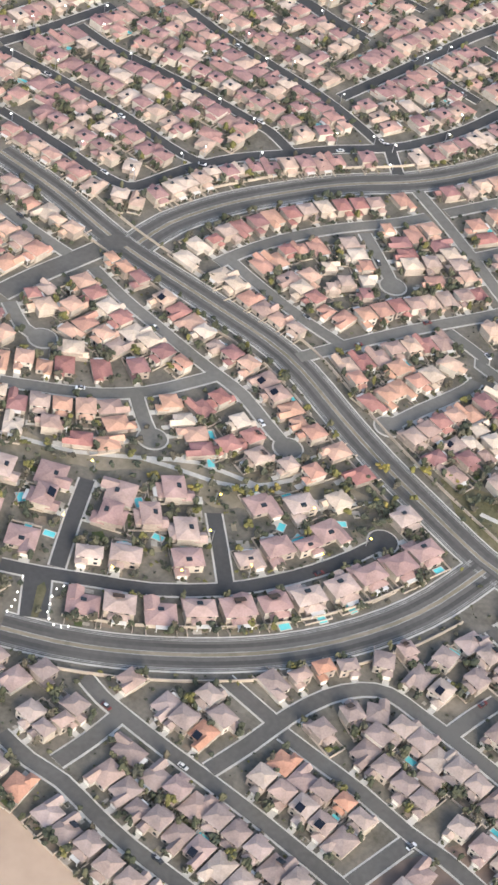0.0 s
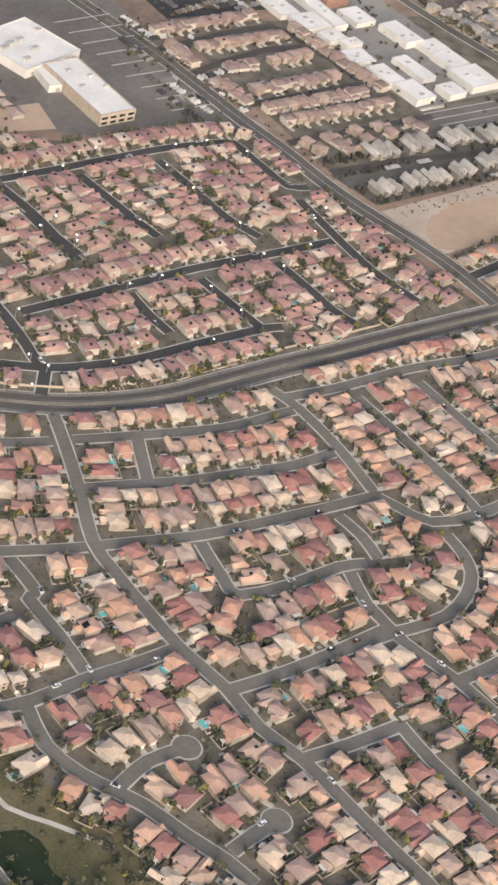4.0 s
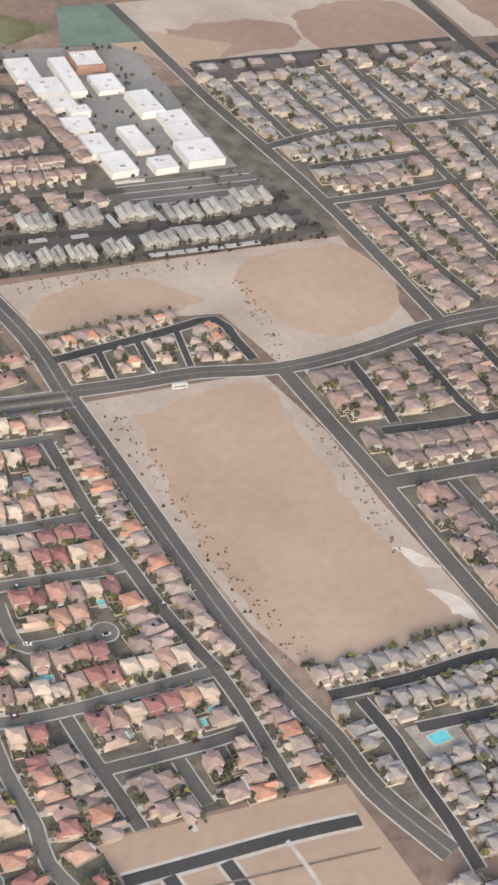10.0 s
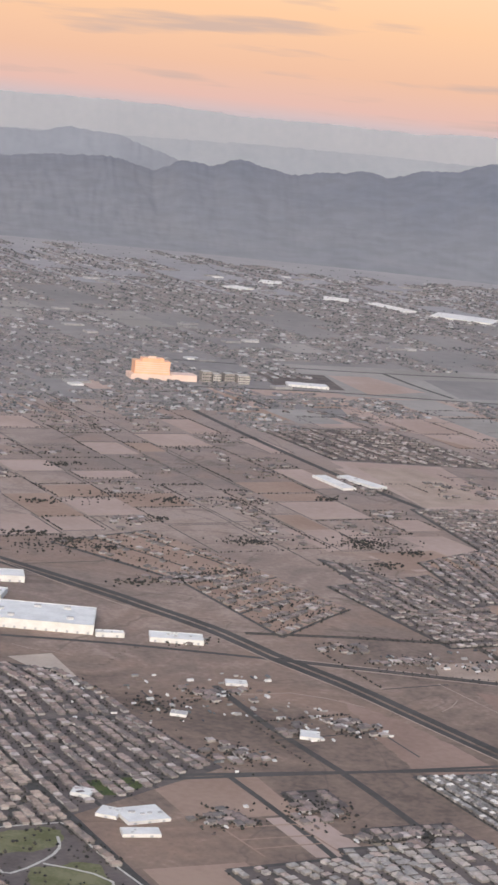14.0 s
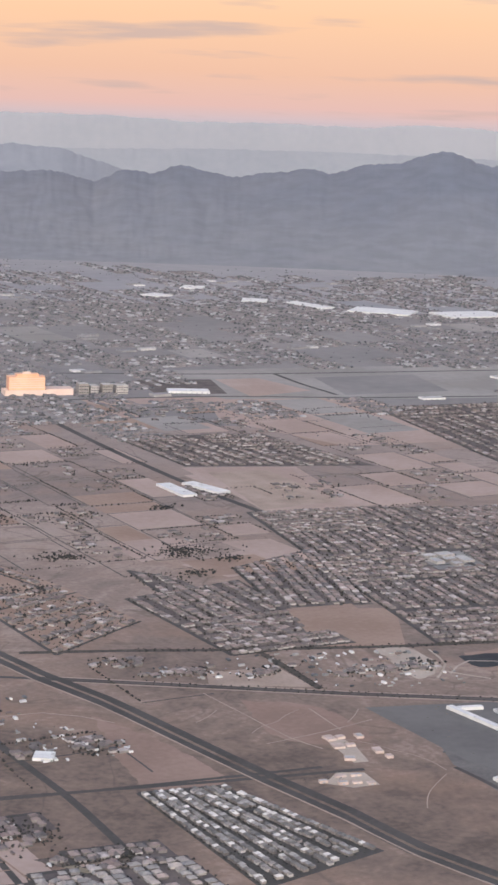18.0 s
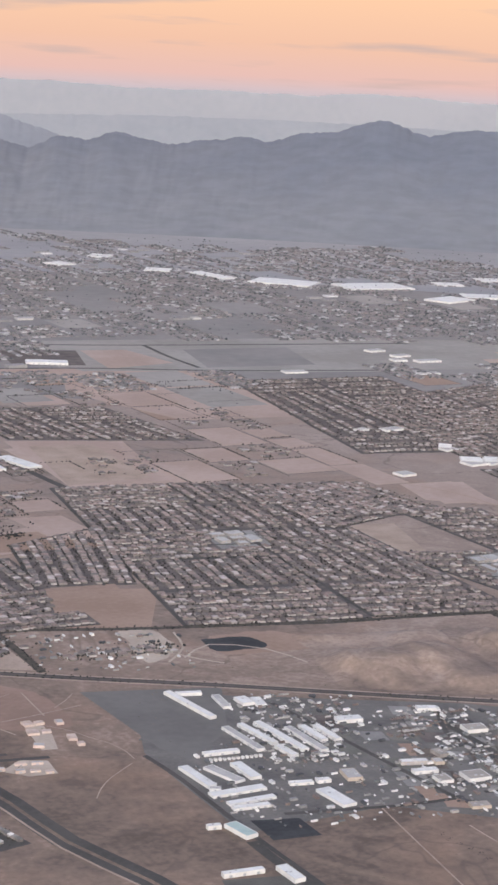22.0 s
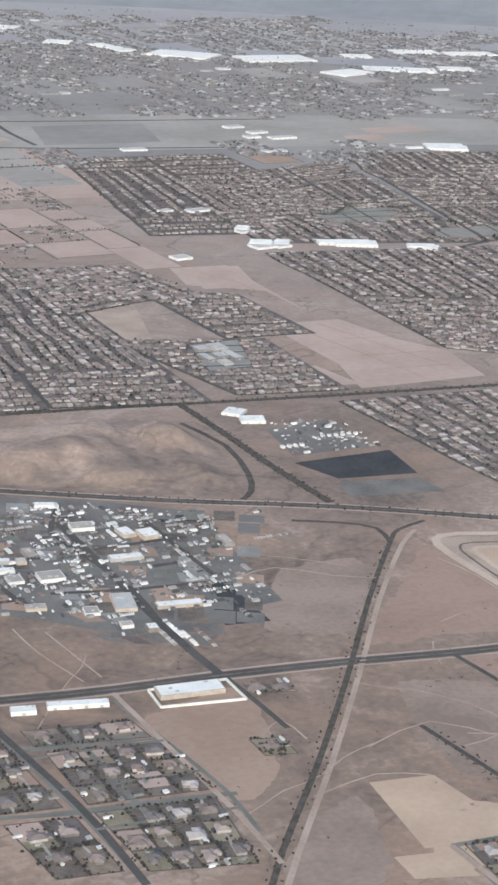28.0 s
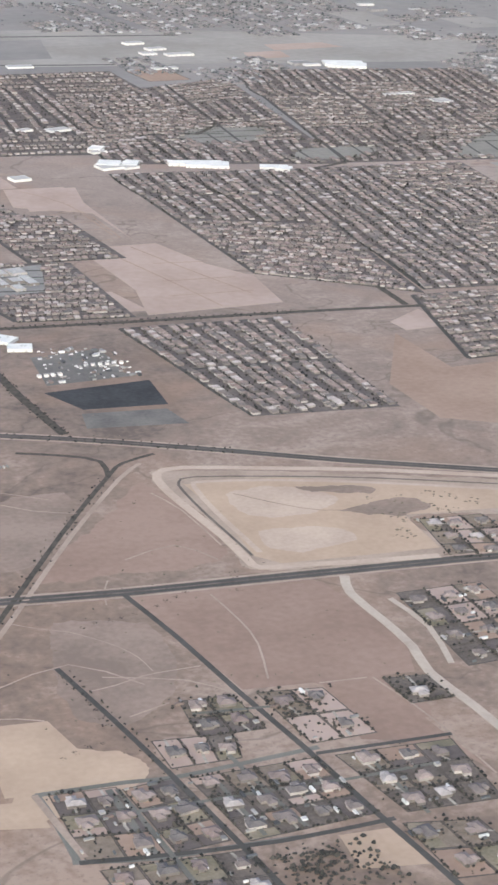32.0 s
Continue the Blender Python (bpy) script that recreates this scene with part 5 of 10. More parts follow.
field([(50.5, 151.0), (71.0, 153.8), (89.3, 148.6), (92.3, 123.5), (51.2, 128.1)], BROWN, 0.034, "brown earth in a vacant lot")
field([(103.2, 159.1), (149.6, 149.8), (144.6, 112.1), (101.3, 120.8)], PALE_SAND, 0.024, "vacant lot of pale sand", False)
field([(110.3, 146.8), (129.3, 147.8), (147.0, 139.9), (141.9, 117.6), (115.1, 121.5)], BROWN, 0.034, "brown earth in a vacant lot")
field([(47.3, 185.6), (69.5, 187.2), (92.6, 185.4), (98.7, 166.6), (51.4, 174.2)], PALE_SAND, 0.024, "pale gravel lot", False)
field([(-158.3, -105.8), (-135.0, -109.8), (-109.7, -114.1), (-110.8, -143.5), (-153.2, -163.1), (-158.8, -132.2)], SAND, 0.026, "graded sand of a building site", False)
field([(-405.0, -7.0), (-407.5, -24.9), (-410.0, -37.0), (-438.0, -21.3), (-417.3, 8.7)], SAND, 0.034, "bare sand at the town's edge", False)
field([(-298.9, -17.0), (-292.6, -31.5), (-289.1, -46.8), (-286.7, -62.4), (-291.1, -82.4), (-321.5, -66.2), (-313.9, -50.1), (-308.5, -35.1)], GRASS, 0.034, "dry green park strip with paths")
field([(-303.7, -46.3), (-300.0, -50.7), (-301.5, -56.9), (-305.4, -62.5), (-312.5, -61.1), (-310.7, -49.7)], POND, 0.044, "dark green pond")
field([(-345.3, 45.1), (-341.0, 33.4), (-333.3, 23.2), (-323.3, 8.3), (-313.7, -5.9), (-309.2, -15.2), (-310.3, -18.3), (-317.3, -8.4), (-332.8, 5.0), (-333.6, 11.8), (-337.2, 21.4), (-343.6, 28.7), (-350.8, 40.3)], OLIVE, 0.034, "dry park strip of bare earth")
for pts in ([(-346.9, 43.7), (-341.3, 31.8), (-333.9, 22.7), (-330.5, 14.1), (-327.1, 6.7), (-318.3, 0.7), (-315.0, 2.4)], [(-333.9, 22.7), (-327.5, 15.1), (-324.4, 5.0), (-319.9, -5.3), (-309.7, -15.5)], [(-300.5, -27.9), (-299.2, -36.0), (-299.5, -42.7), (-295.6, -49.5), (-291.3, -57.4)]):
    lane(pts, 1.0, CONCRETE, "winding pale footpath", 0.04)
for pts in ([(-63.8, -64.1), (-58.4, -67.1), (-56.9, -74.6), (-61.9, -71.8)], [(-64.0, -77.8), (-60.0, -81.4), (-57.5, -90.8), (-61.9, -87.9)]):
    field(pts, WHITE_SAND, 0.046, "patch of white blown sand")
# park and sports ground
field([(95.6, 293.7), (137.6, 291.9), (141.1, 261.5), (145.0, 225.5), (99.7, 228.9), (96.7, 259.4)], FAR_YARD, 0.05, "park ground with pale paths", False)
field([(98.0, 288.8), (116.7, 289.9), (134.8, 286.7), (128.4, 272.1), (113.6, 269.4), (101.3, 273.4)], PARK_LAWN, 0.06, "green park lawn")
field([(110.5, 254.1), (132.6, 255.0), (136.1, 243.8), (133.9, 231.3), (115.1, 231.7), (107.5, 239.3)], PARK_LAWN, 0.06, "green park lawn")
lane([(132.4, 279.7), (128.6, 269.3), (118.6, 260.4), (102.9, 253.0), (99.6, 260.4), (98.2, 291.5)], 1.2, CONCRETE, "winding pale park path", 0.065)
field([(167.4, 330.8), (186.0, 332.4), (183.9, 316.8), (165.7, 315.3)], LAWN, 0.06, "green school field")
lane([(95.6, 293.7), (116.0, 293.4), (135.3, 292.3), (140.5, 287.9), (141.1, 261.5), (145.0, 225.5)], 1.0, CONCRETE, "pale path round the park", 0.066)
lane([(95.6, 293.7), (96.7, 259.4), (96.1, 230.7), (118.3, 229.0), (145.0, 225.5)], 1.0, CONCRETE, "pale path round the park", 0.067)
lane([(117.3, 258.0), (131.7, 244.6), (133.1, 230.0), (100.7, 230.7)], 1.2, CONCRETE, "winding pale park path", 0.065)
field([(-16.7, 176.6), (-0.8, 174.0), (-1.3, 149.8), (-27.1, 153.8)], COURT_GREEN, 0.05, "green sports courts", False)
# dark yards under the quarters beyond the section road
for pts in ([(4.6, 132.0), (50.1, 126.2), (96.4, 120.0), (86.5, -21.3), (-2.5, 0.1), (0.6, 56.4)], [(-49.3, -2.1), (-4.7, -2.1), (84.7, -23.4), (-18.0, -149.1), (-56.3, -130.5), (-52.8, -46.0)], [(-99.9, -92.8), (-58.5, -99.1), (-57.8, -125.2), (-56.5, -153.4), (-105.3, -124.3)], [(-97.2, 27.4), (-54.2, 23.3), (-55.0, 3.2), (-99.6, 8.6)],
            [(-83.8, 149.7), (-99.0, 64.1), (-3.9, 42.3), (18.7, 115.2)]):
    ground_patch(pts, YARD, 0.022, "yards", "gravel yards and garden soil between the houses")
ground_patch([(6.7, 201.8), (49.1, 192.6), (48.4, 176.2), (-0.6, 186.4)], GREY_LOT, 0.036, "car_park", "grey car park beside the cross road", "car park")
for pts, mat, words in (([(-83.8, 196.4), (-45.3, 174.8), (-75.0, 169.6), (-97.0, 174.5)], SAND, "bare tan lot"), ([(-79.6, 167.8), (-45.6, 163.0), (-48.3, 144.8), (-82.0, 152.2)], DARK_LOT, "dark car park of an office block"), ([(-38.0, 179.9), (-22.7, 165.5), (-42.3, 158.8), (-42.7, 167.7)], PARK_LAWN, "green playing field"), ([(-17.6, 169.6), (23.8, 140.1), (5.6, 127.3), (-16.2, 156.7)], SAND, "bare tan lot"),
                        ([(-149.4, 208.4), (-101.6, 197.8), (-104.2, 165.6), (-125.7, 162.8), (-143.8, 177.8), (-167.3, 188.3)], GREY_LOT, "grey car parks round white stores"), ([(-166.9, 134.9), (-147.1, 131.4), (-151.2, 119.4), (-168.5, 125.1)], SAND, "bare tan school yard")):
    ground_patch(pts, mat, 0.045, "lot", words)
# roads across the plain
lane([(83.5, 452.6), (88.5, 368.3), (86.8, 313.5), (91.7, 268.2), (94.3, 227.1), (98.8, 193.4), (99.4, 166.9), (97.5, 130.8), (95.9, 101.2), (96.4, 76.6), (99.3, 34.2), (100.3, 4.9)], 5.0)
lane([(144.6, 575.8), (145.0, 503.3), (143.6, 416.3), (142.9, 347.4), (145.1, 291.8), (144.9, 242.0), (146.8, 196.5), (148.3, 161.7), (148.4, 127.7), (148.7, 101.9), (147.6, 65.6)], 4.2)
lane([(-24.6, 188.0), (10.1, 181.1), (47.0, 175.3), (93.6, 168.3), (106.7, 168.1), (147.5, 160.6), (186.5, 153.6), (258.3, 140.4)], 7.0, label="wide dark cross road over the plain")
lane([(190.2, 325.3), (237.3, 319.3), (300.7, 310.1), (395.9, 298.9)], 2.6)
for gap in (-3.6, 3.6):
    line = smooth([(199.9, 796.6), (284.8, 614.4), (304.1, 566.3), (322.9, 515.7), (331.5, 469.8)] + [(344.8, 422.3), (356.0, 356.9), (366.0, 298.3), (376.8, 248.1), (382.8, 203.7)] + [(397.1, 158.9), (408.8, 101.9)], 20.0)
    tagged(new("road", mesh_of("road", *ribbon(line, 2.6, 0.22 + gap * 0.002, side=gap), FAR_ASPHALT)), "one dark carriageway of the highway", "road", kind="structure")
lane([(208.8, 826.3), (280.0, 603.3), (299.2, 556.1), (318.0, 506.3), (326.7, 461.2)] + [(340.2, 412.9), (351.5, 348.7), (361.7, 291.0), (372.2, 241.1), (378.7, 198.0)] + [(393.2, 152.4)], 1.2, TRACK, "pale verge of the highway", 0.2)
lane([(111.1, 345.5), (156.0, 336.2), (227.6, 323.5), (351.0, 299.8), (411.8, 289.3)], 3.0)
lane([(278.8, 431.5), (276.2, 371.3), (278.8, 316.4), (277.7, 261.7), (273.2, 200.4)], 4.0)
lane([(227.6, 323.5), (228.5, 268.0), (225.8, 209.2)], 3.0)
lane([(206.2, 526.3), (258.2, 503.3), (328.6, 464.6)], 3.4)
lane([(631.0, 1203.2), (623.0, 1098.5), (617.7, 960.8), (617.9, 841.4), (624.3, 752.9)] + [(630.9, 750.0), (629.3, 688.3), (623.4, 587.1), (621.7, 517.5), (616.8, 432.4)], 6.0)
lane([(337.3, 508.2), (392.3, 490.9), (433.5, 475.8), (476.2, 462.3), (534.8, 444.9), (597.3, 430.7)] + [(631.0, 421.9), (676.9, 416.3), (729.7, 407.5), (820.9, 393.5), (919.1, 380.5), (997.7, 367.9)], 4.6, HEDGE, "road lined with dark hedges")
double_lane([(324.1, 467.7), (372.0, 438.9), (419.7, 410.2), (467.3, 381.6), (527.5, 347.9)] + [(590.0, 309.8), (659.3, 269.7), (725.7, 236.5), (793.5, 194.6)] + [(834.3, 167.5), (896.1, 131.2), (943.1, 102.8)], 5.6, "dark railway line and road")
lane([(458.5, 572.5), (454.6, 501.0), (455.2, 446.0), (453.2, 396.8)], 4.6, HEDGE, "road lined with dark scrub")
lane([(728.8, 405.6), (729.0, 350.8), (728.0, 298.2), (729.6, 240.8)], 4.6, HEDGE, "dark road embankment")
lane([(715.0, 376.3), (720.7, 334.0), (711.6, 290.7), (701.6, 268.1), (692.4, 258.9)], 3.2, HEDGE, "curving dark ramp")
double_lane([(373.6, 129.3), (452.2, 111.8)] + [(513.0, 98.8), (554.3, 92.1), (596.4, 88.2), (648.4, 80.8), (689.5, 72.7)] + [(753.3, 63.8), (824.3, 53.6), (844.1, 50.2), (873.0, 45.1)], 6.4, "desert road of two dark carriageways")
lane([(449.6, 176.3), (449.8, 145.4), (453.6, 110.2)], 5.0)
lane([(525.7, -78.5), (557.1, -35.4), (596.3, 12.2), (641.6, 70.6), (688.0, 133.4), (729.5, 185.7), (741.2, 197.7), (758.7, 203.7)], 2.3, HEDGE, "dark overgrown railway line across the desert")
lane([(729.5, 185.7), (732.5, 203.1), (721.0, 214.7), (700.7, 225.6)], 2.6, HEDGE, "dark branch of the railway")
lane([(529.3, -80.1), (562.0, -37.4), (600.7, 10.5), (645.6, 69.1), (692.3, 131.8), (732.8, 181.0), (748.5, 195.2)], 2.2, TRACK, "pale dirt track beside the railway", 0.045)
lane([(689.6, 71.2), (694.0, 30.1), (696.6, -13.9)] + [(700.2, -58.0), (702.0, -96.3), (704.5, -129.7), (705.9, -155.4)], 2.4)
lane([(644.8, 23.7), (649.4, -17.3), (652.9, -56.1), (655.9, -99.7), (658.1, -132.4)], 2.2)
lane([(502.8, 106.5), (504.1, 74.5), (508.6, 32.7), (510.7, -0.5), (510.4, -36.3)], 2.8)
lane([(553.2, 89.5), (554.2, 42.3), (555.4, -7.5), (554.0, -41.4)], 2.2, TRACK, "pale dirt road")
lane([(597.7, 86.1), (598.7, 64.8), (599.4, 39.9)], 2.4)
lane([(599.5, 261.9), (598.0, 193.9), (595.5, 131.8), (596.8, 89.1)], 4.0)
lane([(608.2, -93.0), (634.2, -98.9), (668.3, -104.9), (706.1, -106.8)], 2.2)
lane([(701.9, -62.7), (729.5, -65.9), (749.9, -68.1)], 2.0)
lane([(608.8, -52.8), (610.7, -90.9)], 2.4, TRACK, "pale dirt road")
lane([(776.6, 55.9), (771.2, 41.3), (771.2, 14.9), (770.4, -7.2), (765.9, -26.8), (767.4, -54.2), (767.5, -75.2)], 4.0, PALE_SAND, "pale dry wash channel", 0.04)
lane([(783.0, 31.3), (784.5, 4.6), (776.8, -24.1)], 2.5, PALE_SAND, "pale dry wash channel", 0.04)
# fields
field([(657.7, 909.9), (712.1, 906.3), (704.8, 782.8), (627.9, 779.4)], PINK_FIELD, 0.03, "bare pinkish field", False)
field([(501.1, 646.7), (562.7, 670.7), (590.2, 621.7), (514.7, 609.7)], PINK_FIELD, 0.03, "bare pinkish field", False)
field([(480.2, 716.3), (527.2, 716.0), (542.2, 678.0), (481.1, 661.5)], PINK_FIELD, 0.03, "bare pinkish field", False)
field([(412.6, 442.4), (451.1, 437.3), (451.9, 400.2), (404.3, 423.1)], TRACK, 0.03, "pale dry field", False)
field([(556.3, 422.2), (596.1, 417.6), (604.4, 387.1), (551.8, 392.2)], BROWN, 0.03, "brown hollow")
field([(663.4, 914.3), (729.8, 900.6), (707.4, 791.2), (664.8, 775.9)], PINK_FIELD, 0.03, "bare pinkish field", False)
field([(220.1, 276.1), (242.2, 273.6), (243.2, 232.8), (220.0, 236.1)], PINK_FIELD, 0.03, "graded pinkish lot", False)
field([(200.0, 321.4), (230.4, 318.8), (243.7, 276.2), (208.9, 278.9)], BROWN, 0.03, "bare brown lot", False)
field([(150.7, 243.6), (191.2, 239.5), (192.3, 197.0), (150.2, 201.7)], BROWN, 0.03, "bare brown lot", False)
field([(190.2, 326.0), (239.5, 321.1), (237.0, 280.2), (189.7, 286.0)], BROWN, 0.03, "bare brown lot", False)
field([(689.6, 895.9), (718.4, 898.8), (716.8, 757.1), (635.2, 754.6)], PINK_FIELD, 0.03, "bare pinkish field", False)
field([(747.5, 610.7), (790.7, 604.7), (735.1, 412.3), (704.9, 417.2)], TRACK, 0.03, "pale bare strip", False)
field([(869.7, 701.5), (911.0, 698.6), (896.5, 638.5), (857.1, 642.0)], PINK_FIELD, 0.03, "bare pinkish field", False)
field([(814.9, 1221.4), (953.7, 1206.6), (959.5, 1156.3), (957.9, 954.4), (815.6, 966.3), (772.2, 1110.4)], PINK_FIELD, 0.028, "wide pinkish bare field", False)
HILLS = [(600.3, 408.6), (706.5, 386.1), (716.0, 335.0), (699.1, 275.0), (637.3, 292.4), (581.4, 326.5)]


def sand_hills(outline, nx, ny, tall):
    """Dug and heaped sand: mounds and hollows that run out to nothing at the outline."""
    lo, hi = np.min(outline, axis=0), np.max(outline, axis=0)
    v = []
    for j in range(ny + 1):
        for i in range(nx + 1):
            x, y = lo[0] + (hi[0] - lo[0]) * i / nx, lo[1] + (hi[1] - lo[1]) * j / ny
            edge = -1.0
            if inside(x, y, outline):
                edge = 1e9
                for (ax, ay), (bx, by) in zip(outline, outline[1:] + outline[:1]):
                    dx, dy = bx - ax, by - ay
                    t = min(1.0, max(0.0, ((x - ax) * dx + (y - ay) * dy) / (dx * dx + dy * dy)))
                    edge = min(edge, math.hypot(x - ax - dx * t, y - ay - dy * t))
            heap = noise.fractal(Vector((x * 0.022, y * 0.022, 5.0)), 0.8, 2.0, 4) + 0.35
            steep = 1 / (1 + math.exp(-9 * (noise.noise(Vector((x * 0.03, y * 0.03, 9.0))) - 0.05)))
            v.append((x, y, -0.06 if edge < 0 else 0.03 + min(1, edge / 14) * tall * (max(0, heap) * 0.6 + steep * 0.7)))
    f = [(j * (nx + 1) + i, j * (nx + 1) + i + 1, (j + 1) * (nx + 1) + i + 1, (j + 1) * (nx + 1) + i) for j in range(ny) for i in range(nx)]
    ob = tagged(new("sand_hills", mesh_of("sand_hills", v, f, DESERT)), "dug and heaped hills of pinkish sand", "ground", kind="structure")
    for poly in ob.data.polygons:
        poly.use_smooth = True


sand_hills(HILLS, 70, 70, 6.5)
field([(421.9, 149.0), (450.7, 142.4), (446.1, 110.9), (413.1, 112.6)], ASPHALT, 0.06, "dark car park of an office", False)
field([(516.5, 446.3), (533.7, 442.1), (533.0, 409.7), (508.4, 394.4)], PALE_SAND, 0.05, "pale heap of a gravel pit")
field([(551.7, 416.9), (576.2, 414.3), (577.6, 395.3), (549.6, 397.6)], DARK_LOT, 0.06, "dark patch in a gravel pit")
for pts in ([(543.3, 434.5), (536.2, 408.5), (518.6, 389.7)], [(529.2, 393.4), (551.4, 408.9), (575.5, 392.1), (584.7, 365.2)], [(518.4, 435.2), (526.7, 402.1), (544.1, 378.3)]):
    lane(pts, 1.3, PALE_SAND, "pale haul track of a gravel pit", 0.07)
field([(853.3, 544.9), (905.5, 542.7), (915.3, 488.6), (931.6, 455.5), (923.4, 399.8), (839.8, 400.9), (852.5, 449.3)], PINK_FIELD, 0.03, "graded pinkish building land", False)
field([(860.7, 705.8), (903.3, 702.0), (895.0, 553.7), (895.2, 625.4), (850.6, 656.3)], PINK_FIELD, 0.03, "bare pinkish field", False)
field([(817.6, 454.9), (837.9, 450.5), (844.4, 408.8), (810.7, 414.5)], PINK_FIELD, 0.032, "bare pinkish lot", False)
field([(740.8, 298.1), (797.4, 299.3), (791.8, 262.8), (750.3, 269.2)], DARK_LOT, 0.04, "black paved yard", False)
field([(753.0, 352.3), (791.6, 354.1), (792.4, 307.9), (745.8, 307.5)], GREY_LOT, 0.038, "grey yard full of parked vehicles", False)
field([(747.4, 264.1), (788.6, 257.6), (790.6, 234.9), (742.4, 244.4)], GREY_LOT, 0.036, "grey yard", False)
field([(744.7, 175.4), (764.4, 180.2), (890.5, 122.4), (922.2, 94.9), (899.6, 63.1), (868.4, 88.0), (828.4, 96.6), (826.8, 59.8), (756.7, 70.4), (744.0, 79.9), (750.5, 126.1)], TRACK, 0.03, "pale sandy rim of a flood basin")
field([(756.5, 165.4), (800.5, 157.4), (883.1, 111.0), (906.5, 93.8), (871.3, 93.5), (829.8, 101.3), (826.5, 66.0), (759.1, 75.2), (751.8, 85.7), (757.5, 129.9)], SAND, 0.04, "wide pale sand basin", False)
lane([(906.0, 118.0), (844.5, 150.5), (801.1, 168.9), (764.0, 183.5), (750.5, 181.0), (746.9, 166.0), (746.9, 144.4), (748.4, 107.9), (747.6, 83.7), (749.0, 74.6), (764.1, 71.5), (787.9, 65.6), (822.0, 59.0)], 4.2, BERM, "pale crest road round a flood basin", 0.045)
lane([(900.0, 110.0), (838.9, 142.2), (796.0, 160.4), (764.0, 171.5), (755.5, 168.5), (753.0, 158.0), (751.6, 131.0), (751.5, 106.6), (751.2, 86.0)], 1.3, LOT_YARD, "dark line inside the rim of a flood basin", 0.05)
lane([(894.0, 106.0), (836.0, 137.6), (796.0, 155.4), (766.0, 165.0), (759.5, 161.0), (756.6, 131.0), (756.0, 106.6), (755.5, 88.0)], 2.6, BERM, "pale inner bank of a flood basin", 0.048)
for pts, mat, words in (([(768.0, 150.0), (796.0, 148.0), (812.0, 128.0), (790.0, 116.0), (768.0, 124.0)], BERM, "pale silt on the floor of a basin"), ([(764.0, 108.0), (790.0, 104.0), (800.0, 88.0), (776.0, 82.0), (762.0, 90.0)], BERM, "pale silt on the floor of a basin"),
                        ([(806.0, 116.0), (838.0, 118.0), (846.0, 106.0), (826.0, 102.0)], DULL_SOIL, "brown patch on the floor of a basin"), ([(800.0, 146.0), (830.0, 136.0), (828.0, 128.0), (806.0, 138.0)], DULL_SOIL, "brown patch on the floor of a basin")):
    field(pts, mat, 0.055, words)
lane([(772.0, 148.0), (786.0, 130.0), (799.0, 118.0), (818.0, 112.0)], 0.7, DULL_SOIL, "thin wash across the basin floor", 0.075)
field([(691.0, 68.2), (728.8, 63.3), (763.8, 55.2), (769.6, 33.9), (769.6, -4.5), (761.2, -24.9), (726.8, -19.4), (698.7, -14.4)], REDDISH, 0.03, "reddish-brown bare field", False)
field([(726.4, -20.2), (745.1, -23.1), (750.0, -95.7), (747.2, -83.0), (730.5, -64.3), (720.1, -60.1)], REDDISH, 0.03, "reddish-brown bare field", False)
field([(685.5, -108.6), (703.7, -111.0), (702.9, -132.3), (683.0, -127.2)], SAND, 0.03, "tan bare lot", False)
field([(605.7, -6.3), (629.0, -10.1), (634.7, -55.6), (600.0, -51.0)], SAND, 0.03, "pale sandy field", False)
field([(588.1, -51.6), (607.5, -55.8), (607.3, -71.8), (587.4, -65.5)], SAND, 0.03, "pale sandy field", False)
field([(962.9, 346.4), (991.0, 363.2), (993.5, 330.3), (963.9, 329.4)], PINK_FIELD, 0.03, "bare pinkish field", False)
field([(955.3, 326.9), (954.0, 265.7), (982.4, 265.5), (956.2, 166.0), (907.7, 200.3), (909.4, 252.8)], BROWN, 0.03, "bare brown land", False)
# flats of different soils on the desert
for pts, mat, words in (([(740.5, 176.7), (744.3, 145.9), (740.4, 89.3), (693.6, 89.3), (673.3, 97.2)], REDDISH, "reddish-brown flat beside the railway"),
                        ([(613.8, -24.7), (642.5, -36.4), (646.2, -54.3), (625.0, -66.3), (600.8, -61.4)], SAND, "tan sandy flat"),
                        ([(656.1, 59.8), (687.9, 43.7), (678.5, -3.2), (648.5, -21.7), (639.1, 6.2)], DULL_SOIL, "dull brown flat with scrub"),
                        ([(693.9, 128.0), (758.8, 151.1), (744.5, 108.4), (703.3, 97.8), (663.7, 92.3)], REDDISH, "reddish-brown flat"),
                        ([(668.6, 175.5), (705.5, 171.4), (669.8, 110.9), (636.3, 115.5), (640.5, 139.7)], DULL_SOIL, "dull brown flat"),
                        ([(545.1, 62.0), (597.7, 75.9), (582.3, 14.5), (560.7, -0.6), (543.3, 12.4)], BROWN, "brown bare flat"),
                        ([(575.7, -18.3), (597.5, -15.9), (579.0, -62.5), (546.8, -73.1), (537.7, -64.5)], DULL_SOIL, "dull brown flat"),
                        ([(407.5, 396.7), (437.9, 370.7), (436.1, 321.4), (398.6, 337.3)], REDDISH, "reddish-brown flat"),
                        ([(330.5, 402.9), (346.9, 347.6), (347.2, 298.2), (313.9, 307.4)], REDDISH, "reddish-brown flat"),
                        ([(711.6, 60.4), (764.4, 55.5), (759.0, 19.4), (748.3, -18.1), (713.6, -10.8)], REDDISH, "reddish bare field"),
                        ([(730.6, -20.9), (748.1, -21.3), (751.7, -51.2), (730.8, -54.8)], REDDISH, "reddish bare field")):
    field(pts, mat, 0.021, words)
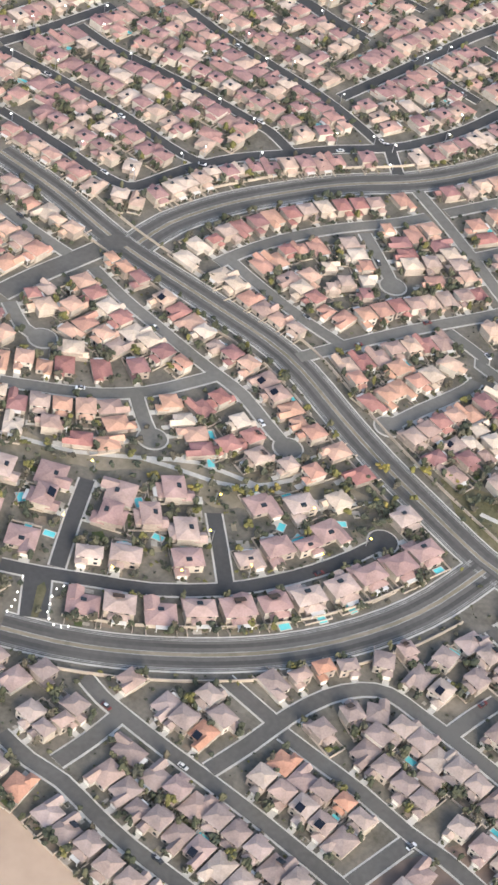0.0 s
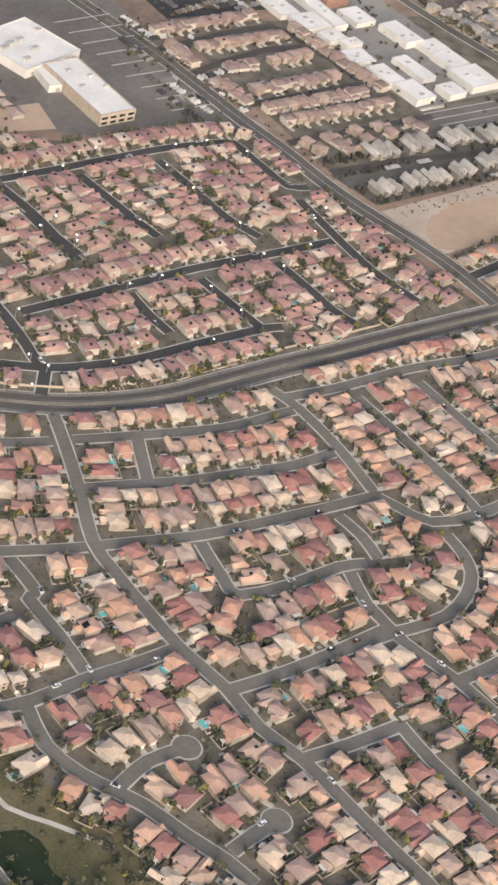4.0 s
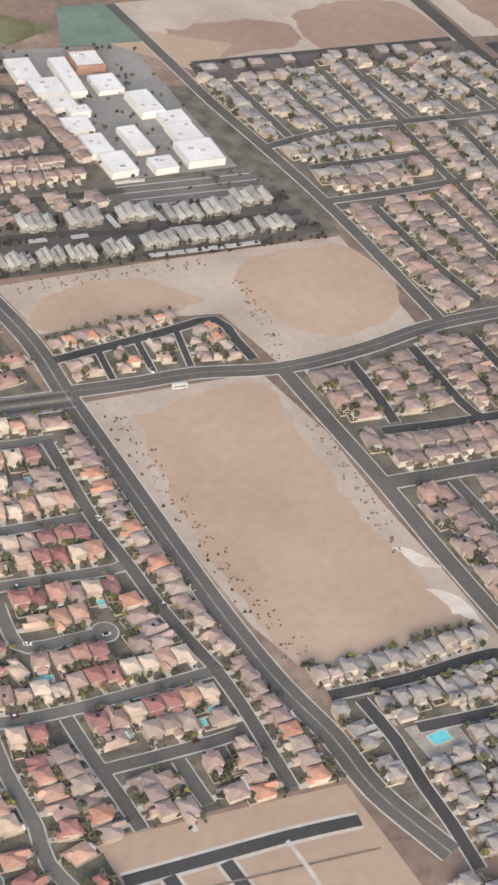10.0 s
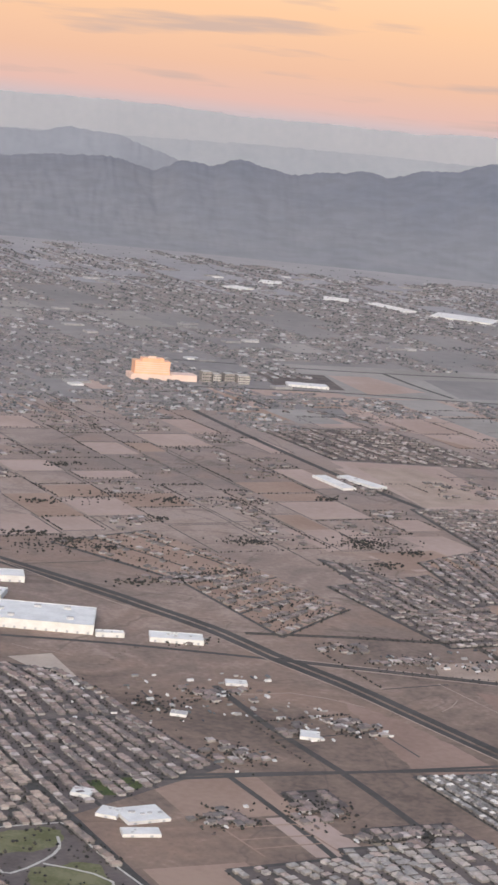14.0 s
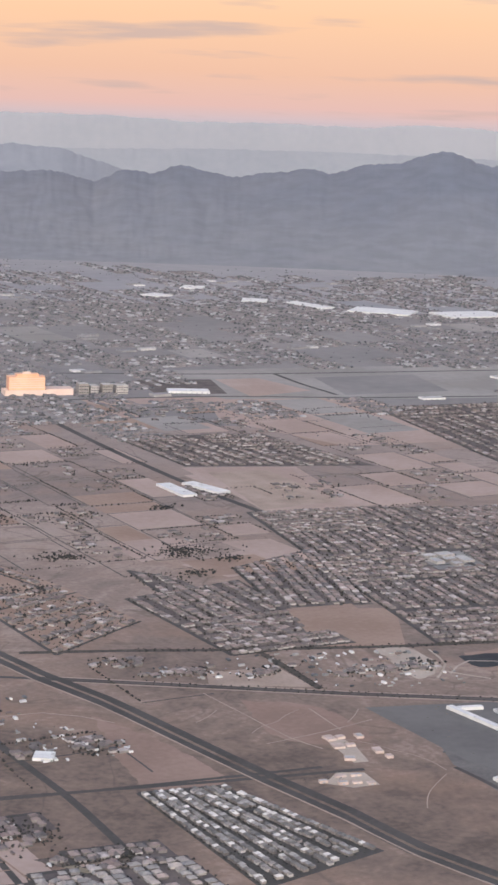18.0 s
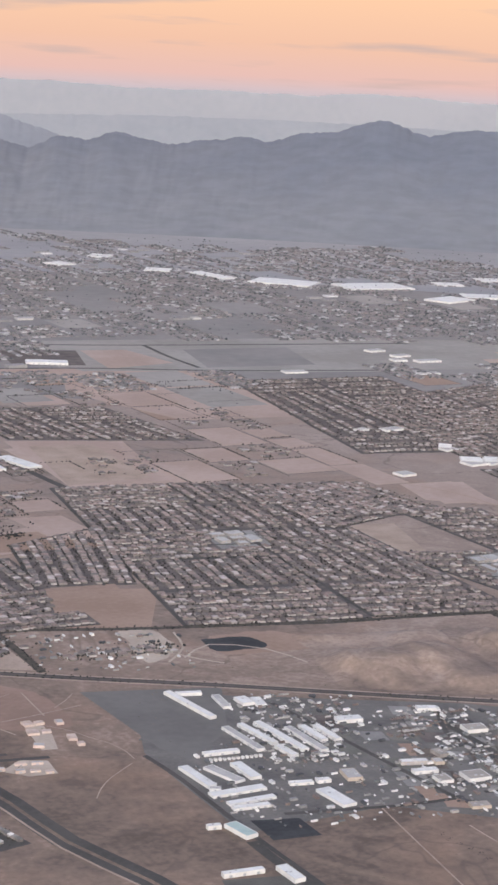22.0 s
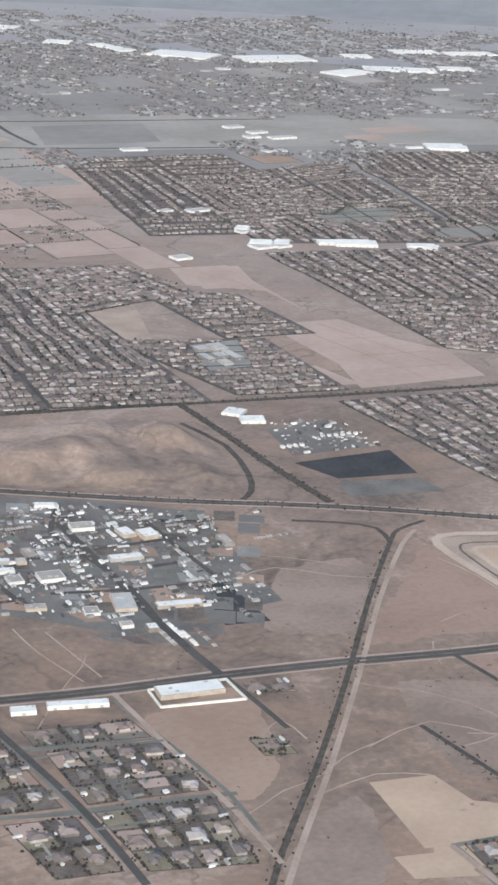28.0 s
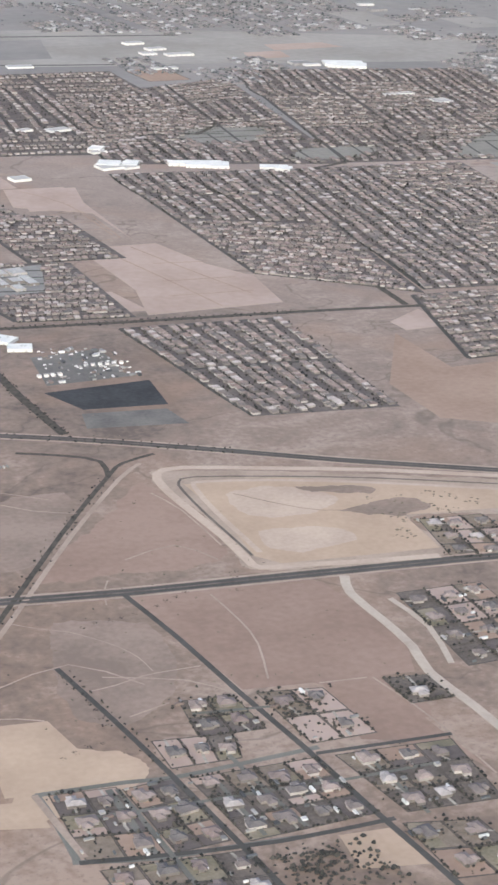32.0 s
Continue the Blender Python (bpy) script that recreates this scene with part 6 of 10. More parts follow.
# the industrial quarter
field([(481.2, 354.7), (552.8, 319.0), (624.9, 283.1), (667.2, 250.0), (660.3, 212.6), (652.6, 143.8), (578.9, 135.4), (552.5, 161.5), (519.6, 187.4), (450.8, 184.5), (451.1, 237.7), (452.1, 278.9)], GREY_LOT, 0.03, "paved and gravelled industrial yards", False)
field([(459.0, 195.0), (478.9, 190.0), (478.7, 171.4), (458.1, 174.0)], DARK_LOT, 0.04, "black paved lot", False)
field([(626.2, 172.8), (639.8, 170.8), (638.2, 126.8), (619.2, 129.5)], DARK_LOT, 0.04, "black paved lot", False)
field([(644.3, 252.7), (664.1, 249.2), (660.8, 229.3), (642.7, 233.9)], DARK_LOT, 0.04, "dark paved lot", False)
APRON_AREA = [(458.1, 363.2), (525.4, 346.0), (499.5, 290.4), (467.6, 264.5), (460.8, 281.1)]
field(APRON_AREA, APRON, 0.046, "grey airfield apron", False)
for pts in ([(643.6, 172.1), (666.2, 177.1), (684.9, 160.3), (701.6, 150.9)], [(720.5, 59.5), (721.2, 35.0), (719.1, 15.4), (710.5, -10.2)], [(587.9, 37.7), (600.1, 46.9), (601.7, 30.0)], [(619.2, 16.4), (649.8, 25.2), (668.9, 1.5)], [(516.4, 188.7), (511.1, 157.0), (503.2, 107.4)], [(539.5, 157.5), (540.7, 133.2), (547.0, 102.5)], [(550.3, 149.8), (554.7, 103.5)], [(657.1, 12.0), (683.5, -0.8), (695.5, -16.6)], [(655.4, -17.6), (671.5, -13.5)],
            [(395.5, 412.0), (399.0, 374.0), (402.3, 338.4), (408.8, 319.6)], [(388.3, 335.2), (421.8, 339.7), (451.6, 346.3)], [(432.2, 372.8), (430.0, 338.9)], [(255.3, 416.8), (311.1, 414.2), (336.6, 387.6)], [(583.8, -7.8), (610.8, -2.0), (628.1, -9.7)], [(739.2, 161.0), (743.9, 138.8), (744.0, 100.3)], [(702.4, 100.6), (726.4, 106.8), (736.8, 87.8)], [(745.1, -23.1), (748.5, -46.6), (749.9, -68.1), (750.0, -95.7)], [(725.5, -19.8), (743.2, -22.3)]):
    lane(pts, 0.8, TRACK, "pale dirt track across the desert", 0.04)
for pts in ([(606.5, -91.9), (629.4, -99.0), (651.4, -101.9), (674.2, -105.0)], [(609.6, -52.3), (609.6, -71.0), (608.0, -92.5)], [(609.3, -52.9), (637.5, -56.0), (652.4, -59.0), (677.7, -59.4), (704.6, -59.3)], [(631.3, -58.0), (630.6, -83.1), (630.7, -100.2)], [(483.7, 18.7), (509.9, 11.6), (538.2, 7.8), (561.3, 4.3)], [(527.4, 69.6), (527.3, 29.1), (529.1, -12.1)], [(499.7, 62.5), (524.7, 57.6), (551.3, 55.0)]):
    lane(pts, 2.4, OLD_ASPHALT, "grey lane between large lots")

# the industrial yards are cut into plots of many greys
PLOTS = random.Random(17)
for quad, nu, nv in (([(584.7, 295.3), (694.3, 239.4), (633.5, 122.6), (541.6, 177.3)], 9, 9), ([(553.2, 169.6), (616.9, 150.7), (617.2, 105.7), (570.6, 130.1)], 6, 3), ([(542.5, 297.8), (652.7, 247.3), (630.0, 152.9), (521.0, 190.1)], 8, 6)):
    q = [np.array(p) for p in quad]
    spot = lambda u, v: (q[0] * (1 - u) + q[1] * u) * (1 - v) + (q[3] * (1 - u) + q[2] * u) * v
    for i in range(nu):
        for j in range(nv):
            w, h = PLOTS.uniform(0.6, 0.95), PLOTS.uniform(0.6, 0.95)
            u, v = (i + PLOTS.uniform(0, 1 - w)) / nu, (j + PLOTS.uniform(0, 1 - h)) / nv
            p = spot(u + w / nu / 2, v + h / nv / 2)
            if PLOTS.random() < 0.2 or inside(*p, APRON_AREA):
                continue
            ring = [tuple(spot(a, b)) for a, b in ((u, v), (u + w / nu, v), (u + w / nu, v + h / nv), (u, v + h / nv))]
            ground_patch(ring, PLOTS.choice((GREY_LOT, LOT_YARD, LOT_YARD, OLD_ASPHALT, GREY_LOT, BROWN, APRON, FAR_YARD, LIGHT_LOT)), 0.043, "lot", "paved or gravelled yard of an industrial plot")

# far fallow fields, the dry golf ground and furrows on the graded land
FALLOW = [[(866.8, 1396.2), (1225.8, 1351.9), (1573.0, 1219.2), (1480.5, 1091.4), (1072.3, 1163.8), (811.9, 1215.9)], [(934.0, 1352.5), (1080.6, 1335.7), (1243.9, 1233.0), (1175.0, 1137.5), (1006.2, 1166.2), (878.9, 1242.9)]]
for pts in FALLOW:
    field(pts, HAZED_SOIL, 0.04, "wide grey fallow field", False)
for pts, mat, words in (([(799.3, 1345.3), (876.5, 1329.3), (849.6, 1242.4), (780.1, 1257.4)], FAR_YARD, "dark ploughed field"), ([(880.9, 1328.1), (928.5, 1323.7), (941.4, 1237.8), (863.6, 1219.2)], PINK_FIELD, "bare pinkish field"), ([(988.9, 1312.7), (1106.5, 1304.9), (1079.5, 1197.5), (961.5, 1203.9)], CITY, "grey fallow field"), ([(696.4, 1250.5), (829.9, 1226.5), (836.0, 1192.9), (694.6, 1215.2)], PINK_FIELD, "long pale field")):
    field(pts, mat, 0.06, words, False)
for pts in ([(654.0, 1252.8), (822.9, 1231.3), (969.9, 1184.9), (1145.6, 1149.5)], [(960.6, 1345.5), (953.8, 1277.5), (953.0, 1206.4)], [(742.3, 1406.4), (933.8, 1353.0), (1256.3, 1302.7)]):
    lane(pts, 5.0, FAR_ASPHALT, "far dark road across the fallow fields", 0.07)
GOLF_GROUND = [[(1057.6, 848.6), (1091.7, 867.0), (1132.1, 835.2), (1096.9, 806.5), (1054.9, 811.6)], [(1122.3, 769.1), (1185.7, 760.0), (1157.6, 733.9), (1108.8, 735.4)], [(1087.6, 862.8), (1133.3, 850.2), (1108.4, 825.1), (1037.2, 822.8)], [(1116.0, 760.0), (1169.8, 766.0), (1157.0, 733.6), (1107.4, 737.6)], [(1275.6, 760.4), (1330.3, 791.5), (1305.0, 703.9), (1232.1, 712.1)]]
for pts in GOLF_GROUND:
    field(pts, GOLF, 0.06, "dry golf ground between the houses")
for pts in ([(867.3, 533.1), (878.1, 466.8), (886.9, 403.8)], [(886.6, 538.5), (900.1, 476.9), (914.1, 421.9)], [(884.6, 498.8), (918.1, 493.3)], [(874.9, 461.2), (920.1, 456.6)], [(865.7, 432.1), (917.5, 427.2)], [(864.0, 627.0), (890.0, 632.1), (889.0, 561.8)], [(864.4, 623.6), (861.9, 561.5), (889.0, 561.8)], [(862.6, 603.1), (889.3, 605.9)], [(861.5, 584.6), (891.5, 585.9)], [(870.0, 697.5), (887.8, 653.2), (886.5, 568.8)],
            [(198.2, 270.7), (229.0, 267.5)], [(198.8, 259.0), (229.3, 255.7)], [(200.8, 249.6), (229.3, 247.6)], [(198.2, 270.7), (201.0, 241.8)], [(229.0, 267.5), (232.0, 235.8)]):
    lane(pts, 0.9, BROWN, "furrow between graded plots", 0.07)
field([(511.2, 533.4), (553.2, 530.3), (545.8, 483.3), (497.3, 484.4)], BROWN, 0.06, "bare brown field beside a farm", False)
for pts in ([(508.1, 52.3), (526.4, 51.5), (554.7, 48.0)], [(508.8, 28.4), (530.0, 25.9), (557.8, 22.9)], [(509.1, 0.2), (533.6, -2.3), (558.8, -4.9)], [(618.6, -70.8), (644.8, -74.6), (672.5, -77.0)], [(678.2, -77.5), (704.5, -80.9), (736.8, -82.6)], [(664.7, -64.7), (665.0, -100.2)], [(716.5, -66.6), (717.4, -108.0)], [(675.4, -23.6), (702.3, -28.9)]):
    lane(pts, 1.6, OLD_ASPHALT, "grey lane between large lots", 0.07)
lane([(-162.9, -119.9), (-147.0, -122.7), (-129.0, -126.2), (-112.6, -129.4)], 0.5, SHINGLE, "low dark fence line on a building site", 0.06)
lane([(-162.7, -127.5), (-147.4, -130.1), (-129.7, -133.7)], 0.6, SHINGLE, "low dark fence line on a building site", 0.06)
lane([(-127.2, -120.5), (-127.3, -130.7), (-130.1, -139.1)], 0.9, CONCRETE, "pale kerb of an unfinished street", 0.06)

# ---- far suburbs ----
FAR_PLANS = []
for k in range(4):
    r = random.Random(40 + k)
    w, d, h = r.uniform(3.3, 3.9), r.uniform(3.9, 4.7), r.choice((1.1, 1.1, 1.5))
    FAR_PLANS.append(dict(wall=box(-w / 2, w / 2, -d / 2, d / 2, 0, h), roof=hip(-w / 2, w / 2, -d / 2, d / 2, h, 0.75)))
OUT = random.Random(11)
LEVEL = [0]
BUILT_UP = []    # outlines of the far suburbs
CLUMPS = []      # x, y, radius, height of far trees and shrubs


def suburb(quad, roofs, label, pitch=4.6, row=9.2, fill=0.93, green=0.5, paved=True, yard=None, size=1.0, span=64.0, turned=0.36):
    """Tract houses in back-to-back rows that run from the first corner to the second, cut by cross streets into quarters, a few of them turned."""
    corner = [np.array(q, float) for q in quad]
    BUILT_UP.append([tuple(q) for q in quad])
    spot = lambda u, v: (corner[0] * (1 - u) + corner[1] * u) * (1 - v) + (corner[3] * (1 - u) + corner[2] * u) * v
    long = (np.linalg.norm(corner[1] - corner[0]) + np.linalg.norm(corner[2] - corner[3])) / 2
    deep = (np.linalg.norm(corner[3] - corner[0]) + np.linalg.norm(corner[2] - corner[1])) / 2
    nu, nv = max(1, int(long / span)), max(1, int(deep / span))
    homes, lanes = [], []
    LEVEL[0] += 1
    z = 0.05 + 0.0006 * LEVEL[0]
    for i in range(nu):
        for j in range(nv):
            shift = OUT.uniform(-0.12, 0.12) if nu > 1 else 0.0
            u0, u1, v0, v1 = i / nu, (i + 1) / nu, j / nv, (j + 1) / nv
            a, b, c, d = spot(u0, v0), spot(u1, v0), spot(u1, v1), spot(u0, v1)
            if paved:
                lanes += [ribbon([a, (a + d) / 2, d], 1.2, z), ribbon([a, (a + b) / 2, b], 1.2, z + 0.0002)]
            if OUT.random() < turned and paved:
                a, b, c, d = b, c, d, a
            n = max(2, int(round((np.linalg.norm(a - d) + np.linalg.norm(b - c)) / 2 / row)))
            bend = OUT.uniform(-1, 1) * row * (0.12 if OUT.random() < 0.7 else 0.45)
            for k in range(n):
                v = (k + 0.5) / n + (0.14 if k % 2 else -0.14) / n * (1 if paved else 0)
                p, q = a + (d - a) * v, b + (c - b) * v
                length = np.linalg.norm(q - p)
                u = (q - p) / length
                across = np.array([-u[1], u[0]])
                turn = math.atan2(u[1], u[0]) + (math.pi if k % 2 else 0)
                for m in range(int((length - 3.0) / pitch)):
                    far = 1.5 + (m + 0.5) * pitch
                    x, y = p + u * far + across * bend * math.sin(3.14 * far / length) + np.array([OUT.uniform(-0.5, 0.5), OUT.uniform(-0.5, 0.5)]) * size
                    if any(inside(x, y, poly) for poly in KEEP_FREE):
                        continue
                    if OUT.random() < fill:
                        s = size * OUT.uniform(0.8, 1.02)
                        homes.append((x, y, turn + OUT.choice((0, 0, 0, math.pi / 2)) + OUT.uniform(-0.08, 0.08), OUT.randrange(4), None, s, s * OUT.uniform(0.9, 1.1)))
                    for _ in range(int(green * 1.7 + OUT.random())):
                        t = OUT.choice((-1, 1)) * OUT.uniform(0.36, 0.56) * row
                        r = OUT.uniform(0.45, 1.0) * size * (1.5 if OUT.random() < 0.12 else 1)
                        CLUMPS.append((x + across[0] * t + u[0] * OUT.uniform(-2, 2), y + across[1] * t + u[1] * OUT.uniform(-2, 2), r, r * OUT.uniform(1.0, 1.7)))
                if paved and k % 2 == 0:
                    line = []
                    for w in (0, 0.25, 0.5, 0.75, 1):
                        p2, q2 = a + (d - a) * (k / n), b + (c - b) * (k / n)
                        line.append(p2 + (q2 - p2) * w + across * bend * math.sin(3.14 * w))
                    lanes.append(ribbon(line, 1.0, z + 0.0004))
    ground_patch([tuple(q) for q in corner], yard or FAR_YARD, 0.032 + 0.0007 * OUT.randrange(8), "yards", "dusty yards between far houses")
    if lanes:
        tagged(new("street", mesh_of("street", *merged(*lanes), FAR_ASPHALT)), "parallel dark streets of a far suburb", "road", kind="structure")
    if homes:
        joined_houses("house_rows", label, homes, FAR_PLANS, roofs, FAR_WALL)


KEEP_FREE += GOLF_GROUND + [[(95.6, 293.7), (137.6, 291.9), (141.1, 261.5), (145.0, 225.5), (99.7, 228.9), (96.7, 259.4)], [(511.2, 533.4), (553.2, 530.3), (545.8, 483.3), (497.3, 484.4)], [(655.5, 621.3), (693.4, 620.5), (684.8, 579.6), (646.8, 578.5)], [(785.3, 518.1), (820.8, 520.0), (801.8, 460.3), (771.5, 458.3)]]
TAN_WORDS, GREY_WORDS, MIX_WORDS = "far rows of tan-roofed houses", "far rows of grey-roofed houses", "distant rows of grey and brown roofs among trees"
# terraces beside the school
TERRACES = [[(-92.5, 147.6), (-55.5, 143.3)], [(-92.2, 141.0), (-93.8, 127.9)], [(-86.4, 135.4), (-55.2, 130.7)], [(-86.5, 124.2), (-76.3, 121.5)], [(-72.3, 120.8), (-56.5, 119.3)], [(-93.9, 120.6), (-93.4, 106.3)], [(-88.6, 111.3), (-57.8, 106.9)], [(-92.6, 102.6), (-56.7, 97.0)], [(-92.3, 95.4), (-54.2, 89.3)], [(-49.7, 134.0), (-50.5, 95.0)], [(-94.3, 86.5), (-93.4, 78.4)],
            [(-85.3, 86.2), (-84.4, 75.6)], [(-76.5, 85.0), (-76.6, 77.0)], [(-67.2, 84.4), (-67.6, 75.6)], [(-57.6, 81.8), (-57.4, 74.0)]]
terrace = []
for k, (p, q) in enumerate(TERRACES):
    p, q = np.array(p), np.array(q)
    n = max(2, int(round(np.linalg.norm(q - p) / 3.7)))
    for i in range(n):
        x, y = p + (q - p) * (i + 0.5) / n
        terrace.append((x, y, math.atan2(q[1] - p[1], q[0] - p[0]) + (math.pi if k % 2 else 0), TOWN.randrange(len(PLANS)), None, 0.74, 0.86))
        for _ in range(2):
            t = TOWN.choice((-1, 1)) * TOWN.uniform(2.6, 3.6)
            u = (q - p) / np.linalg.norm(q - p)
            CLUMPS.append((x - u[1] * t + TOWN.uniform(-1, 1), y + u[0] * t + TOWN.uniform(-1, 1), TOWN.uniform(0.3, 0.75), TOWN.uniform(0.5, 1.5)))
joined_houses("house_rows", "terraces of dusty brown-roofed houses beside the school", terrace, PLANS, ROOF_TERRACE)
for pts in ([(-98.0, 87.6), (-57.4, 81.1), (-47.8, 79.5)], [(-98.0, 71.8), (-73.8, 67.2), (-51.6, 60.5), (-8.0, 54.5)], [(-97.0, 107.0), (-54.1, 101.5)], [(-97.0, 125.6), (-80.9, 127.1), (-53.8, 124.0), (-53.6, 101.0)], [(-97.0, 139.5), (-89.5, 139.5), (-54.5, 137.0), (-53.8, 124.0)]):
    lane(pts, 2.6, FAR_ASPHALT, "dark asphalt lane between terraces", 0.06)


FLAT_WALL = palette("grey_plaster", [(0.24, 0.225, 0.205), (0.28, 0.26, 0.235), (0.2, 0.188, 0.172)], 0.9)
ground_patch([(-99.0, 71.0), (-60.0, 73.5), (-10.0, 62.0), (-6.0, 44.6), (-57.0, 49.0), (-98.0, 55.0)], ASPHALT, 0.046, "car_park", "asphalt drives and parking round the apartment houses", "car park")


def apartment_house(p, q, deep, k):
    """A three-storey apartment house: stepped wings under hipped roofs, rows of windows, balconies."""
    a, b = np.array(p), np.array(q)
    w = float(np.linalg.norm(b - a))
    root = new("apartment_house")
    root.matrix_world = Matrix.Translation((a[0], a[1], 0.04)) @ Matrix.Rotation(math.atan2(b[1] - a[1], b[0] - a[0]), 4, "Z")
    r = random.Random(300 + k)
    h = 1.9
    n = 4
    for i in range(n):
        x0, x1 = w * i / n + 0.1, w * (i + 1) / n - 0.1
        y0, y1 = (0.0, deep * 0.8) if i % 2 == k % 2 else (0.8, deep)
        part("wall", *box(x0, x1, y0, y1, 0, h), FLAT_WALL, root)
        part("roof", *merged(hip(x0, x1, y0, y1, h, 0.85, 0.3), hip(x0 + 0.3, (x0 + x1) / 2 + 0.1, y0 - 0.7, y0 + 2.2, h - 0.1, 0.75, 0.15), hip((x0 + x1) / 2, x1 - 0.2, y1 - 2.0, y1 + 0.6, h - 0.1, 0.7, 0.15)), ROOF_FLATS, root)
        for level in range(2):
            part("window", *box(x1 - 0.75, x1 - 0.35, y0 - 0.03, y0 + 0.06, 0.35 + level * 0.8, 0.7 + level * 0.8), DARK_GLASS, root)
        part("balcony", *box((x0 + x1) / 2 - 0.5, (x0 + x1) / 2 + 0.5, y0 - 0.4, y0, 0.85, 0.95), FLAT_WALL, root)
    for x in (w / n, 2 * w / n, 3 * w / n):
        part("stair_well", *box(x - 0.25, x + 0.25, 0.9, deep * 0.75, 0, h - 0.4), FLAT_WALL, root)
    return tagged(root, "pale three-storey apartment house with grey-green hipped roofs", "apartment house", "apartment houses by the sand lot")


def carport(p, q):
    a, b = np.array(p), np.array(q)
    w = float(np.linalg.norm(b - a))
    root = new("carport")
    root.matrix_world = Matrix.Translation((a[0], a[1], 0.04)) @ Matrix.Rotation(math.atan2(b[1] - a[1], b[0] - a[0]), 4, "Z")
    part("roof", *box(0, w, -0.85, 0.85, 0.82, 0.9), LIGHT_ROOF, root)
    for i in range(5):
        x = 0.3 + (w - 0.6) * i / 4
        part("post", *box(x - 0.05, x + 0.05, 0.6, 0.7, 0, 0.82), METAL, root)
    return tagged(root, "long pale carport roof on posts", "carport", "carports")


FLATS = [[(-56.9, 66.1), (-46.9, 64.0)], [(-44.7, 61.4), (-35.4, 59.7)], [(-34.2, 60.4), (-24.3, 58.5)], [(-23.7, 61.7), (-13.5, 60.4)], [(-70.5, 68.3), (-61.1, 66.5)], [(-83.0, 70.3), (-73.9, 68.6)], [(-57.1, 53.0), (-47.6, 51.2)], [(-46.7, 51.5), (-36.9, 49.9)], [(-36.0, 49.9), (-26.4, 48.4)],
         [(-24.3, 48.9), (-14.9, 47.5)], [(-85.0, 55.6), (-78.3, 54.5)], [(-77.3, 54.2), (-70.5, 53.0)], [(-67.9, 53.2), (-60.5, 52.0)], [(-95.1, 56.9), (-87.9, 55.8)]]
for k, (p, q) in enumerate(FLATS):
    apartment_house(p, q, 6.4 if k < 6 else 5.4, k)
for p, q in ([(-57.5, 49.8), (-48.2, 48.2)], [(-47.6, 48.1), (-37.5, 46.6)], [(-36.9, 46.4), (-27.3, 45.1)], [(-46.3, 58.2), (-37.7, 56.9)], [(-83.2, 65.9), (-78.4, 65.1)], [(-72.1, 63.9), (-67.7, 63.2)], [(-58.6, 70.0), (-58.6, 63.8)], [(-86.2, 62.0), (-86.4, 57.0)], [(-45.9, 67.5), (-45.9, 62.5)]):
    carport(p, q)
for _ in range(620):
    x = TOWN.uniform(-98, -8)
    y = 58 - 0.16 * (x + 50) + TOWN.choice((-9.5, -4.5, -3.5, 3.8, 9.5, 11.0)) + TOWN.uniform(-1.2, 1.2)
    if clear_of_roads((x, y), 0.2):
        CLUMPS.append((x, y, TOWN.uniform(0.4, 0.95), TOWN.uniform(0.8, 2.2)))

# beyond the first section road
suburb([(-163.0, 179.6), (-171.9, 129.8), (-154.7, 124.2), (-145.3, 178.5)], ROOF_TAN, TAN_WORDS, 4.6, 8.6)
suburb([(-198.8, 161.3), (-212.0, 116.2), (-173.9, 127.8), (-162.3, 176.0)], ROOF_CLAY, TAN_WORDS, 4.6, 8.6)
suburb([(95.5, 106.4), (97.2, 79.0), (126.2, 77.0), (123.0, 101.9)], ROOF_GREY, GREY_WORDS, 4.5, 8.6)
suburb([(5.4, 133.5), (4.3, 124.4), (92.7, 114.7), (93.4, 122.0)], ROOF_GREY, GREY_WORDS, 4.5, 8.0)
suburb([(-59.0, 460.2), (-29.2, 201.0), (99.4, 186.5), (89.8, 371.3)], FAR_BROWN, TAN_WORDS, 3.6, 7.6, green=1.1, turned=0, size=0.84)
suburb([(85.5, 361.0), (99.1, 172.1), (148.3, 165.3), (140.9, 493.5)], FAR_BROWN, TAN_WORDS, 3.6, 7.6, green=1.1, turned=0, size=0.84)
suburb([(148.5, 511.7), (145.7, 297.5), (230.2, 331.0), (212.2, 468.2)], ROOF_MIXED, MIX_WORDS, 3.8, 7.8, green=1.2, turned=0, size=0.86)
suburb([(180.8, 234.9), (182.5, 191.1), (268.4, 185.1), (249.1, 232.5)], ROOF_GREY, GREY_WORDS, 3.7, 7.6, turned=0, size=0.84)
suburb([(149.5, 200.8), (148.8, 166.1), (215.5, 152.7), (209.1, 185.3)], ROOF_GREY, GREY_WORDS, 3.7, 7.6, turned=0, size=0.84)
suburb([(150.6, 151.1), (149.8, 97.8), (216.3, 92.0), (208.0, 143.1)], ROOF_MIXED, MIX_WORDS, 3.7, 7.6, turned=0, size=0.84)
suburb([(233.0, 241.0), (225.4, 193.1), (297.3, 183.3), (296.5, 233.1)], ROOF_GREY, GREY_WORDS, 4.6, 8.0)
suburb([(252.6, 256.0), (253.6, 232.8), (293.0, 228.2), (293.1, 251.7)], ROOF_MIXED, MIX_WORDS, 4.6, 9.0, green=1)
suburb([(240.8, 298.8), (239.1, 277.4), (261.0, 278.2), (261.6, 297.1)], ROOF_MIXED, MIX_WORDS, 4.6, 9.0, green=1)
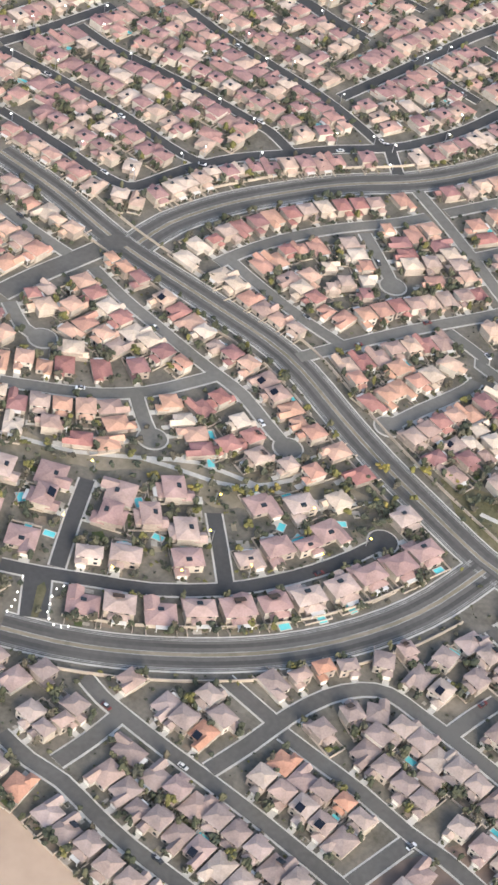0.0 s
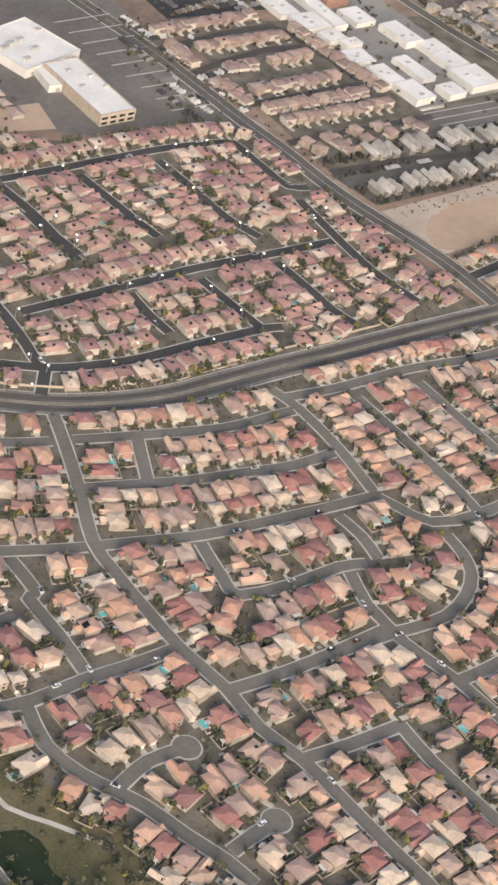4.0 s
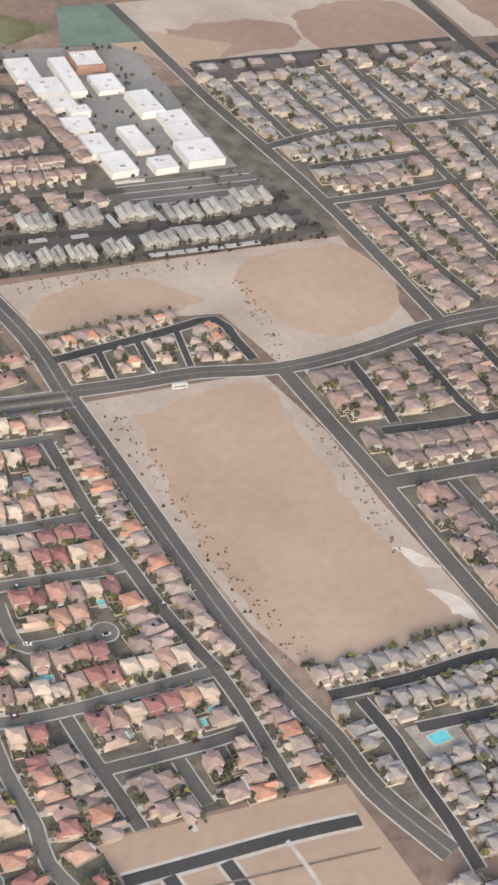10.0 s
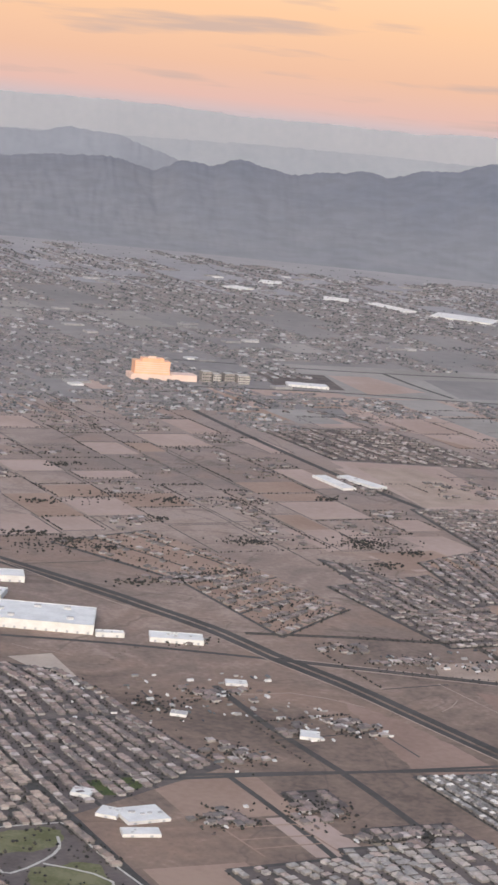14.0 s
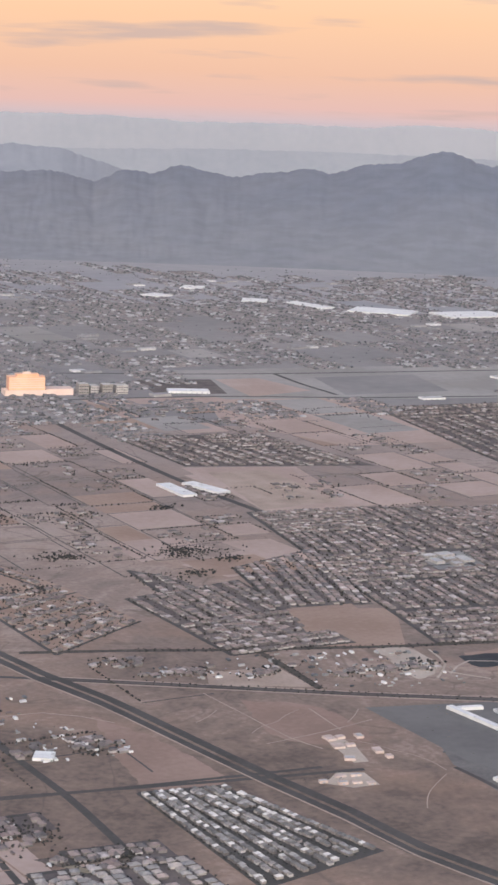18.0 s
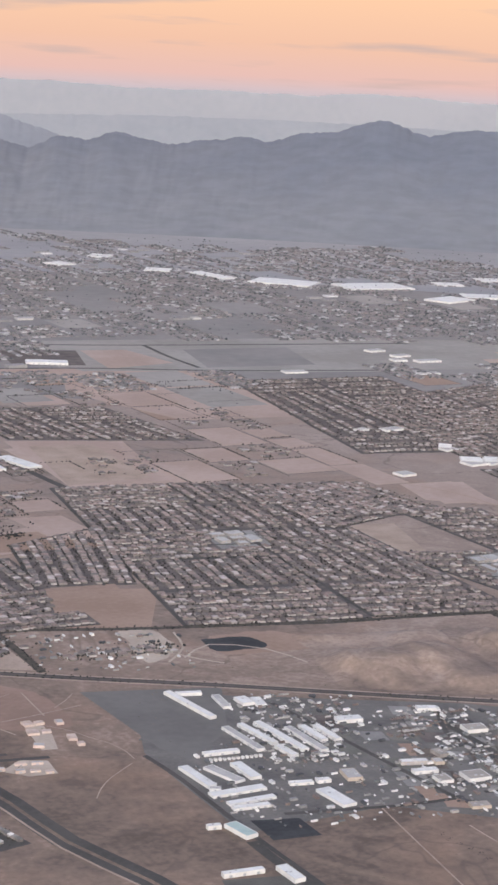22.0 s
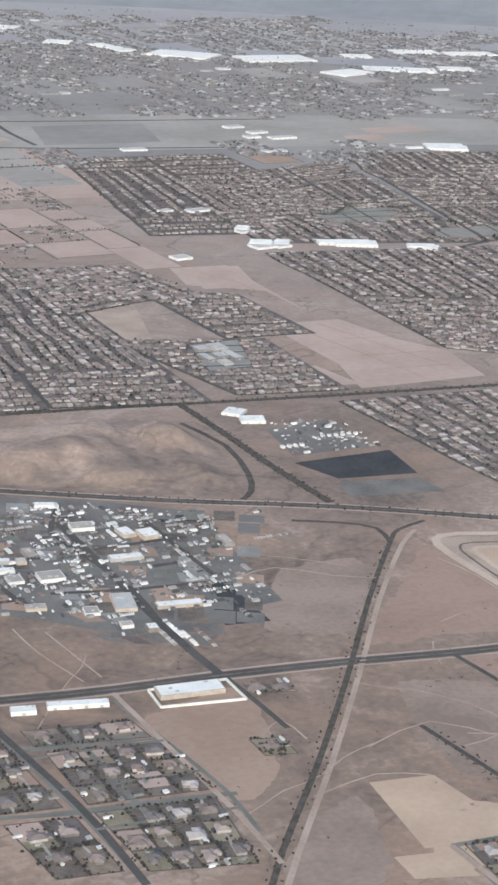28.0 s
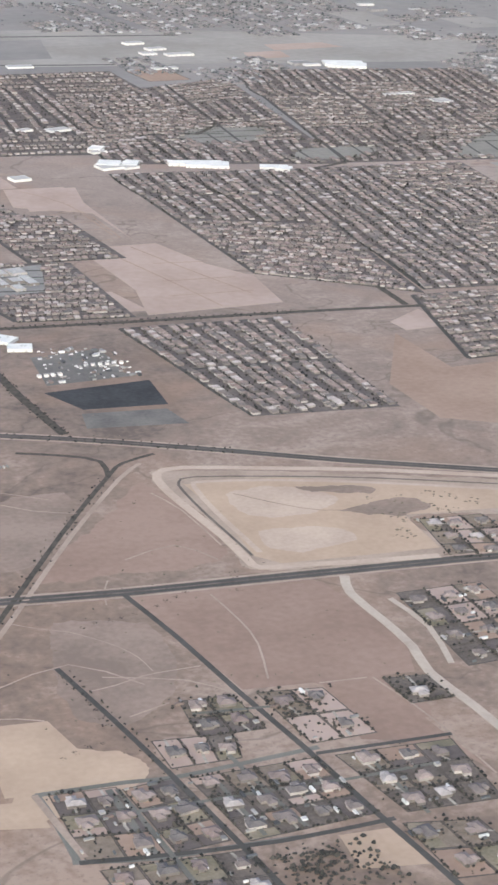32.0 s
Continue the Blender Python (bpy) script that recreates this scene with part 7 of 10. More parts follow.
suburb([(349.6, 608.7), (353.9, 497.5), (422.6, 540.4), (411.5, 626.1)], ROOF_MIXED, MIX_WORDS, 5.0, 10.0, green=1.8, fill=0.7, yard=BROWN)
suburb([(308.4, 702.9), (349.6, 608.7), (411.5, 626.1), (383.5, 724.4)], ROOF_MIXED, MIX_WORDS, 6.0, 14.0, green=2.0, fill=0.5, yard=BROWN)
suburb([(434.8, 585.7), (439.0, 463.2), (513.3, 461.0), (517.0, 600.7)], ROOF_MIXED, MIX_WORDS, 4.2, 8.6, green=1.3, size=0.92)
suburb([(307.8, 301.7), (308.8, 193.7), (370.0, 207.0), (344.7, 295.5)], ROOF_TRAILER, "far rows of trailers and low roofs", 2.5, 4.8, green=1.5, yard=FAR_ASPHALT, size=0.6, turned=0)
suburb([(463.6, 645.7), (449.4, 475.0), (492.0, 460.5), (484.5, 616.7)], ROOF_MIXED, MIX_WORDS, 5.0, 11.0, green=1.3)
suburb([(612.4, 765.7), (554.6, 442.8), (659.2, 421.8), (696.9, 755.8)], ROOF_MIXED, MIX_WORDS, 4.0, 7.6, green=1.25, size=0.92)
suburb([(696.9, 755.8), (660.5, 423.6), (748.8, 405.2), (763.3, 733.2)], ROOF_MIXED, MIX_WORDS, 4.0, 7.6, green=1.25, size=0.92)
suburb([(763.3, 733.2), (748.6, 637.5), (850.8, 610.0), (832.4, 719.5)], ROOF_MIXED, MIX_WORDS, 4.0, 7.6, green=1.25, size=0.92)
suburb([(645.4, 1062.6), (646.5, 927.3), (794.1, 884.8), (775.4, 1037.1)], ROOF_MIXED, MIX_WORDS, 5.0, 10.0, green=1.3)
suburb([(948.1, 1131.8), (892.1, 806.5), (1086.8, 766.8), (1107.6, 1120.8)], ROOF_MIXED, MIX_WORDS, 5.5, 13.0, green=1.3)
# towards the end of the flight
suburb([(949.5, 729.6), (934.5, 459.3), (1011.8, 390.9), (1065.0, 709.4)], ROOF_MIXED, MIX_WORDS, 4.2, 8.2, green=1.25)
suburb([(1065.0, 709.4), (1015.3, 396.1), (1170.0, 374.7), (1222.9, 688.9)], ROOF_MIXED, MIX_WORDS, 4.2, 8.2, green=1.25)
suburb([(991.5, 1005.4), (962.9, 758.7), (1134.8, 711.2), (1198.6, 1058.9)], ROOF_MIXED, MIX_WORDS, 5.0, 10.0, green=1.3)
suburb([(1219.7, 1099.5), (1136.9, 714.7), (1364.3, 674.0), (1458.3, 1054.0)], ROOF_MIXED, MIX_WORDS, 5.0, 10.0, green=1.3)
suburb([(815.4, 382.8), (823.4, 232.9), (897.7, 221.3), (908.2, 373.3)], ROOF_MIXED, MIX_WORDS, 4.0, 7.6, green=1.25, size=0.92)
suburb([(1001.7, 387.8), (970.0, 274.8), (1043.5, 271.5), (1055.9, 383.6)], ROOF_MIXED, MIX_WORDS, 4.0, 7.6, green=1.25, size=0.92)
suburb([(745.6, 538.2), (766.7, 412.5), (832.5, 401.1), (837.5, 514.5)], ROOF_MIXED, MIX_WORDS, 4.0, 7.6, green=1.25, size=0.92)
suburb([(738.7, 716.7), (742.5, 603.3), (840.3, 634.5), (818.3, 727.8)], ROOF_MIXED, MIX_WORDS, 4.6, 9.0, green=1.25)
suburb([(811.3, 643.6), (814.1, 522.2), (874.3, 516.3), (873.1, 624.1)], ROOF_MIXED, MIX_WORDS, 4.6, 9.0, green=1.25)
LOT_SPOTS = []     # where sheds, trailers and cars stand on the large lots


def lot_house(k):
    """A wide low house of one storey with crossed hipped roofs."""
    r = random.Random(500 + k)
    w, d, t = r.uniform(5.0, 7.0), r.uniform(3.4, 4.4), r.uniform(2.6, 3.4)
    x = r.uniform(-w / 2, w / 2 - t)
    return dict(wall=merged(box(-w / 2, w / 2, -d / 2, d / 2, 0, 1.1), box(x, x + t, -d / 2 - 2.2, -d / 2, 0, 1.1)), roof=merged(hip(-w / 2, w / 2, -d / 2, d / 2, 1.1, 0.8), hip(x, x + t, -d / 2 - 2.2, -d / 2 + 1.2, 1.1, 0.7)))


LOT_PLANS = [lot_house(k) for k in range(6)]
LOT_SOILS = (LOT_YARD, LOT_YARD, FAR_YARD, SHINGLE, BROWN, LOT_YARD, OLIVE, PINK_FIELD)
lot_homes, lot_drives, lot_fences = [], [], []


def large_lots(quad, nu, nv, trees=1.0):
    """Ranchettes: a house on each plot, trees along the fences, sheds and vehicles behind it, a pale drive."""
    c = [np.array(p, float) for p in quad]
    BUILT_UP.append([tuple(p) for p in quad])
    at = lambda u, v: (c[0] * (1 - u) + c[1] * u) * (1 - v) + (c[3] * (1 - u) + c[2] * u) * v
    ground_patch([tuple(p) for p in c], LOT_YARD, 0.036, "yards", "dusty yards of houses on large lots")
    for i in range(nu):
        for j in range(nv):
            cell = [at((i + a) / nu, (j + b) / nv) for a, b in ((0.03, 0.03), (0.97, 0.03), (0.97, 0.97), (0.03, 0.97))]
            ground_patch([tuple(p) for p in cell], OUT.choice(LOT_SOILS), 0.048, "lot", "fenced lot of dry soil and gravel")
            if OUT.random() < 0.55:
                e = OUT.choice((0.35, 0.5, 0.65))
                half = [at((i + a) / nu, (j + b) / nv) for a, b in ((0.03, 0.03), (0.97, 0.03), (0.97, e), (0.03, e))]
                ground_patch([tuple(p) for p in half], OUT.choice(LOT_SOILS), 0.058, "lot", "half of a lot with other soil")
            x, y = at((i + OUT.uniform(0.4, 0.6)) / nu, (j + OUT.uniform(0.35, 0.65)) / nv)
            turn = math.atan2(*(c[1] - c[0])[::-1]) + OUT.choice((0, 0, math.pi / 2, math.pi)) + OUT.uniform(-0.1, 0.1)
            if OUT.random() < 0.9:
                g = OUT.uniform(0.75, 1.0)
                lot_homes.append((x, y, turn, OUT.randrange(6), None, g, g))
                end = at((i + 0.5) / nu, (j + OUT.choice((0.0, 1.0))) / nv)
                lot_drives.append(ribbon([(x, y), ((x + end[0]) / 2 + OUT.uniform(-1, 1), (y + end[1]) / 2), tuple(end)], 0.5, 0.07 + 0.0002 * (len(lot_drives) % 50)))
            for k in range(4):
                p, q = cell[k], cell[(k + 1) % 4]
                lot_fences.append(ribbon([tuple(p), tuple((p + q) / 2), tuple(q)], 0.16, 0.085 + 0.0001 * (len(lot_fences) % 90)))
                if OUT.random() < 0.42 * trees:
                    n = int(np.linalg.norm(q - p) / OUT.uniform(0.8, 1.8))
                    for m in range(n):
                        t = (m + OUT.random()) / n
                        if OUT.random() < 0.8:
                            g = OUT.uniform(0.4, 1.0)
                            CLUMPS.append((p[0] + (q[0] - p[0]) * t + OUT.uniform(-0.5, 0.5), p[1] + (q[1] - p[1]) * t + OUT.uniform(-0.5, 0.5), g, g * OUT.uniform(1.0, 1.8)))
            for _ in range(int(9 * trees)):
                px, py = x + OUT.gauss(0, 3.6), y + OUT.gauss(0, 3.6)
                g = OUT.uniform(0.3, 0.9)
                CLUMPS.append((px, py, g, g * OUT.uniform(1.0, 1.9)))
            for _ in range(4):
                LOT_SPOTS.append((x + OUT.uniform(-6, 6), y + OUT.uniform(-6, 6)))


for quad, nu, nv in (([(612.8, -54.0), (634.3, -57.3), (633.9, -98.5), (610.3, -92.5)], 2, 3), ([(635.3, -59.5), (652.4, -58.8), (654.5, -99.0), (636.5, -98.9)], 2, 3), ([(655.3, -35.0), (682.8, -40.1), (678.6, -56.4), (654.4, -54.2)], 3, 1), ([(657.0, -61.1), (700.2, -64.6), (703.5, -102.3), (659.3, -101.5)], 4, 3), ([(706.9, -65.6), (748.4, -70.6), (744.0, -109.5), (711.4, -105.3)], 3, 3),
                     ([(612.1, -98.6), (657.1, -105.1), (656.2, -134.5), (613.0, -120.7)], 4, 2), ([(674.6, -13.4), (694.0, -16.9), (694.5, -42.0), (670.7, -39.3)], 2, 2), ([(701.8, -17.7), (725.3, -23.0), (727.4, -58.2), (703.5, -56.6)], 2, 2), ([(747.6, -24.7), (765.7, -28.4), (764.2, -46.5), (747.7, -45.1)], 1, 1), ([(511.0, 73.9), (550.6, 66.5), (552.1, 51.8), (511.1, 60.0)], 3, 1),
                     ([(513.0, 55.4), (553.0, 47.2), (555.6, 9.5), (512.7, 15.7)], 4, 3), ([(512.6, 10.9), (553.7, 4.3), (547.5, -38.7), (514.2, -29.9)], 4, 3), ([(488.4, 70.8), (502.0, 68.5), (505.0, 17.0), (483.7, 20.6)], 2, 3), ([(482.8, 14.3), (506.3, 10.3), (507.5, -26.7), (486.3, -23.3)], 2, 2), ([(787.5, 35.0), (781.3, -28.3), (821.4, -29.8), (824.0, 31.9)], 4, 3),
                     ([(832.9, 94.9), (825.5, 55.5), (861.0, 43.7), (861.1, 90.7)], 3, 3), ([(706.5, -109.6), (706.5, -142.4), (732.3, -147.7), (730.3, -116.7)], 2, 2), ([(240.4, 253.3), (253.6, 232.8), (283.9, 230.6), (275.6, 250.2)], 2, 3), ([(582.4, 37.5), (582.1, 23.9), (593.9, 21.2), (594.5, 34.8)], 1, 1), ([(600.3, 77.9), (602.9, 69.1), (617.5, 64.9), (614.7, 72.8)], 1, 2)):
    large_lots(quad, nu, nv, 1.6 if (nu, nv) in ((1, 1), (2, 2)) else 1.0)
LOT_MESH = [(mesh_of("wall", *p["wall"], FAR_WALL), mesh_of("roof", *p["roof"], ROOF_MIXED)) for p in LOT_PLANS]
for x, y, turn, k, _, gx, gy in lot_homes:
    root = new("ranch_house")
    root.matrix_world = Matrix.Translation((x, y, 0.05)) @ Matrix.Rotation(turn, 4, "Z") @ Matrix.Diagonal((gx, gy, 1, 1))
    for name, me in zip(("wall", "roof"), LOT_MESH[k]):
        new(name, me).parent = root
    tagged(root, "wide low house with crossed hipped roofs on a fenced lot", "house", "houses on large lots")
tagged(new("drives", mesh_of("drives", *merged(*lot_drives), GRAVEL)), "pale gravel drives on the large lots", "drives", kind="stuff")
tagged(new("fence_lines", mesh_of("fence_lines", *merged(*lot_fences), HEDGE)), "dark fence lines between the lots", "fences", kind="stuff")
for pts in ([(633.9, -58.9), (634.9, -100.7), (635.3, -123.9)], [(675.1, -53.1), (677.2, -85.9), (679.0, -100.7)], [(502.6, 72.4), (508.5, 12.9), (510.3, -36.4)], [(509.4, 58.4), (533.7, 53.8), (553.9, 50.2)], [(483.4, 18.0), (508.8, 13.6), (533.1, 9.9), (557.9, 5.7)], [(551.0, 84.3), (555.0, 48.7), (558.7, 7.5), (556.8, -20.9)]):
    lane(pts, 1.8, OLD_ASPHALT, "grey lane between large lots", 0.07)
# trees of the park
for _ in range(90):
    x, y = OUT.uniform(97, 142), OUT.uniform(228, 292)
    g = OUT.uniform(0.5, 1.2)
    CLUMPS.append((x, y, g, g * OUT.uniform(1.0, 1.7)))
# a dry grove beside them
for _ in range(170):
    x, y = OUT.uniform(661, 694), OUT.uniform(-146, -111)
    g = OUT.uniform(0.5, 1.2)
    CLUMPS.append((x, y, g, g * OUT.uniform(1.0, 1.7)))

# fields and quarters between the desert road and the far suburbs
for pts, mat, words in (([(640.3, 924.5), (709.7, 906.8), (703.0, 738.1), (626.4, 758.8)], PINK_FIELD, "wide graded tan field"), ([(651.8, 902.5), (701.6, 895.5), (694.1, 776.2), (627.5, 769.7)], TRACK, "pale middle of a graded field"), ([(504.9, 655.5), (559.4, 655.8), (585.0, 608.3), (506.0, 615.5)], BROWN, "reddish bare field beside a grove"), ([(553.1, 693.3), (588.5, 690.6), (593.4, 628.0), (559.9, 632.5)], PINK_FIELD, "bare pinkish field"), ([(1319.1, 1228.4), (1385.0, 1228.6), (1394.4, 1197.8), (1314.3, 1194.2)], PINK_FIELD, "pale field far across the plain"), ([(1276.7, 1188.8), (1318.4, 1189.9), (1312.1, 1153.9), (1266.8, 1150.9)], PINK_FIELD, "pale field far across the plain")):
    field(pts, mat, 0.062, words, False)
suburb([(528.1, 628.7), (508.1, 537.5), (564.8, 524.3), (603.5, 656.6)], ROOF_MIXED, MIX_WORDS, 4.2, 8.0, green=1.25, size=0.92, turned=0)
field([(506.4, 534.3), (572.7, 513.3), (535.6, 445.3), (494.2, 456.4)], BROWN, 0.03, "bare brown lot between houses", False)
for pts in ([(1445.0, 1023.1), (1337.6, 932.4), (1265.8, 871.8), (1216.9, 835.7)], [(1112.8, 899.6), (1134.5, 869.7), (1139.5, 810.4), (1161.3, 775.5), (1196.8, 761.2), (1173.8, 735.5), (1119.2, 710.2), (1072.3, 694.5)], [(1042.8, 859.4), (1069.0, 840.9), (1102.4, 878.3)], [(999.7, 696.9), (1000.1, 608.8), (993.5, 516.8), (994.2, 446.4), (988.6, 372.3)], [(1116.1, 662.6), (1087.3, 582.1), (1065.1, 509.0)], [(1403.8, 958.2), (1303.8, 887.5), (1241.8, 841.0), (1216.3, 789.3), (1212.4, 756.9)], [(1326.6, 868.6), (1273.4, 820.5), (1240.8, 760.0), (1232.1, 729.7)]):
    lane(pts, 4.4, HEDGE, "tree-lined parkway curving through the far suburb", 0.11)
for x, y in [(320.0, 705.0), (302.9, 726.7), (401.5, 753.5), (336.8, 683.7), (440.4, 685.9), (516.0, 677.8), (537.8, 650.9), (408.4, 917.6), (437.5, 800.7), (563.4, 798.8), (320.6, 610.0), (351.0, 613.0), (343.9, 806.5), (389.3, 621.5), (499.0, 624.3)]:
    for _ in range(46):
        g = OUT.uniform(0.7, 1.7)
        CLUMPS.append((x + OUT.gauss(0, 7), y + OUT.gauss(0, 3.6), g, g * OUT.uniform(0.8, 1.3)))

# the rural plain: plots of many soils on one grid, rows of trees along their edges, small farmsteads and hamlets
RURAL = random.Random(55)
AREAS = [[(414.6, 1187.4), (992.7, 1184.5), (574.0, 607.2), (261.9, 668.2)], [(586.6, 1271.3), (1071.5, 1163.0), (761.7, 731.4), (373.4, 721.4)], [(689.6, 1253.4), (1153.8, 1108.0), (865.7, 708.2), (590.1, 782.8), (480.2, 716.3)], [(814.9, 1221.4), (990.0, 1181.8), (908.3, 845.8), (644.5, 778.9)], [(896.9, 1150.0), (983.6, 1159.5), (895.9, 822.9), (744.4, 732.4)], [(270.6, 463.8), (434.9, 415.5), (366.7, 321.5), (239.5, 335.7), (238.3, 410.3)], [(390.8, 487.2), (461.6, 459.4), (454.4, 399.2), (373.6, 443.1)]]
lo, hi = np.min([p for a in AREAS for p in a], axis=0), np.max([p for a in AREAS for p in a], axis=0)
hamlet, ditches = [], []
gx = lo[0]
while gx < hi[0]:
    step = RURAL.uniform(26, 60)
    gy = lo[1]
    while gy < hi[1]:
        tall = RURAL.uniform(24, 75)
        cx, cy = gx + step / 2, gy + tall / 2
        x0, x1, y0, y1 = gx + RURAL.uniform(0, 3), gx + step - RURAL.uniform(0, 3), gy + RURAL.uniform(0, 3), gy + tall - RURAL.uniform(0, 3)
        ring = [(x0, y0), (x1, y0), (x1, y1), (x0, y1)]
        spots = ring + [(cx, cy)]
        gy += tall
        if not any(inside(cx, cy, a) for a in AREAS) or any(inside(*p, b) for p in spots for b in BUILT_UP + FALLOW) or not all(clear_of_roads(p, 2.0) for p in spots):
            continue
        kind = RURAL.random()
        if kind < 0.3:
            ground_patch(ring, RURAL.choice((PINK_FIELD, PINK_FIELD, PINK_FIELD, BROWN)), 0.016, "field", "bare plot of the rural plain", "field")
        for (ax, ay), (bx, by) in zip(ring, ring[1:] + ring[:1]):
            if RURAL.random() < 0.3:
                count = int(math.hypot(bx - ax, by - ay) / RURAL.uniform(1.2, 3.0))
                for k in range(count):
                    u = (k + RURAL.random()) / count
                    r = RURAL.uniform(0.5, 1.1)
                    CLUMPS.append((ax + (bx - ax) * u, ay + (by - ay) * u, r, r * RURAL.uniform(0.9, 1.6)))
            elif RURAL.random() < 0.4:
                ditches.append(ribbon([(ax, ay), ((ax + bx) / 2, (ay + by) / 2), (bx, by)], 0.5, 0.046 + 0.00007 * (len(ditches) % 90)))
        if kind > 0.56:
            for _ in range(RURAL.randrange(3, 20)):
                x, y = RURAL.uniform(x0 + 3, x1 - 3), RURAL.uniform(y0 + 3, y1 - 3)
                hamlet.append((x, y, RURAL.choice((0, 1.57)), RURAL.randrange(4), None, RURAL.uniform(0.8, 1.5), RURAL.uniform(0.8, 1.3)))
                for _ in range(5):
                    r = RURAL.uniform(0.5, 1.3)
                    CLUMPS.append((x + RURAL.gauss(0, 3.5), y + RURAL.gauss(0, 3.5), r, r * RURAL.uniform(1.0, 1.6)))
    gx += step
for (cx, cy), rx, ry, count in zip([(273.0, 419.1), (242.1, 343.1), (311.2, 359.4), (243.1, 275.4), (401.4, 446.3), (358.9, 612.9), (379.1, 472.5), (446.4, 431.8), (490.0, 413.7), (524.6, 412.2), (299.6, 499.6), (206.0, 277.5)], (12, 14, 10, 14, 16, 18, 12, 18, 16, 12, 14, 12), (10, 12, 6, 10, 5, 10, 5, 5, 5, 5, 6, 10), (30, 34, 14, 36, 24, 40, 18, 24, 22, 18, 20, 26)):
    for _ in range(count):
        x, y = cx + RURAL.gauss(0, rx * 0.6), cy + RURAL.gauss(0, ry * 0.6)
        if not clear_of_roads((x, y), 1.5):
            continue
        if RURAL.random() < 0.6:
            hamlet.append((x, y, RURAL.choice((0, 1.57)), RURAL.randrange(4), None, RURAL.uniform(0.7, 1.3), RURAL.uniform(0.7, 1.1)))
        LOT_SPOTS.append((x + RURAL.uniform(-4, 4), y + RURAL.uniform(-4, 4)))
        for _ in range(4):
            r = RURAL.uniform(0.5, 1.2)
            CLUMPS.append((x + RURAL.gauss(0, 3.5), y + RURAL.gauss(0, 3.0), r, r * RURAL.uniform(1.0, 1.6)))
joined_houses("hamlets", "scattered farmsteads and low houses of the rural plain", hamlet, FAR_PLANS, ROOF_MIXED, FAR_WALL)
tagged(new("lane", mesh_of("lane", *merged(*ditches), FAR_ASPHALT)), "dark narrow lanes between rural plots", "road", kind="structure")

# the distant city: blocks of house rows, trees, sheds and bare lots between the fields and the mountains' foot
CITY_PLANS = []
for k in range(4):
    r = random.Random(140 + k)
    w, d, h = r.uniform(3.6, 5.2), r.uniform(3.4, 4.4), r.uniform(1.0, 1.7)
    pv, pf = box(-w / 2, w / 2, -d / 2, d / 2, 0, h)
    qv, qf = hip(-w / 2, w / 2, -d / 2, d / 2, h, 0.7, 0.1)
    CITY_PLANS.append(dict(wall=(pv, pf[2:]), roof=(qv, qf[:-1])))
strewn, CITY_CLUMPS, bare, halls, hall_tint = [], [], {}, [], []
CITY_LOTS = (HAZED_SOIL,)
gx = 150.0
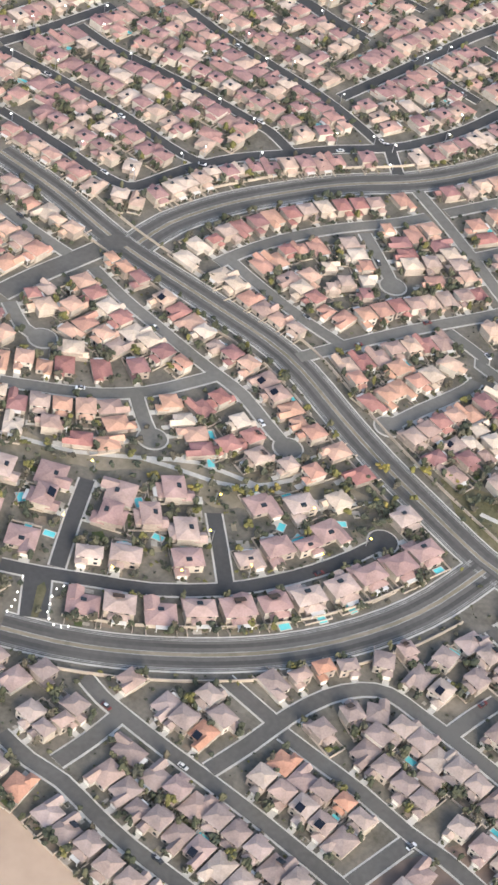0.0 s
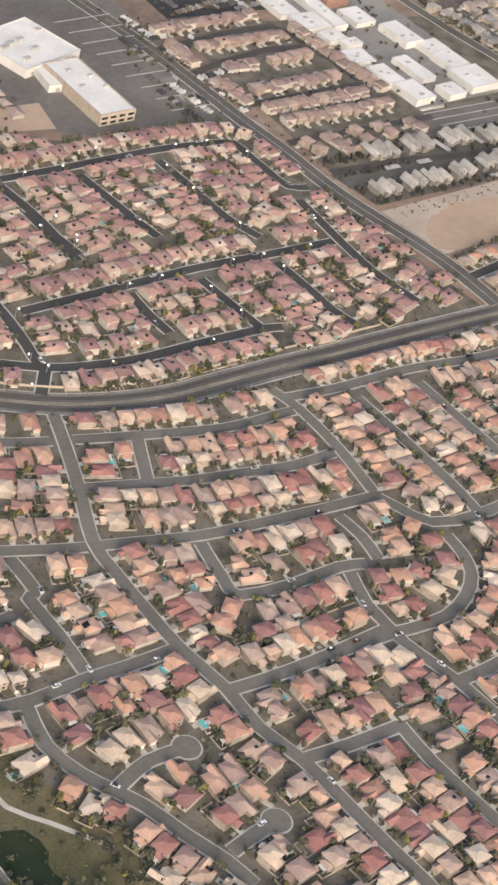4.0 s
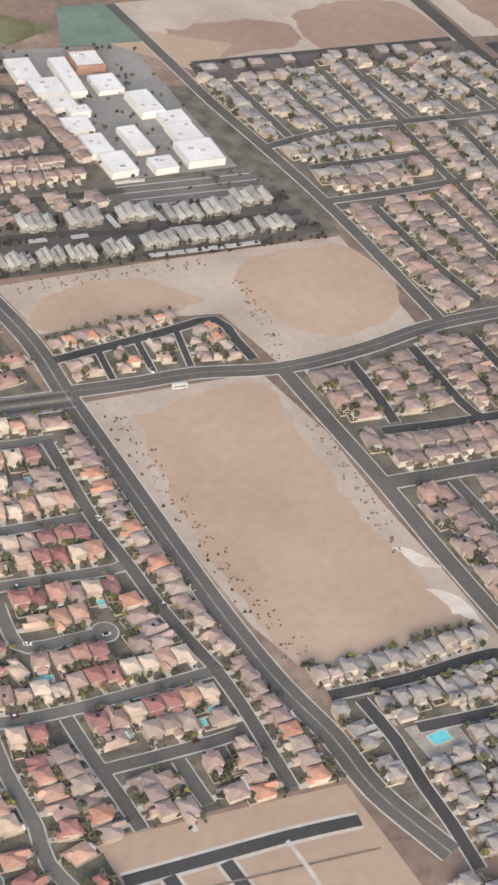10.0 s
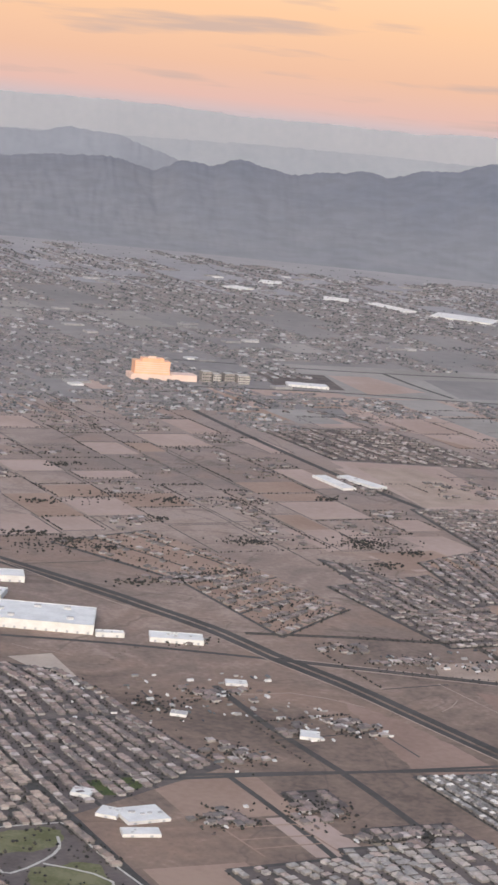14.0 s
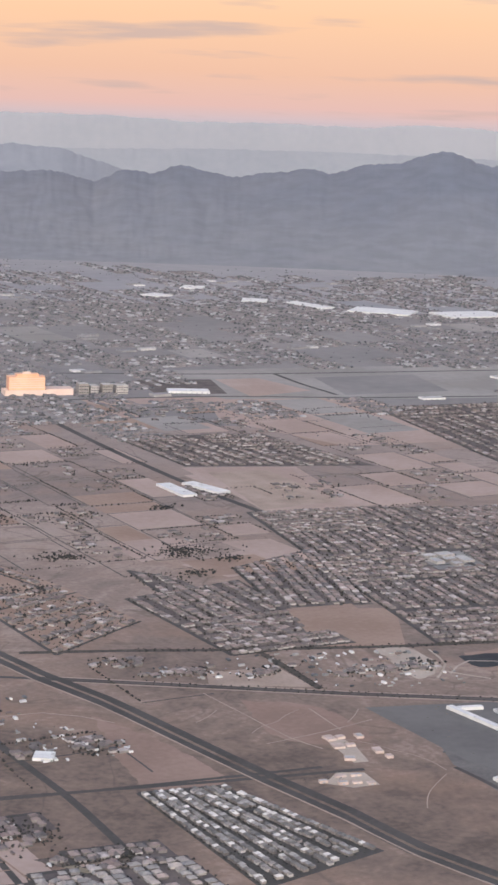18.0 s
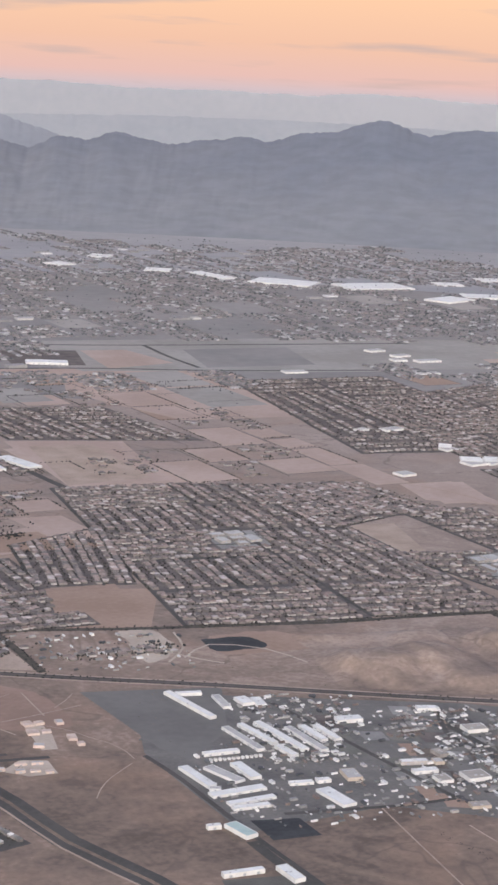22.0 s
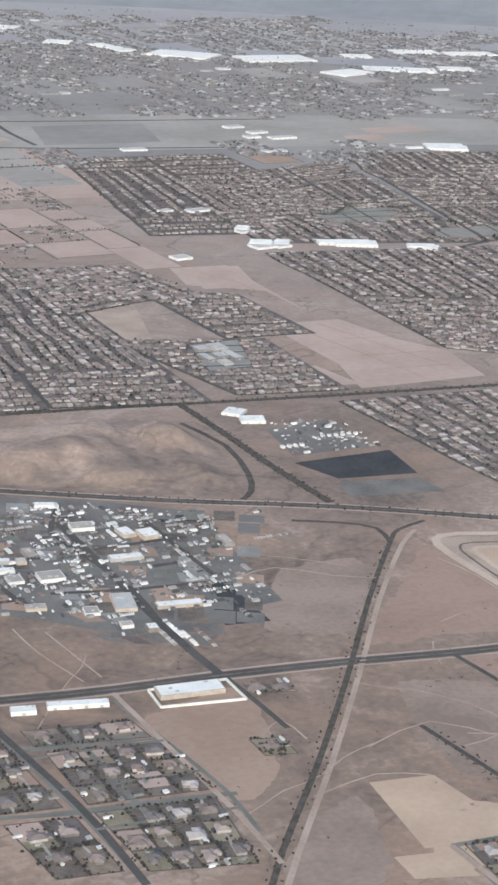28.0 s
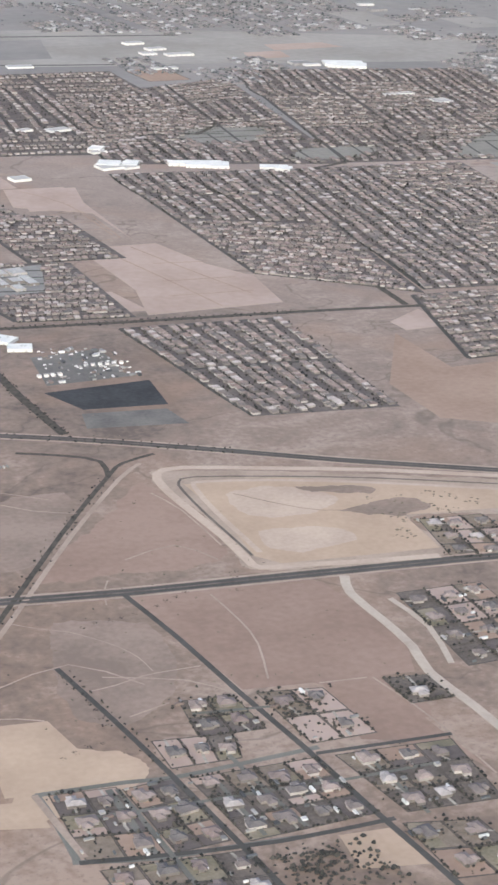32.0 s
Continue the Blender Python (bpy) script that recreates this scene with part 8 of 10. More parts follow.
while gx < 3000:
    wide = OUT.uniform(38, 70)
    gy = 350.0
    while gy < 2700:
        deep = OUT.uniform(48, 110)
        x0, y0, x1, y1 = gx + 2.5, gy + 2.5, gx + wide - 2.5, gy + deep - 2.5
        cx, cy = (x0 + x1) / 2, (y0 + y1) / 2
        gy += deep
        r, a = math.hypot(cx - AROUND[0], cy - AROUND[1]), math.degrees(math.atan2(cx - AROUND[0], cy - AROUND[1]))
        if not 1600 < r < 3180 or not 3 < a < 64 or any(inside(cx, cy, q) for q in BUILT_UP + FALLOW):
            continue
        thick = 1.3 * noise.noise(Vector((cx * 0.0021, cy * 0.0021, 3.0))) + 0.7 * noise.noise(Vector((cx * 0.008, cy * 0.008, 7.0))) + OUT.uniform(-0.35, 0.35)
        if r < 1700:
            thick -= 0.5
        if r > 2800:
            thick -= (r - 2800) / 700
        s = 1 + (r - 1400) / 3600
        if thick < -0.42:
            if OUT.random() < 0.5 and r < 2500:
                key = OUT.choice(CITY_LOTS)
                pv, pf = bare.setdefault(key.name, [key, [], []])[1:]
                pf.append(tuple(range(len(pv), len(pv) + 4)))
                z = 0.03 + 0.0006 * (len(pf) % 40)
                pv += [(x0, y0, z), (x1, y0, z), (x1, y1, z), (x0, y1, z)]
            for _ in range(OUT.randrange(0, 8)):
                q = OUT.uniform(0.8, 1.6) * s
                CITY_CLUMPS.append((OUT.uniform(x0, x1), OUT.uniform(y0, y1), q, q * OUT.uniform(0.6, 1.0)))
        elif OUT.random() < 0.075:
            for _ in range(OUT.randrange(1, 4)):
                w, d = OUT.uniform(9, 26), OUT.uniform(7, 14)
                x, y = OUT.uniform(x0, max(x0 + 1, x1 - w)), OUT.uniform(y0, max(y0 + 1, y1 - d))
                halls.append(box(x, x + w, y, y + d, 0.05, OUT.uniform(1.6, 2.6)))
                hall_tint += [OUT.random()] * 6
        else:
            along = OUT.random() < 0.5
            row, pitch = 8.6 * s, 5.4 * s
            n, m = (int((y1 - y0) / row), int((x1 - x0) / pitch)) if along else (int((x1 - x0) / row), int((y1 - y0) / pitch))
            for i in range(n):
                for j in range(m):
                    u, v = (i + 0.5 + (0.14 if i % 2 else -0.14)) * row, (j + 0.5) * pitch
                    x, y = (x0 + v, y0 + u) if along else (x0 + u, y0 + v)
                    x, y = x + OUT.uniform(-0.8, 0.8), y + OUT.uniform(-0.8, 0.8)
                    if OUT.random() < 0.84:
                        strewn.append((x, y, 0 if along else 1.57, OUT.randrange(4), None, s * OUT.uniform(0.8, 1.1), s * OUT.uniform(0.8, 1.1)))
                    if OUT.random() < 0.9:
                        q = OUT.uniform(0.9, 2.2) * s
                        t = OUT.uniform(-0.5, 0.5) * row
                        CITY_CLUMPS.append((x + (0 if along else t), y + (t if along else 0), q, q * OUT.uniform(0.7, 1.3)))
    gx += wide
joined_houses("distant_city", "distant city roofs in rows, greyed as painted haze", strewn, CITY_PLANS, CITY_ROOFS, CITY_ROOFS)
for key, pv, pf in bare.values():
    tagged(new("city_lots", mesh_of("city_lots", pv, pf, key)), f"bare lots of {key.name.replace('_', ' ')} in the distant city", "ground", kind="stuff")
tagged(new("city_halls", mesh_of("city_halls", *merged(*halls), palette("city_hall_roofs", [(0.4, 0.38, 0.36), (0.55, 0.53, 0.51), (0.3, 0.28, 0.27), (0.24, 0.225, 0.22)], 0.8), hall_tint)), "flat-roofed pale halls of the distant city", "buildings", kind="stuff")

# ---- trees and shrubs ----


def lump(cx, cy, cz, rx, rz, r, sides=6):
    """A ragged lump of foliage: two uneven rings between two tips."""
    v = [(cx, cy, cz - rz)]
    for ring, h in ((0.85, -0.35), (0.8, 0.4)):
        for k in range(sides):
            a = 2 * math.pi * (k + r.uniform(-0.3, 0.3)) / sides
            q = rx * ring * r.uniform(0.6, 1.25)
            v.append((cx + q * math.cos(a), cy + q * math.sin(a), cz + rz * h + r.uniform(-0.25, 0.25) * rz))
    v.append((cx + r.uniform(-0.2, 0.2) * rx, cy, cz + rz * r.uniform(0.8, 1.2)))
    n = sides
    f = [(0, 1 + (k + 1) % n, 1 + k) for k in range(n)]
    f += [(1 + k, 1 + (k + 1) % n, 1 + n + (k + 1) % n, 1 + n + k) for k in range(n)]
    f += [(1 + n + k, 1 + n + (k + 1) % n, 1 + 2 * n) for k in range(n)]
    return v, f


def crown(r, count):
    """A crown of several ragged lumps round a centre, one unit wide and high, its foot at 0.3."""
    lumps = []
    for k in range(count):
        a, q = r.uniform(0, 2 * math.pi), r.uniform(0.05, 0.36)
        lumps.append(lump(q * math.cos(a), q * math.sin(a), r.uniform(0.45, 0.85), r.uniform(0.2, 0.32), r.uniform(0.16, 0.28), r))
    return merged(*lumps)


def trunk(r):
    v, f = [], []
    for z, q in ((0, 0.05), (0.3, 0.038), (0.62, 0.02)):
        v += [(q * math.cos(a) + 0.03 * z, q * math.sin(a), z) for a in (0, 1.57, 3.14, 4.71)]
    for j in (0, 4):
        f += [(j + k, j + (k + 1) % 4, j + 4 + (k + 1) % 4, j + 4 + k) for k in range(4)]
    limb = lambda s: ([(0.0, -0.012, 0.34), (0.0, 0.012, 0.34), (s * 0.26, 0.01, 0.66), (s * 0.26, -0.01, 0.66)], [(0, 1, 2, 3)])
    return merged((v, f), limb(1), limb(-1))


CROWNS = [crown(random.Random(70 + k), 5 + k % 3) for k in range(8)]
SHRUBS = [merged(*[lump(r.uniform(-0.25, 0.25), r.uniform(-0.25, 0.25), 0.3, 0.33, 0.32, r, 5) for _ in range(2)]) for r in (random.Random(90 + k) for k in range(6))]
CROWN_MESH = [mesh_of("crown", *c, LEAVES) for c in CROWNS]
TRUNK_MESH = mesh_of("trunk", *trunk(random.Random(1)), BARK)
GREEN = random.Random(21)


def sprig(r):
    """The plainest ragged clump, for plants that stay far off."""
    ring = [(0.45 * r.uniform(0.6, 1.2) * math.cos(a), 0.45 * r.uniform(0.6, 1.2) * math.sin(a), r.uniform(0.25, 0.6)) for a in (k * 1.256 + r.uniform(-0.3, 0.3) for k in range(5))]
    return [(0, 0, 0)] + ring + [(r.uniform(-0.12, 0.12), 0, r.uniform(0.8, 1.1))], [(0, (k + 1) % 5 + 1, k + 1) for k in range(5)] + [(k + 1, (k + 1) % 5 + 1, 6) for k in range(5)]


SPRIGS = [sprig(random.Random(60 + k)) for k in range(8)]


def joined_plants(name, label, spots, shapes, leaves=None):
    vs, fs, tint, base = [], [], [], 0
    for x, y, radius, height in spots:
        pv, pf = shapes[GREEN.randrange(len(shapes))]
        a, turn = np.array(pv), GREEN.uniform(0, 6.28)
        c, s = math.cos(turn), math.sin(turn)
        vs.append(np.stack([x + 2 * radius * (c * a[:, 0] - s * a[:, 1]), y + 2 * radius * (s * a[:, 0] + c * a[:, 1]), a[:, 2] * height + 0.02], 1))
        fs += [tuple(i + base for i in q) for q in pf]
        tint += [GREEN.random()] * len(pf)
        base += len(a)
    return tagged(new(name, mesh_of(name, np.concatenate(vs).tolist(), fs, leaves or LEAVES, tint)), label, "plants", kind="stuff")


def tree(x, y, radius, height):
    root = new("tree")
    root.matrix_world = Matrix.Translation((x, y, 0.02)) @ Matrix.Rotation(GREEN.uniform(0, 6.28), 4, "Z") @ Matrix.Diagonal((2 * radius, 2 * radius, height, 1))
    new("trunk", TRUNK_MESH).parent = root
    new("crown", GREEN.choice(CROWN_MESH)).parent = root
    return tagged(root, GREEN.choice(("olive-green desert tree with a ragged crown in a yard", "dark green street tree beside a house")), "tree", "trees of the town")


def near_road(x, y):
    return not clear_of_roads(np.array([x, y]), 0.1)


yard_trees, yard_shrubs, single = [], [], 0
for n, (hx, hy, turn, k, roofs, sx, sy) in enumerate(HOUSES):
    c, s = math.cos(turn), math.sin(turn)
    for _ in range(GREEN.choice((9, 10, 12, 14) if roofs is ROOF_ROSE else (7, 8, 9, 10))):
        back = GREEN.random() < 0.62
        lx = GREEN.uniform(-2.8, 2.8) * sx
        ly = (GREEN.uniform(2.6, 4.6) if back else -GREEN.uniform(2.6, 3.6)) * sy
        x, y = hx + c * lx - s * ly, hy + s * lx + c * ly
        if near_road(x, y) or on_house(x, y, 0.15) or any(abs(x - px) + abs(y - py) < 1.9 for px, py in POOLS):
            continue
        big = GREEN.random() < (0.4 if back else 0.25)
        spot = (x, y, GREEN.uniform(0.6, 1.1), GREEN.uniform(1.5, 2.8)) if big else (x, y, GREEN.uniform(0.25, 0.6), GREEN.uniform(0.4, 1.0))
        if big and single < 200 and n < 400 and GREEN.random() < 0.8:
            tree(*spot)
            single += 1
        else:
            (yard_trees if big else yard_shrubs).append(spot)


def line_plants(points, offset, spacing, size=1.0, out=None):
    line = smooth(points)
    d = np.gradient(line, axis=0)
    d /= np.linalg.norm(d, axis=1, keepdims=True) + 1e-9
    seg = np.concatenate([[0], np.cumsum(np.linalg.norm(np.diff(line, axis=0), axis=1))])
    for k in range(int(seg[-1] / spacing)):
        s = (k + GREEN.random()) * spacing
        i = min(int(np.searchsorted(seg, s)), len(line) - 1)
        off = offset + GREEN.uniform(-0.8, 0.8)
        x, y = line[i, 0] - d[i, 1] * off + GREEN.uniform(-1, 1), line[i, 1] + d[i, 0] * off + GREEN.uniform(-1, 1)
        (yard_trees if out is None else out).append((x, y, GREEN.uniform(0.4, 0.9) * size, GREEN.uniform(0.7, 1.9) * size))


# along the boulevards and section roads
for pts in ([(-284.7, 98.0), (-286.0, 82.0)] + [(-289.5, 61.9), (-290.3, 40.5), (-291.8, 20.8), (-298.7, 2.9), (-302.6, -7.5), (-306.8, -21.5), (-310.1, -33.8), (-310.8, -42.7), (-313.6, -64.5)], [(-380.3, 14.5), (-371.3, -1.0), (-359.3, -14.4), (-343.6, -26.0), (-323.8, -33.6)],
            [(-276.4, 60.3), (-251.1, 51.6), (-224.0, 34.6)] + [(-200.1, 24.2), (-170.0, 19.2), (-137.7, 13.4), (-120.5, 10.3)]):
    for side in (-5.4, 5.4):
        line_plants(pts, side, 3.4, 0.8)
line_plants([(-103.1, 7.9), (-105.0, -22.9), (-106.5, -46.8), (-107.5, -68.7), (-107.3, -87.6), (-105.5, -103.6)], -4.2, 1.6, 1.0)
line_plants([(-103.1, 7.9), (-105.0, -22.9), (-106.5, -46.8), (-107.5, -68.7), (-107.3, -87.6)], 4.6, 4.0, 0.6)
line_plants([(-99.0, 144.6), (-100.2, 120.3), (-101.5, 101.4), (-101.8, 86.0), (-103.4, 63.8)], 4.0, 3.0, 0.7)
# the park strip and the golf ground
for quad, count in (([(-348.5, 42.3), (-333.7, 22.8), (-314.0, -6.2), (-310.0, -15.7)], 90), ([(-296.8, -21.8), (-290.1, -47.6), (-289.4, -69.3), (-311.4, -57.7)], 130)):
    for _ in range(count):
        i = GREEN.randrange(len(quad) - 1)
        u = GREEN.random()
        yard_trees.append((quad[i][0] * (1 - u) + quad[i + 1][0] * u + GREEN.uniform(-5, 5), quad[i][1] * (1 - u) + quad[i + 1][1] * u + GREEN.uniform(-5, 5), GREEN.uniform(0.5, 1.1), GREEN.uniform(0.9, 2.2)))
for quad, count in (([(-99.9, 167.5), (-89.5, 159.9), (-101.7, 101.2), (-120.3, 103.5)], 70), ([(-77.9, 167.1), (-48.9, 162.4), (-49.9, 143.6), (-82.0, 152.2)], 30), ([(-45.0, 157.5), (-6.7, 149.0), (-12.4, 79.8), (-48.5, 84.5)], 120), ([(-49.6, 82.6), (-13.1, 78.6), (-5.9, 67.0), (-7.6, 61.7)], 24)):
    for _ in range(count):
        u, v = GREEN.random(), GREEN.random()
        x, y = [(quad[0][i] * (1 - u) + quad[1][i] * u) * (1 - v) + (quad[3][i] * (1 - u) + quad[2][i] * u) * v for i in (0, 1)]
        yard_trees.append((x, y, GREEN.uniform(0.4, 0.9), GREEN.uniform(0.8, 1.7)))
# gardens of the walled estate, thickest at its upper end; yellow trees along the park strip
for _ in range(1500):
    x, y = GREEN.uniform(-380, -307), GREEN.uniform(-24, 38)
    if not inside(x, y, ESTATE) or near_road(x, y) or on_house(x, y, 0.3) or any(abs(x - px) + abs(y - py) < 2.2 for px, py in POOLS):
        continue
    r = GREEN.choice((0.3, 0.4, 0.5, 0.8, 1.1))
    yard_trees.append((x, y, r, r * GREEN.uniform(1.1, 1.9)))
yellow = []
for x, y in [(-329.1, 5.3), (-326.5, 3.0), (-324.0, 1.8), (-333.5, 10.5), (-312.0, -14.0), (-305.5, -9.0), (-316.5, -6.0), (-300.5, -14.5), (-337.0, 17.5), (-298.0, -20.0), (-320.0, -2.0)]:
    for _ in range(2):
        yellow.append((x + GREEN.uniform(-1.2, 1.2), y + GREEN.uniform(-1.2, 1.2), GREEN.uniform(0.7, 1.2), GREEN.uniform(1.2, 2.2)))
joined_plants("yellow_trees", "yellow-green trees along the park strip", yellow, CROWNS, YELLOW_LEAVES)
loose = []
lo, hi = np.min(EDGE, axis=0), np.max(EDGE, axis=0)
for _ in range(16000):
    x, y = GREEN.uniform(lo[0], hi[0]), GREEN.uniform(lo[1], hi[1])
    if not inside(x, y, EDGE) or near_road(x, y) or on_house(x, y, 0.1) or any(inside(x, y, p) for p in KEEP_FREE[:5]) or any(abs(x - px) + abs(y - py) < 1.9 for px, py in POOLS):
        continue
    r = GREEN.choice((0.2, 0.25, 0.3, 0.35, 0.45, 0.7))
    loose.append((x, y, r, r * GREEN.uniform(1.0, 1.8)))
joined_plants("garden_bushes", "small dry bushes scattered over the yards", loose, SPRIGS)
joined_plants("yard_trees", "ragged olive and dark green trees in the yards", yard_trees, CROWNS)
joined_plants("yard_shrubs", "low dry shrubs round the houses", yard_shrubs, SHRUBS)
# scrub on the sand lots, dark hedges along far roads, trees of the far suburbs
scrub = []
for pts, off in (([(-99.9, 0.9), (-102.5, -36.8), (-103.6, -73.3), (-102.0, -86.4)], 3.5), ([(-54.4, -18.6), (-58.7, -45.2), (-62.3, -66.1)], -1.0), ([(-40.7, 37.4), (-45.6, 16.0), (-48.7, 2.5)], 0.0), ([(-98.6, 51.2), (-74.6, 48.1), (-46.1, 44.8)], -1.5)):
    line_plants(pts, off, 1.1, 0.5, scrub)
    line_plants(pts, off + 2, 2.2, 0.5, scrub)
for _ in range(420):
    x, y = GREEN.uniform(420, 760), GREEN.uniform(-40, 380)
    scrub.append((x, y, GREEN.uniform(0.3, 0.8), GREEN.uniform(0.2, 0.5)))
for _ in range(260):
    u, v = GREEN.random(), GREEN.random()
    x, y = 812 + 52 * u + 10 * v, 78 + 46 * v
    if noise.noise(Vector((x * 0.09, y * 0.09, 2.0))) > 0.0:
        scrub.append((x, y, GREEN.uniform(0.4, 1.1), GREEN.uniform(0.2, 0.5)))
joined_plants("desert_scrub", "low dark scrub on the sand", scrub, SHRUBS, DRY_SCRUB)
hedge = []
for pts, space in (([(392.3, 490.9), (433.5, 475.8), (476.2, 462.3), (534.8, 444.9), (597.3, 430.7)], 2.0), ([(631.0, 421.9), (676.9, 416.3), (729.7, 407.5), (820.9, 393.5), (919.1, 380.5)], 2.2), ([(372.0, 438.9), (419.7, 410.2), (467.3, 381.6), (527.5, 347.9)], 3.0), ([(590.0, 309.8), (659.3, 269.7), (725.7, 236.5), (793.5, 194.6)], 3.0),
                   ([(728.8, 405.6), (729.0, 350.8), (728.0, 298.2), (729.6, 240.8)], 2.4), ([(458.5, 572.5), (454.6, 501.0), (455.2, 446.0), (453.2, 396.8)], 2.0), ([(525.7, -78.5), (557.1, -35.4), (596.3, 12.2), (641.6, 70.6), (688.0, 133.4), (729.5, 185.7)], 5.0), ([(644.8, 23.7), (649.4, -17.3), (652.9, -56.1)], 4.0), ([(1214.3, 847.1), (1275.3, 895.5), (1344.8, 944.6), (1455.6, 1023.0)], 1.5), ([(1238.5, 840.5), (1220.0, 798.6), (1205.8, 755.8), (1187.8, 728.9)], 1.5), ([(1218.5, 831.6), (1208.7, 797.2), (1199.0, 759.9)], 1.5), ([(1259.1, 818.1), (1225.5, 770.0), (1208.1, 727.3)], 1.5), ([(1278.7, 805.7), (1244.4, 764.7), (1224.2, 722.7)], 1.5), ([(1045.8, 842.4), (1090.1, 857.4), (1120.0, 904.1), (1129.6, 858.3), (1136.8, 810.4), (1190.5, 755.8)], 1.5)):
    line_plants(pts, 2.2, space, 0.8, hedge)
    line_plants(pts, -2.2, space * 1.3, 0.8, hedge)
# dry washes and old tracks, strung with low scrub, wander over the desert
WILD = random.Random(77)
for bound, count in (([(674.8, 253.2), (788.0, 186.3), (610.5, -76.3), (536.6, -44.7)], 16), ([(362.9, 400.9), (462.3, 360.6), (435.5, 179.7), (386.5, 238.5)], 10), ([(650.1, 99.3), (739.6, 75.9), (726.6, -15.7), (610.0, -49.6)], 12), ([(504.9, 159.6), (618.8, 144.3), (554.1, 53.2), (477.2, 81.8)], 8), ([(235.1, 600.1), (283.3, 489.5), (238.9, 371.6), (152.7, 390.1)], 8)):
    lo, hi = np.min(bound, axis=0), np.max(bound, axis=0)
    for n in range(count):
        x, y, way = WILD.uniform(lo[0], hi[0]), WILD.uniform(lo[1], hi[1]), WILD.choice((0.9, 1.1, 1.3, 2.6, 0.4))
        pts = []
        for k in range(WILD.randrange(5, 10)):
            if not inside(x, y, bound):
                break
            pts.append((x, y))
            way += WILD.uniform(-0.35, 0.35)
            x, y = x + 11 * math.cos(way), y + 11 * math.sin(way)
        if len(pts) < 3:
            continue
        if n % 2:
            line_plants(pts, 0.0, 0.9, 0.32, hedge)
            line_plants(pts, 0.9, 1.4, 0.28, hedge)
        else:
            lane(pts, WILD.uniform(0.4, 0.7), TRACK, "faint old track across the desert", 0.03)
joined_plants("hedges", "dark hedges and scrub along the far roads", hedge, SHRUBS, FAR_LEAVES)
# loose groves and farmsteads on the plain
for cx, cy, rx, ry, count in ([(*[(237.0, 410.6)][0], 22, 30, 90), (*[(436.6, 693.7)][0], 30, 20, 60), (*[(517.5, 680.4)][0], 40, 30, 90), (*[(309.2, 696.0)][0], 60, 40, 120), (*[(487.1, 794.9)][0], 40, 30, 60), (*[(402.1, 816.3)][0], 60, 40, 90),
                              (*[(588.6, 28.0)][0], 9, 9, 40), (*[(710.8, -29.3)][0], 20, 18, 70), (*[(755.6, -36.3)][0], 14, 14, 50), (*[(672.1, -119.5)][0], 22, 14, 90), (*[(519.2, 670.5)][0], 40, 22, 90), (*[(839.7, 1130.5)][0], 80, 40, 120), (*[(690.7, 1173.1)][0], 60, 30, 80), (*[(952.8, 1098.1)][0], 60, 30, 80)]):
    for _ in range(count):
        CLUMPS.append((cx + GREEN.gauss(0, rx * 0.32), cy + GREEN.gauss(0, ry * 0.26), GREEN.uniform(0.5, 1.3), GREEN.uniform(0.6, 1.6)))
joined_plants("far_trees", "dark trees scattered over the far suburbs", CLUMPS, SPRIGS, FAR_LEAVES)
joined_plants("city_trees", "trees of the distant city, greyed as painted haze", CITY_CLUMPS, SPRIGS, CITY_LEAVES)

# ---- large buildings, sheds and lots ----


BLOCKS = [0]


def block_building(corners, height, label, wall=None, roof=None, units=3, windows=0, name="building", category="building"):
    """A flat-roofed building on three ground corners: walls with a parapet, a roof, roof units, window bands, a door."""
    a, b, c = (np.array(q, float) for q in corners)
    u, w = b - a, np.linalg.norm(b - a)
    u = u / w
    nrm = np.array([-u[1], u[0]])
    depth = float((c - b) @ nrm)
    if depth < 0:
        nrm, depth = -nrm, -depth
    BLOCKS[0] += 1
    height += 0.013 * (BLOCKS[0] % 23)
    root = new(name)
    flip = u[0] * nrm[1] - u[1] * nrm[0] < 0
    if flip:
        a, u = b, -u
    root.matrix_world = Matrix(((u[0], nrm[0], 0, a[0]), (u[1], nrm[1], 0, a[1]), (0, 0, 1, 0.03), (0, 0, 0, 1)))
    wall, roof = wall or WHITE_WALL, roof or WHITE_ROOF
    t = min(0.35, depth * 0.08)
    part("wall", *merged(box(0, w, 0, t, 0, height), box(0, w, depth - t, depth, 0, height), box(0, t, t, depth - t, 0, height), box(w - t, w, t, depth - t, 0, height)), wall, root)
    part("roof", *box(t, w - t, t, depth - t, height - 0.5, height - (0.05 if height < 2.3 else 0.25)), roof, root)
    r = random.Random(int(w * 100))
    for k in range(units):
        s = min(w, depth) * 0.06 + 0.3
        x, y = r.uniform(w * 0.12, w * 0.85), r.uniform(depth * 0.15, depth * 0.8)
        part("roof_unit", *box(x, x + s * 1.5, y, y + s, height - 0.3, height + s * 0.35), LIGHT_ROOF, root, "pale metal roof unit")
    for k in range(windows):
        z = height * (k + 0.55) / (windows + 0.4)
        n = max(3, int(w / 2.2))
        for i in range(n):
            x = w * (i + 0.5) / n
            part("window", *box(x - w / n * 0.33, x + w / n * 0.33, -0.05, 0.1, z - 0.35, z + 0.35), DARK_GLASS, root, "dark window pane")
    if not windows and w > 3:
        n = max(1, int(w / 5))
        for i in range(n):
            x = w * (i + 0.5) / n
            part("door", *box(x - 0.6, x + 0.6, -0.05, 0.1, 0, min(1.3, height * 0.6)), METAL, root, "grey metal loading door")
    return tagged(root, label, category)


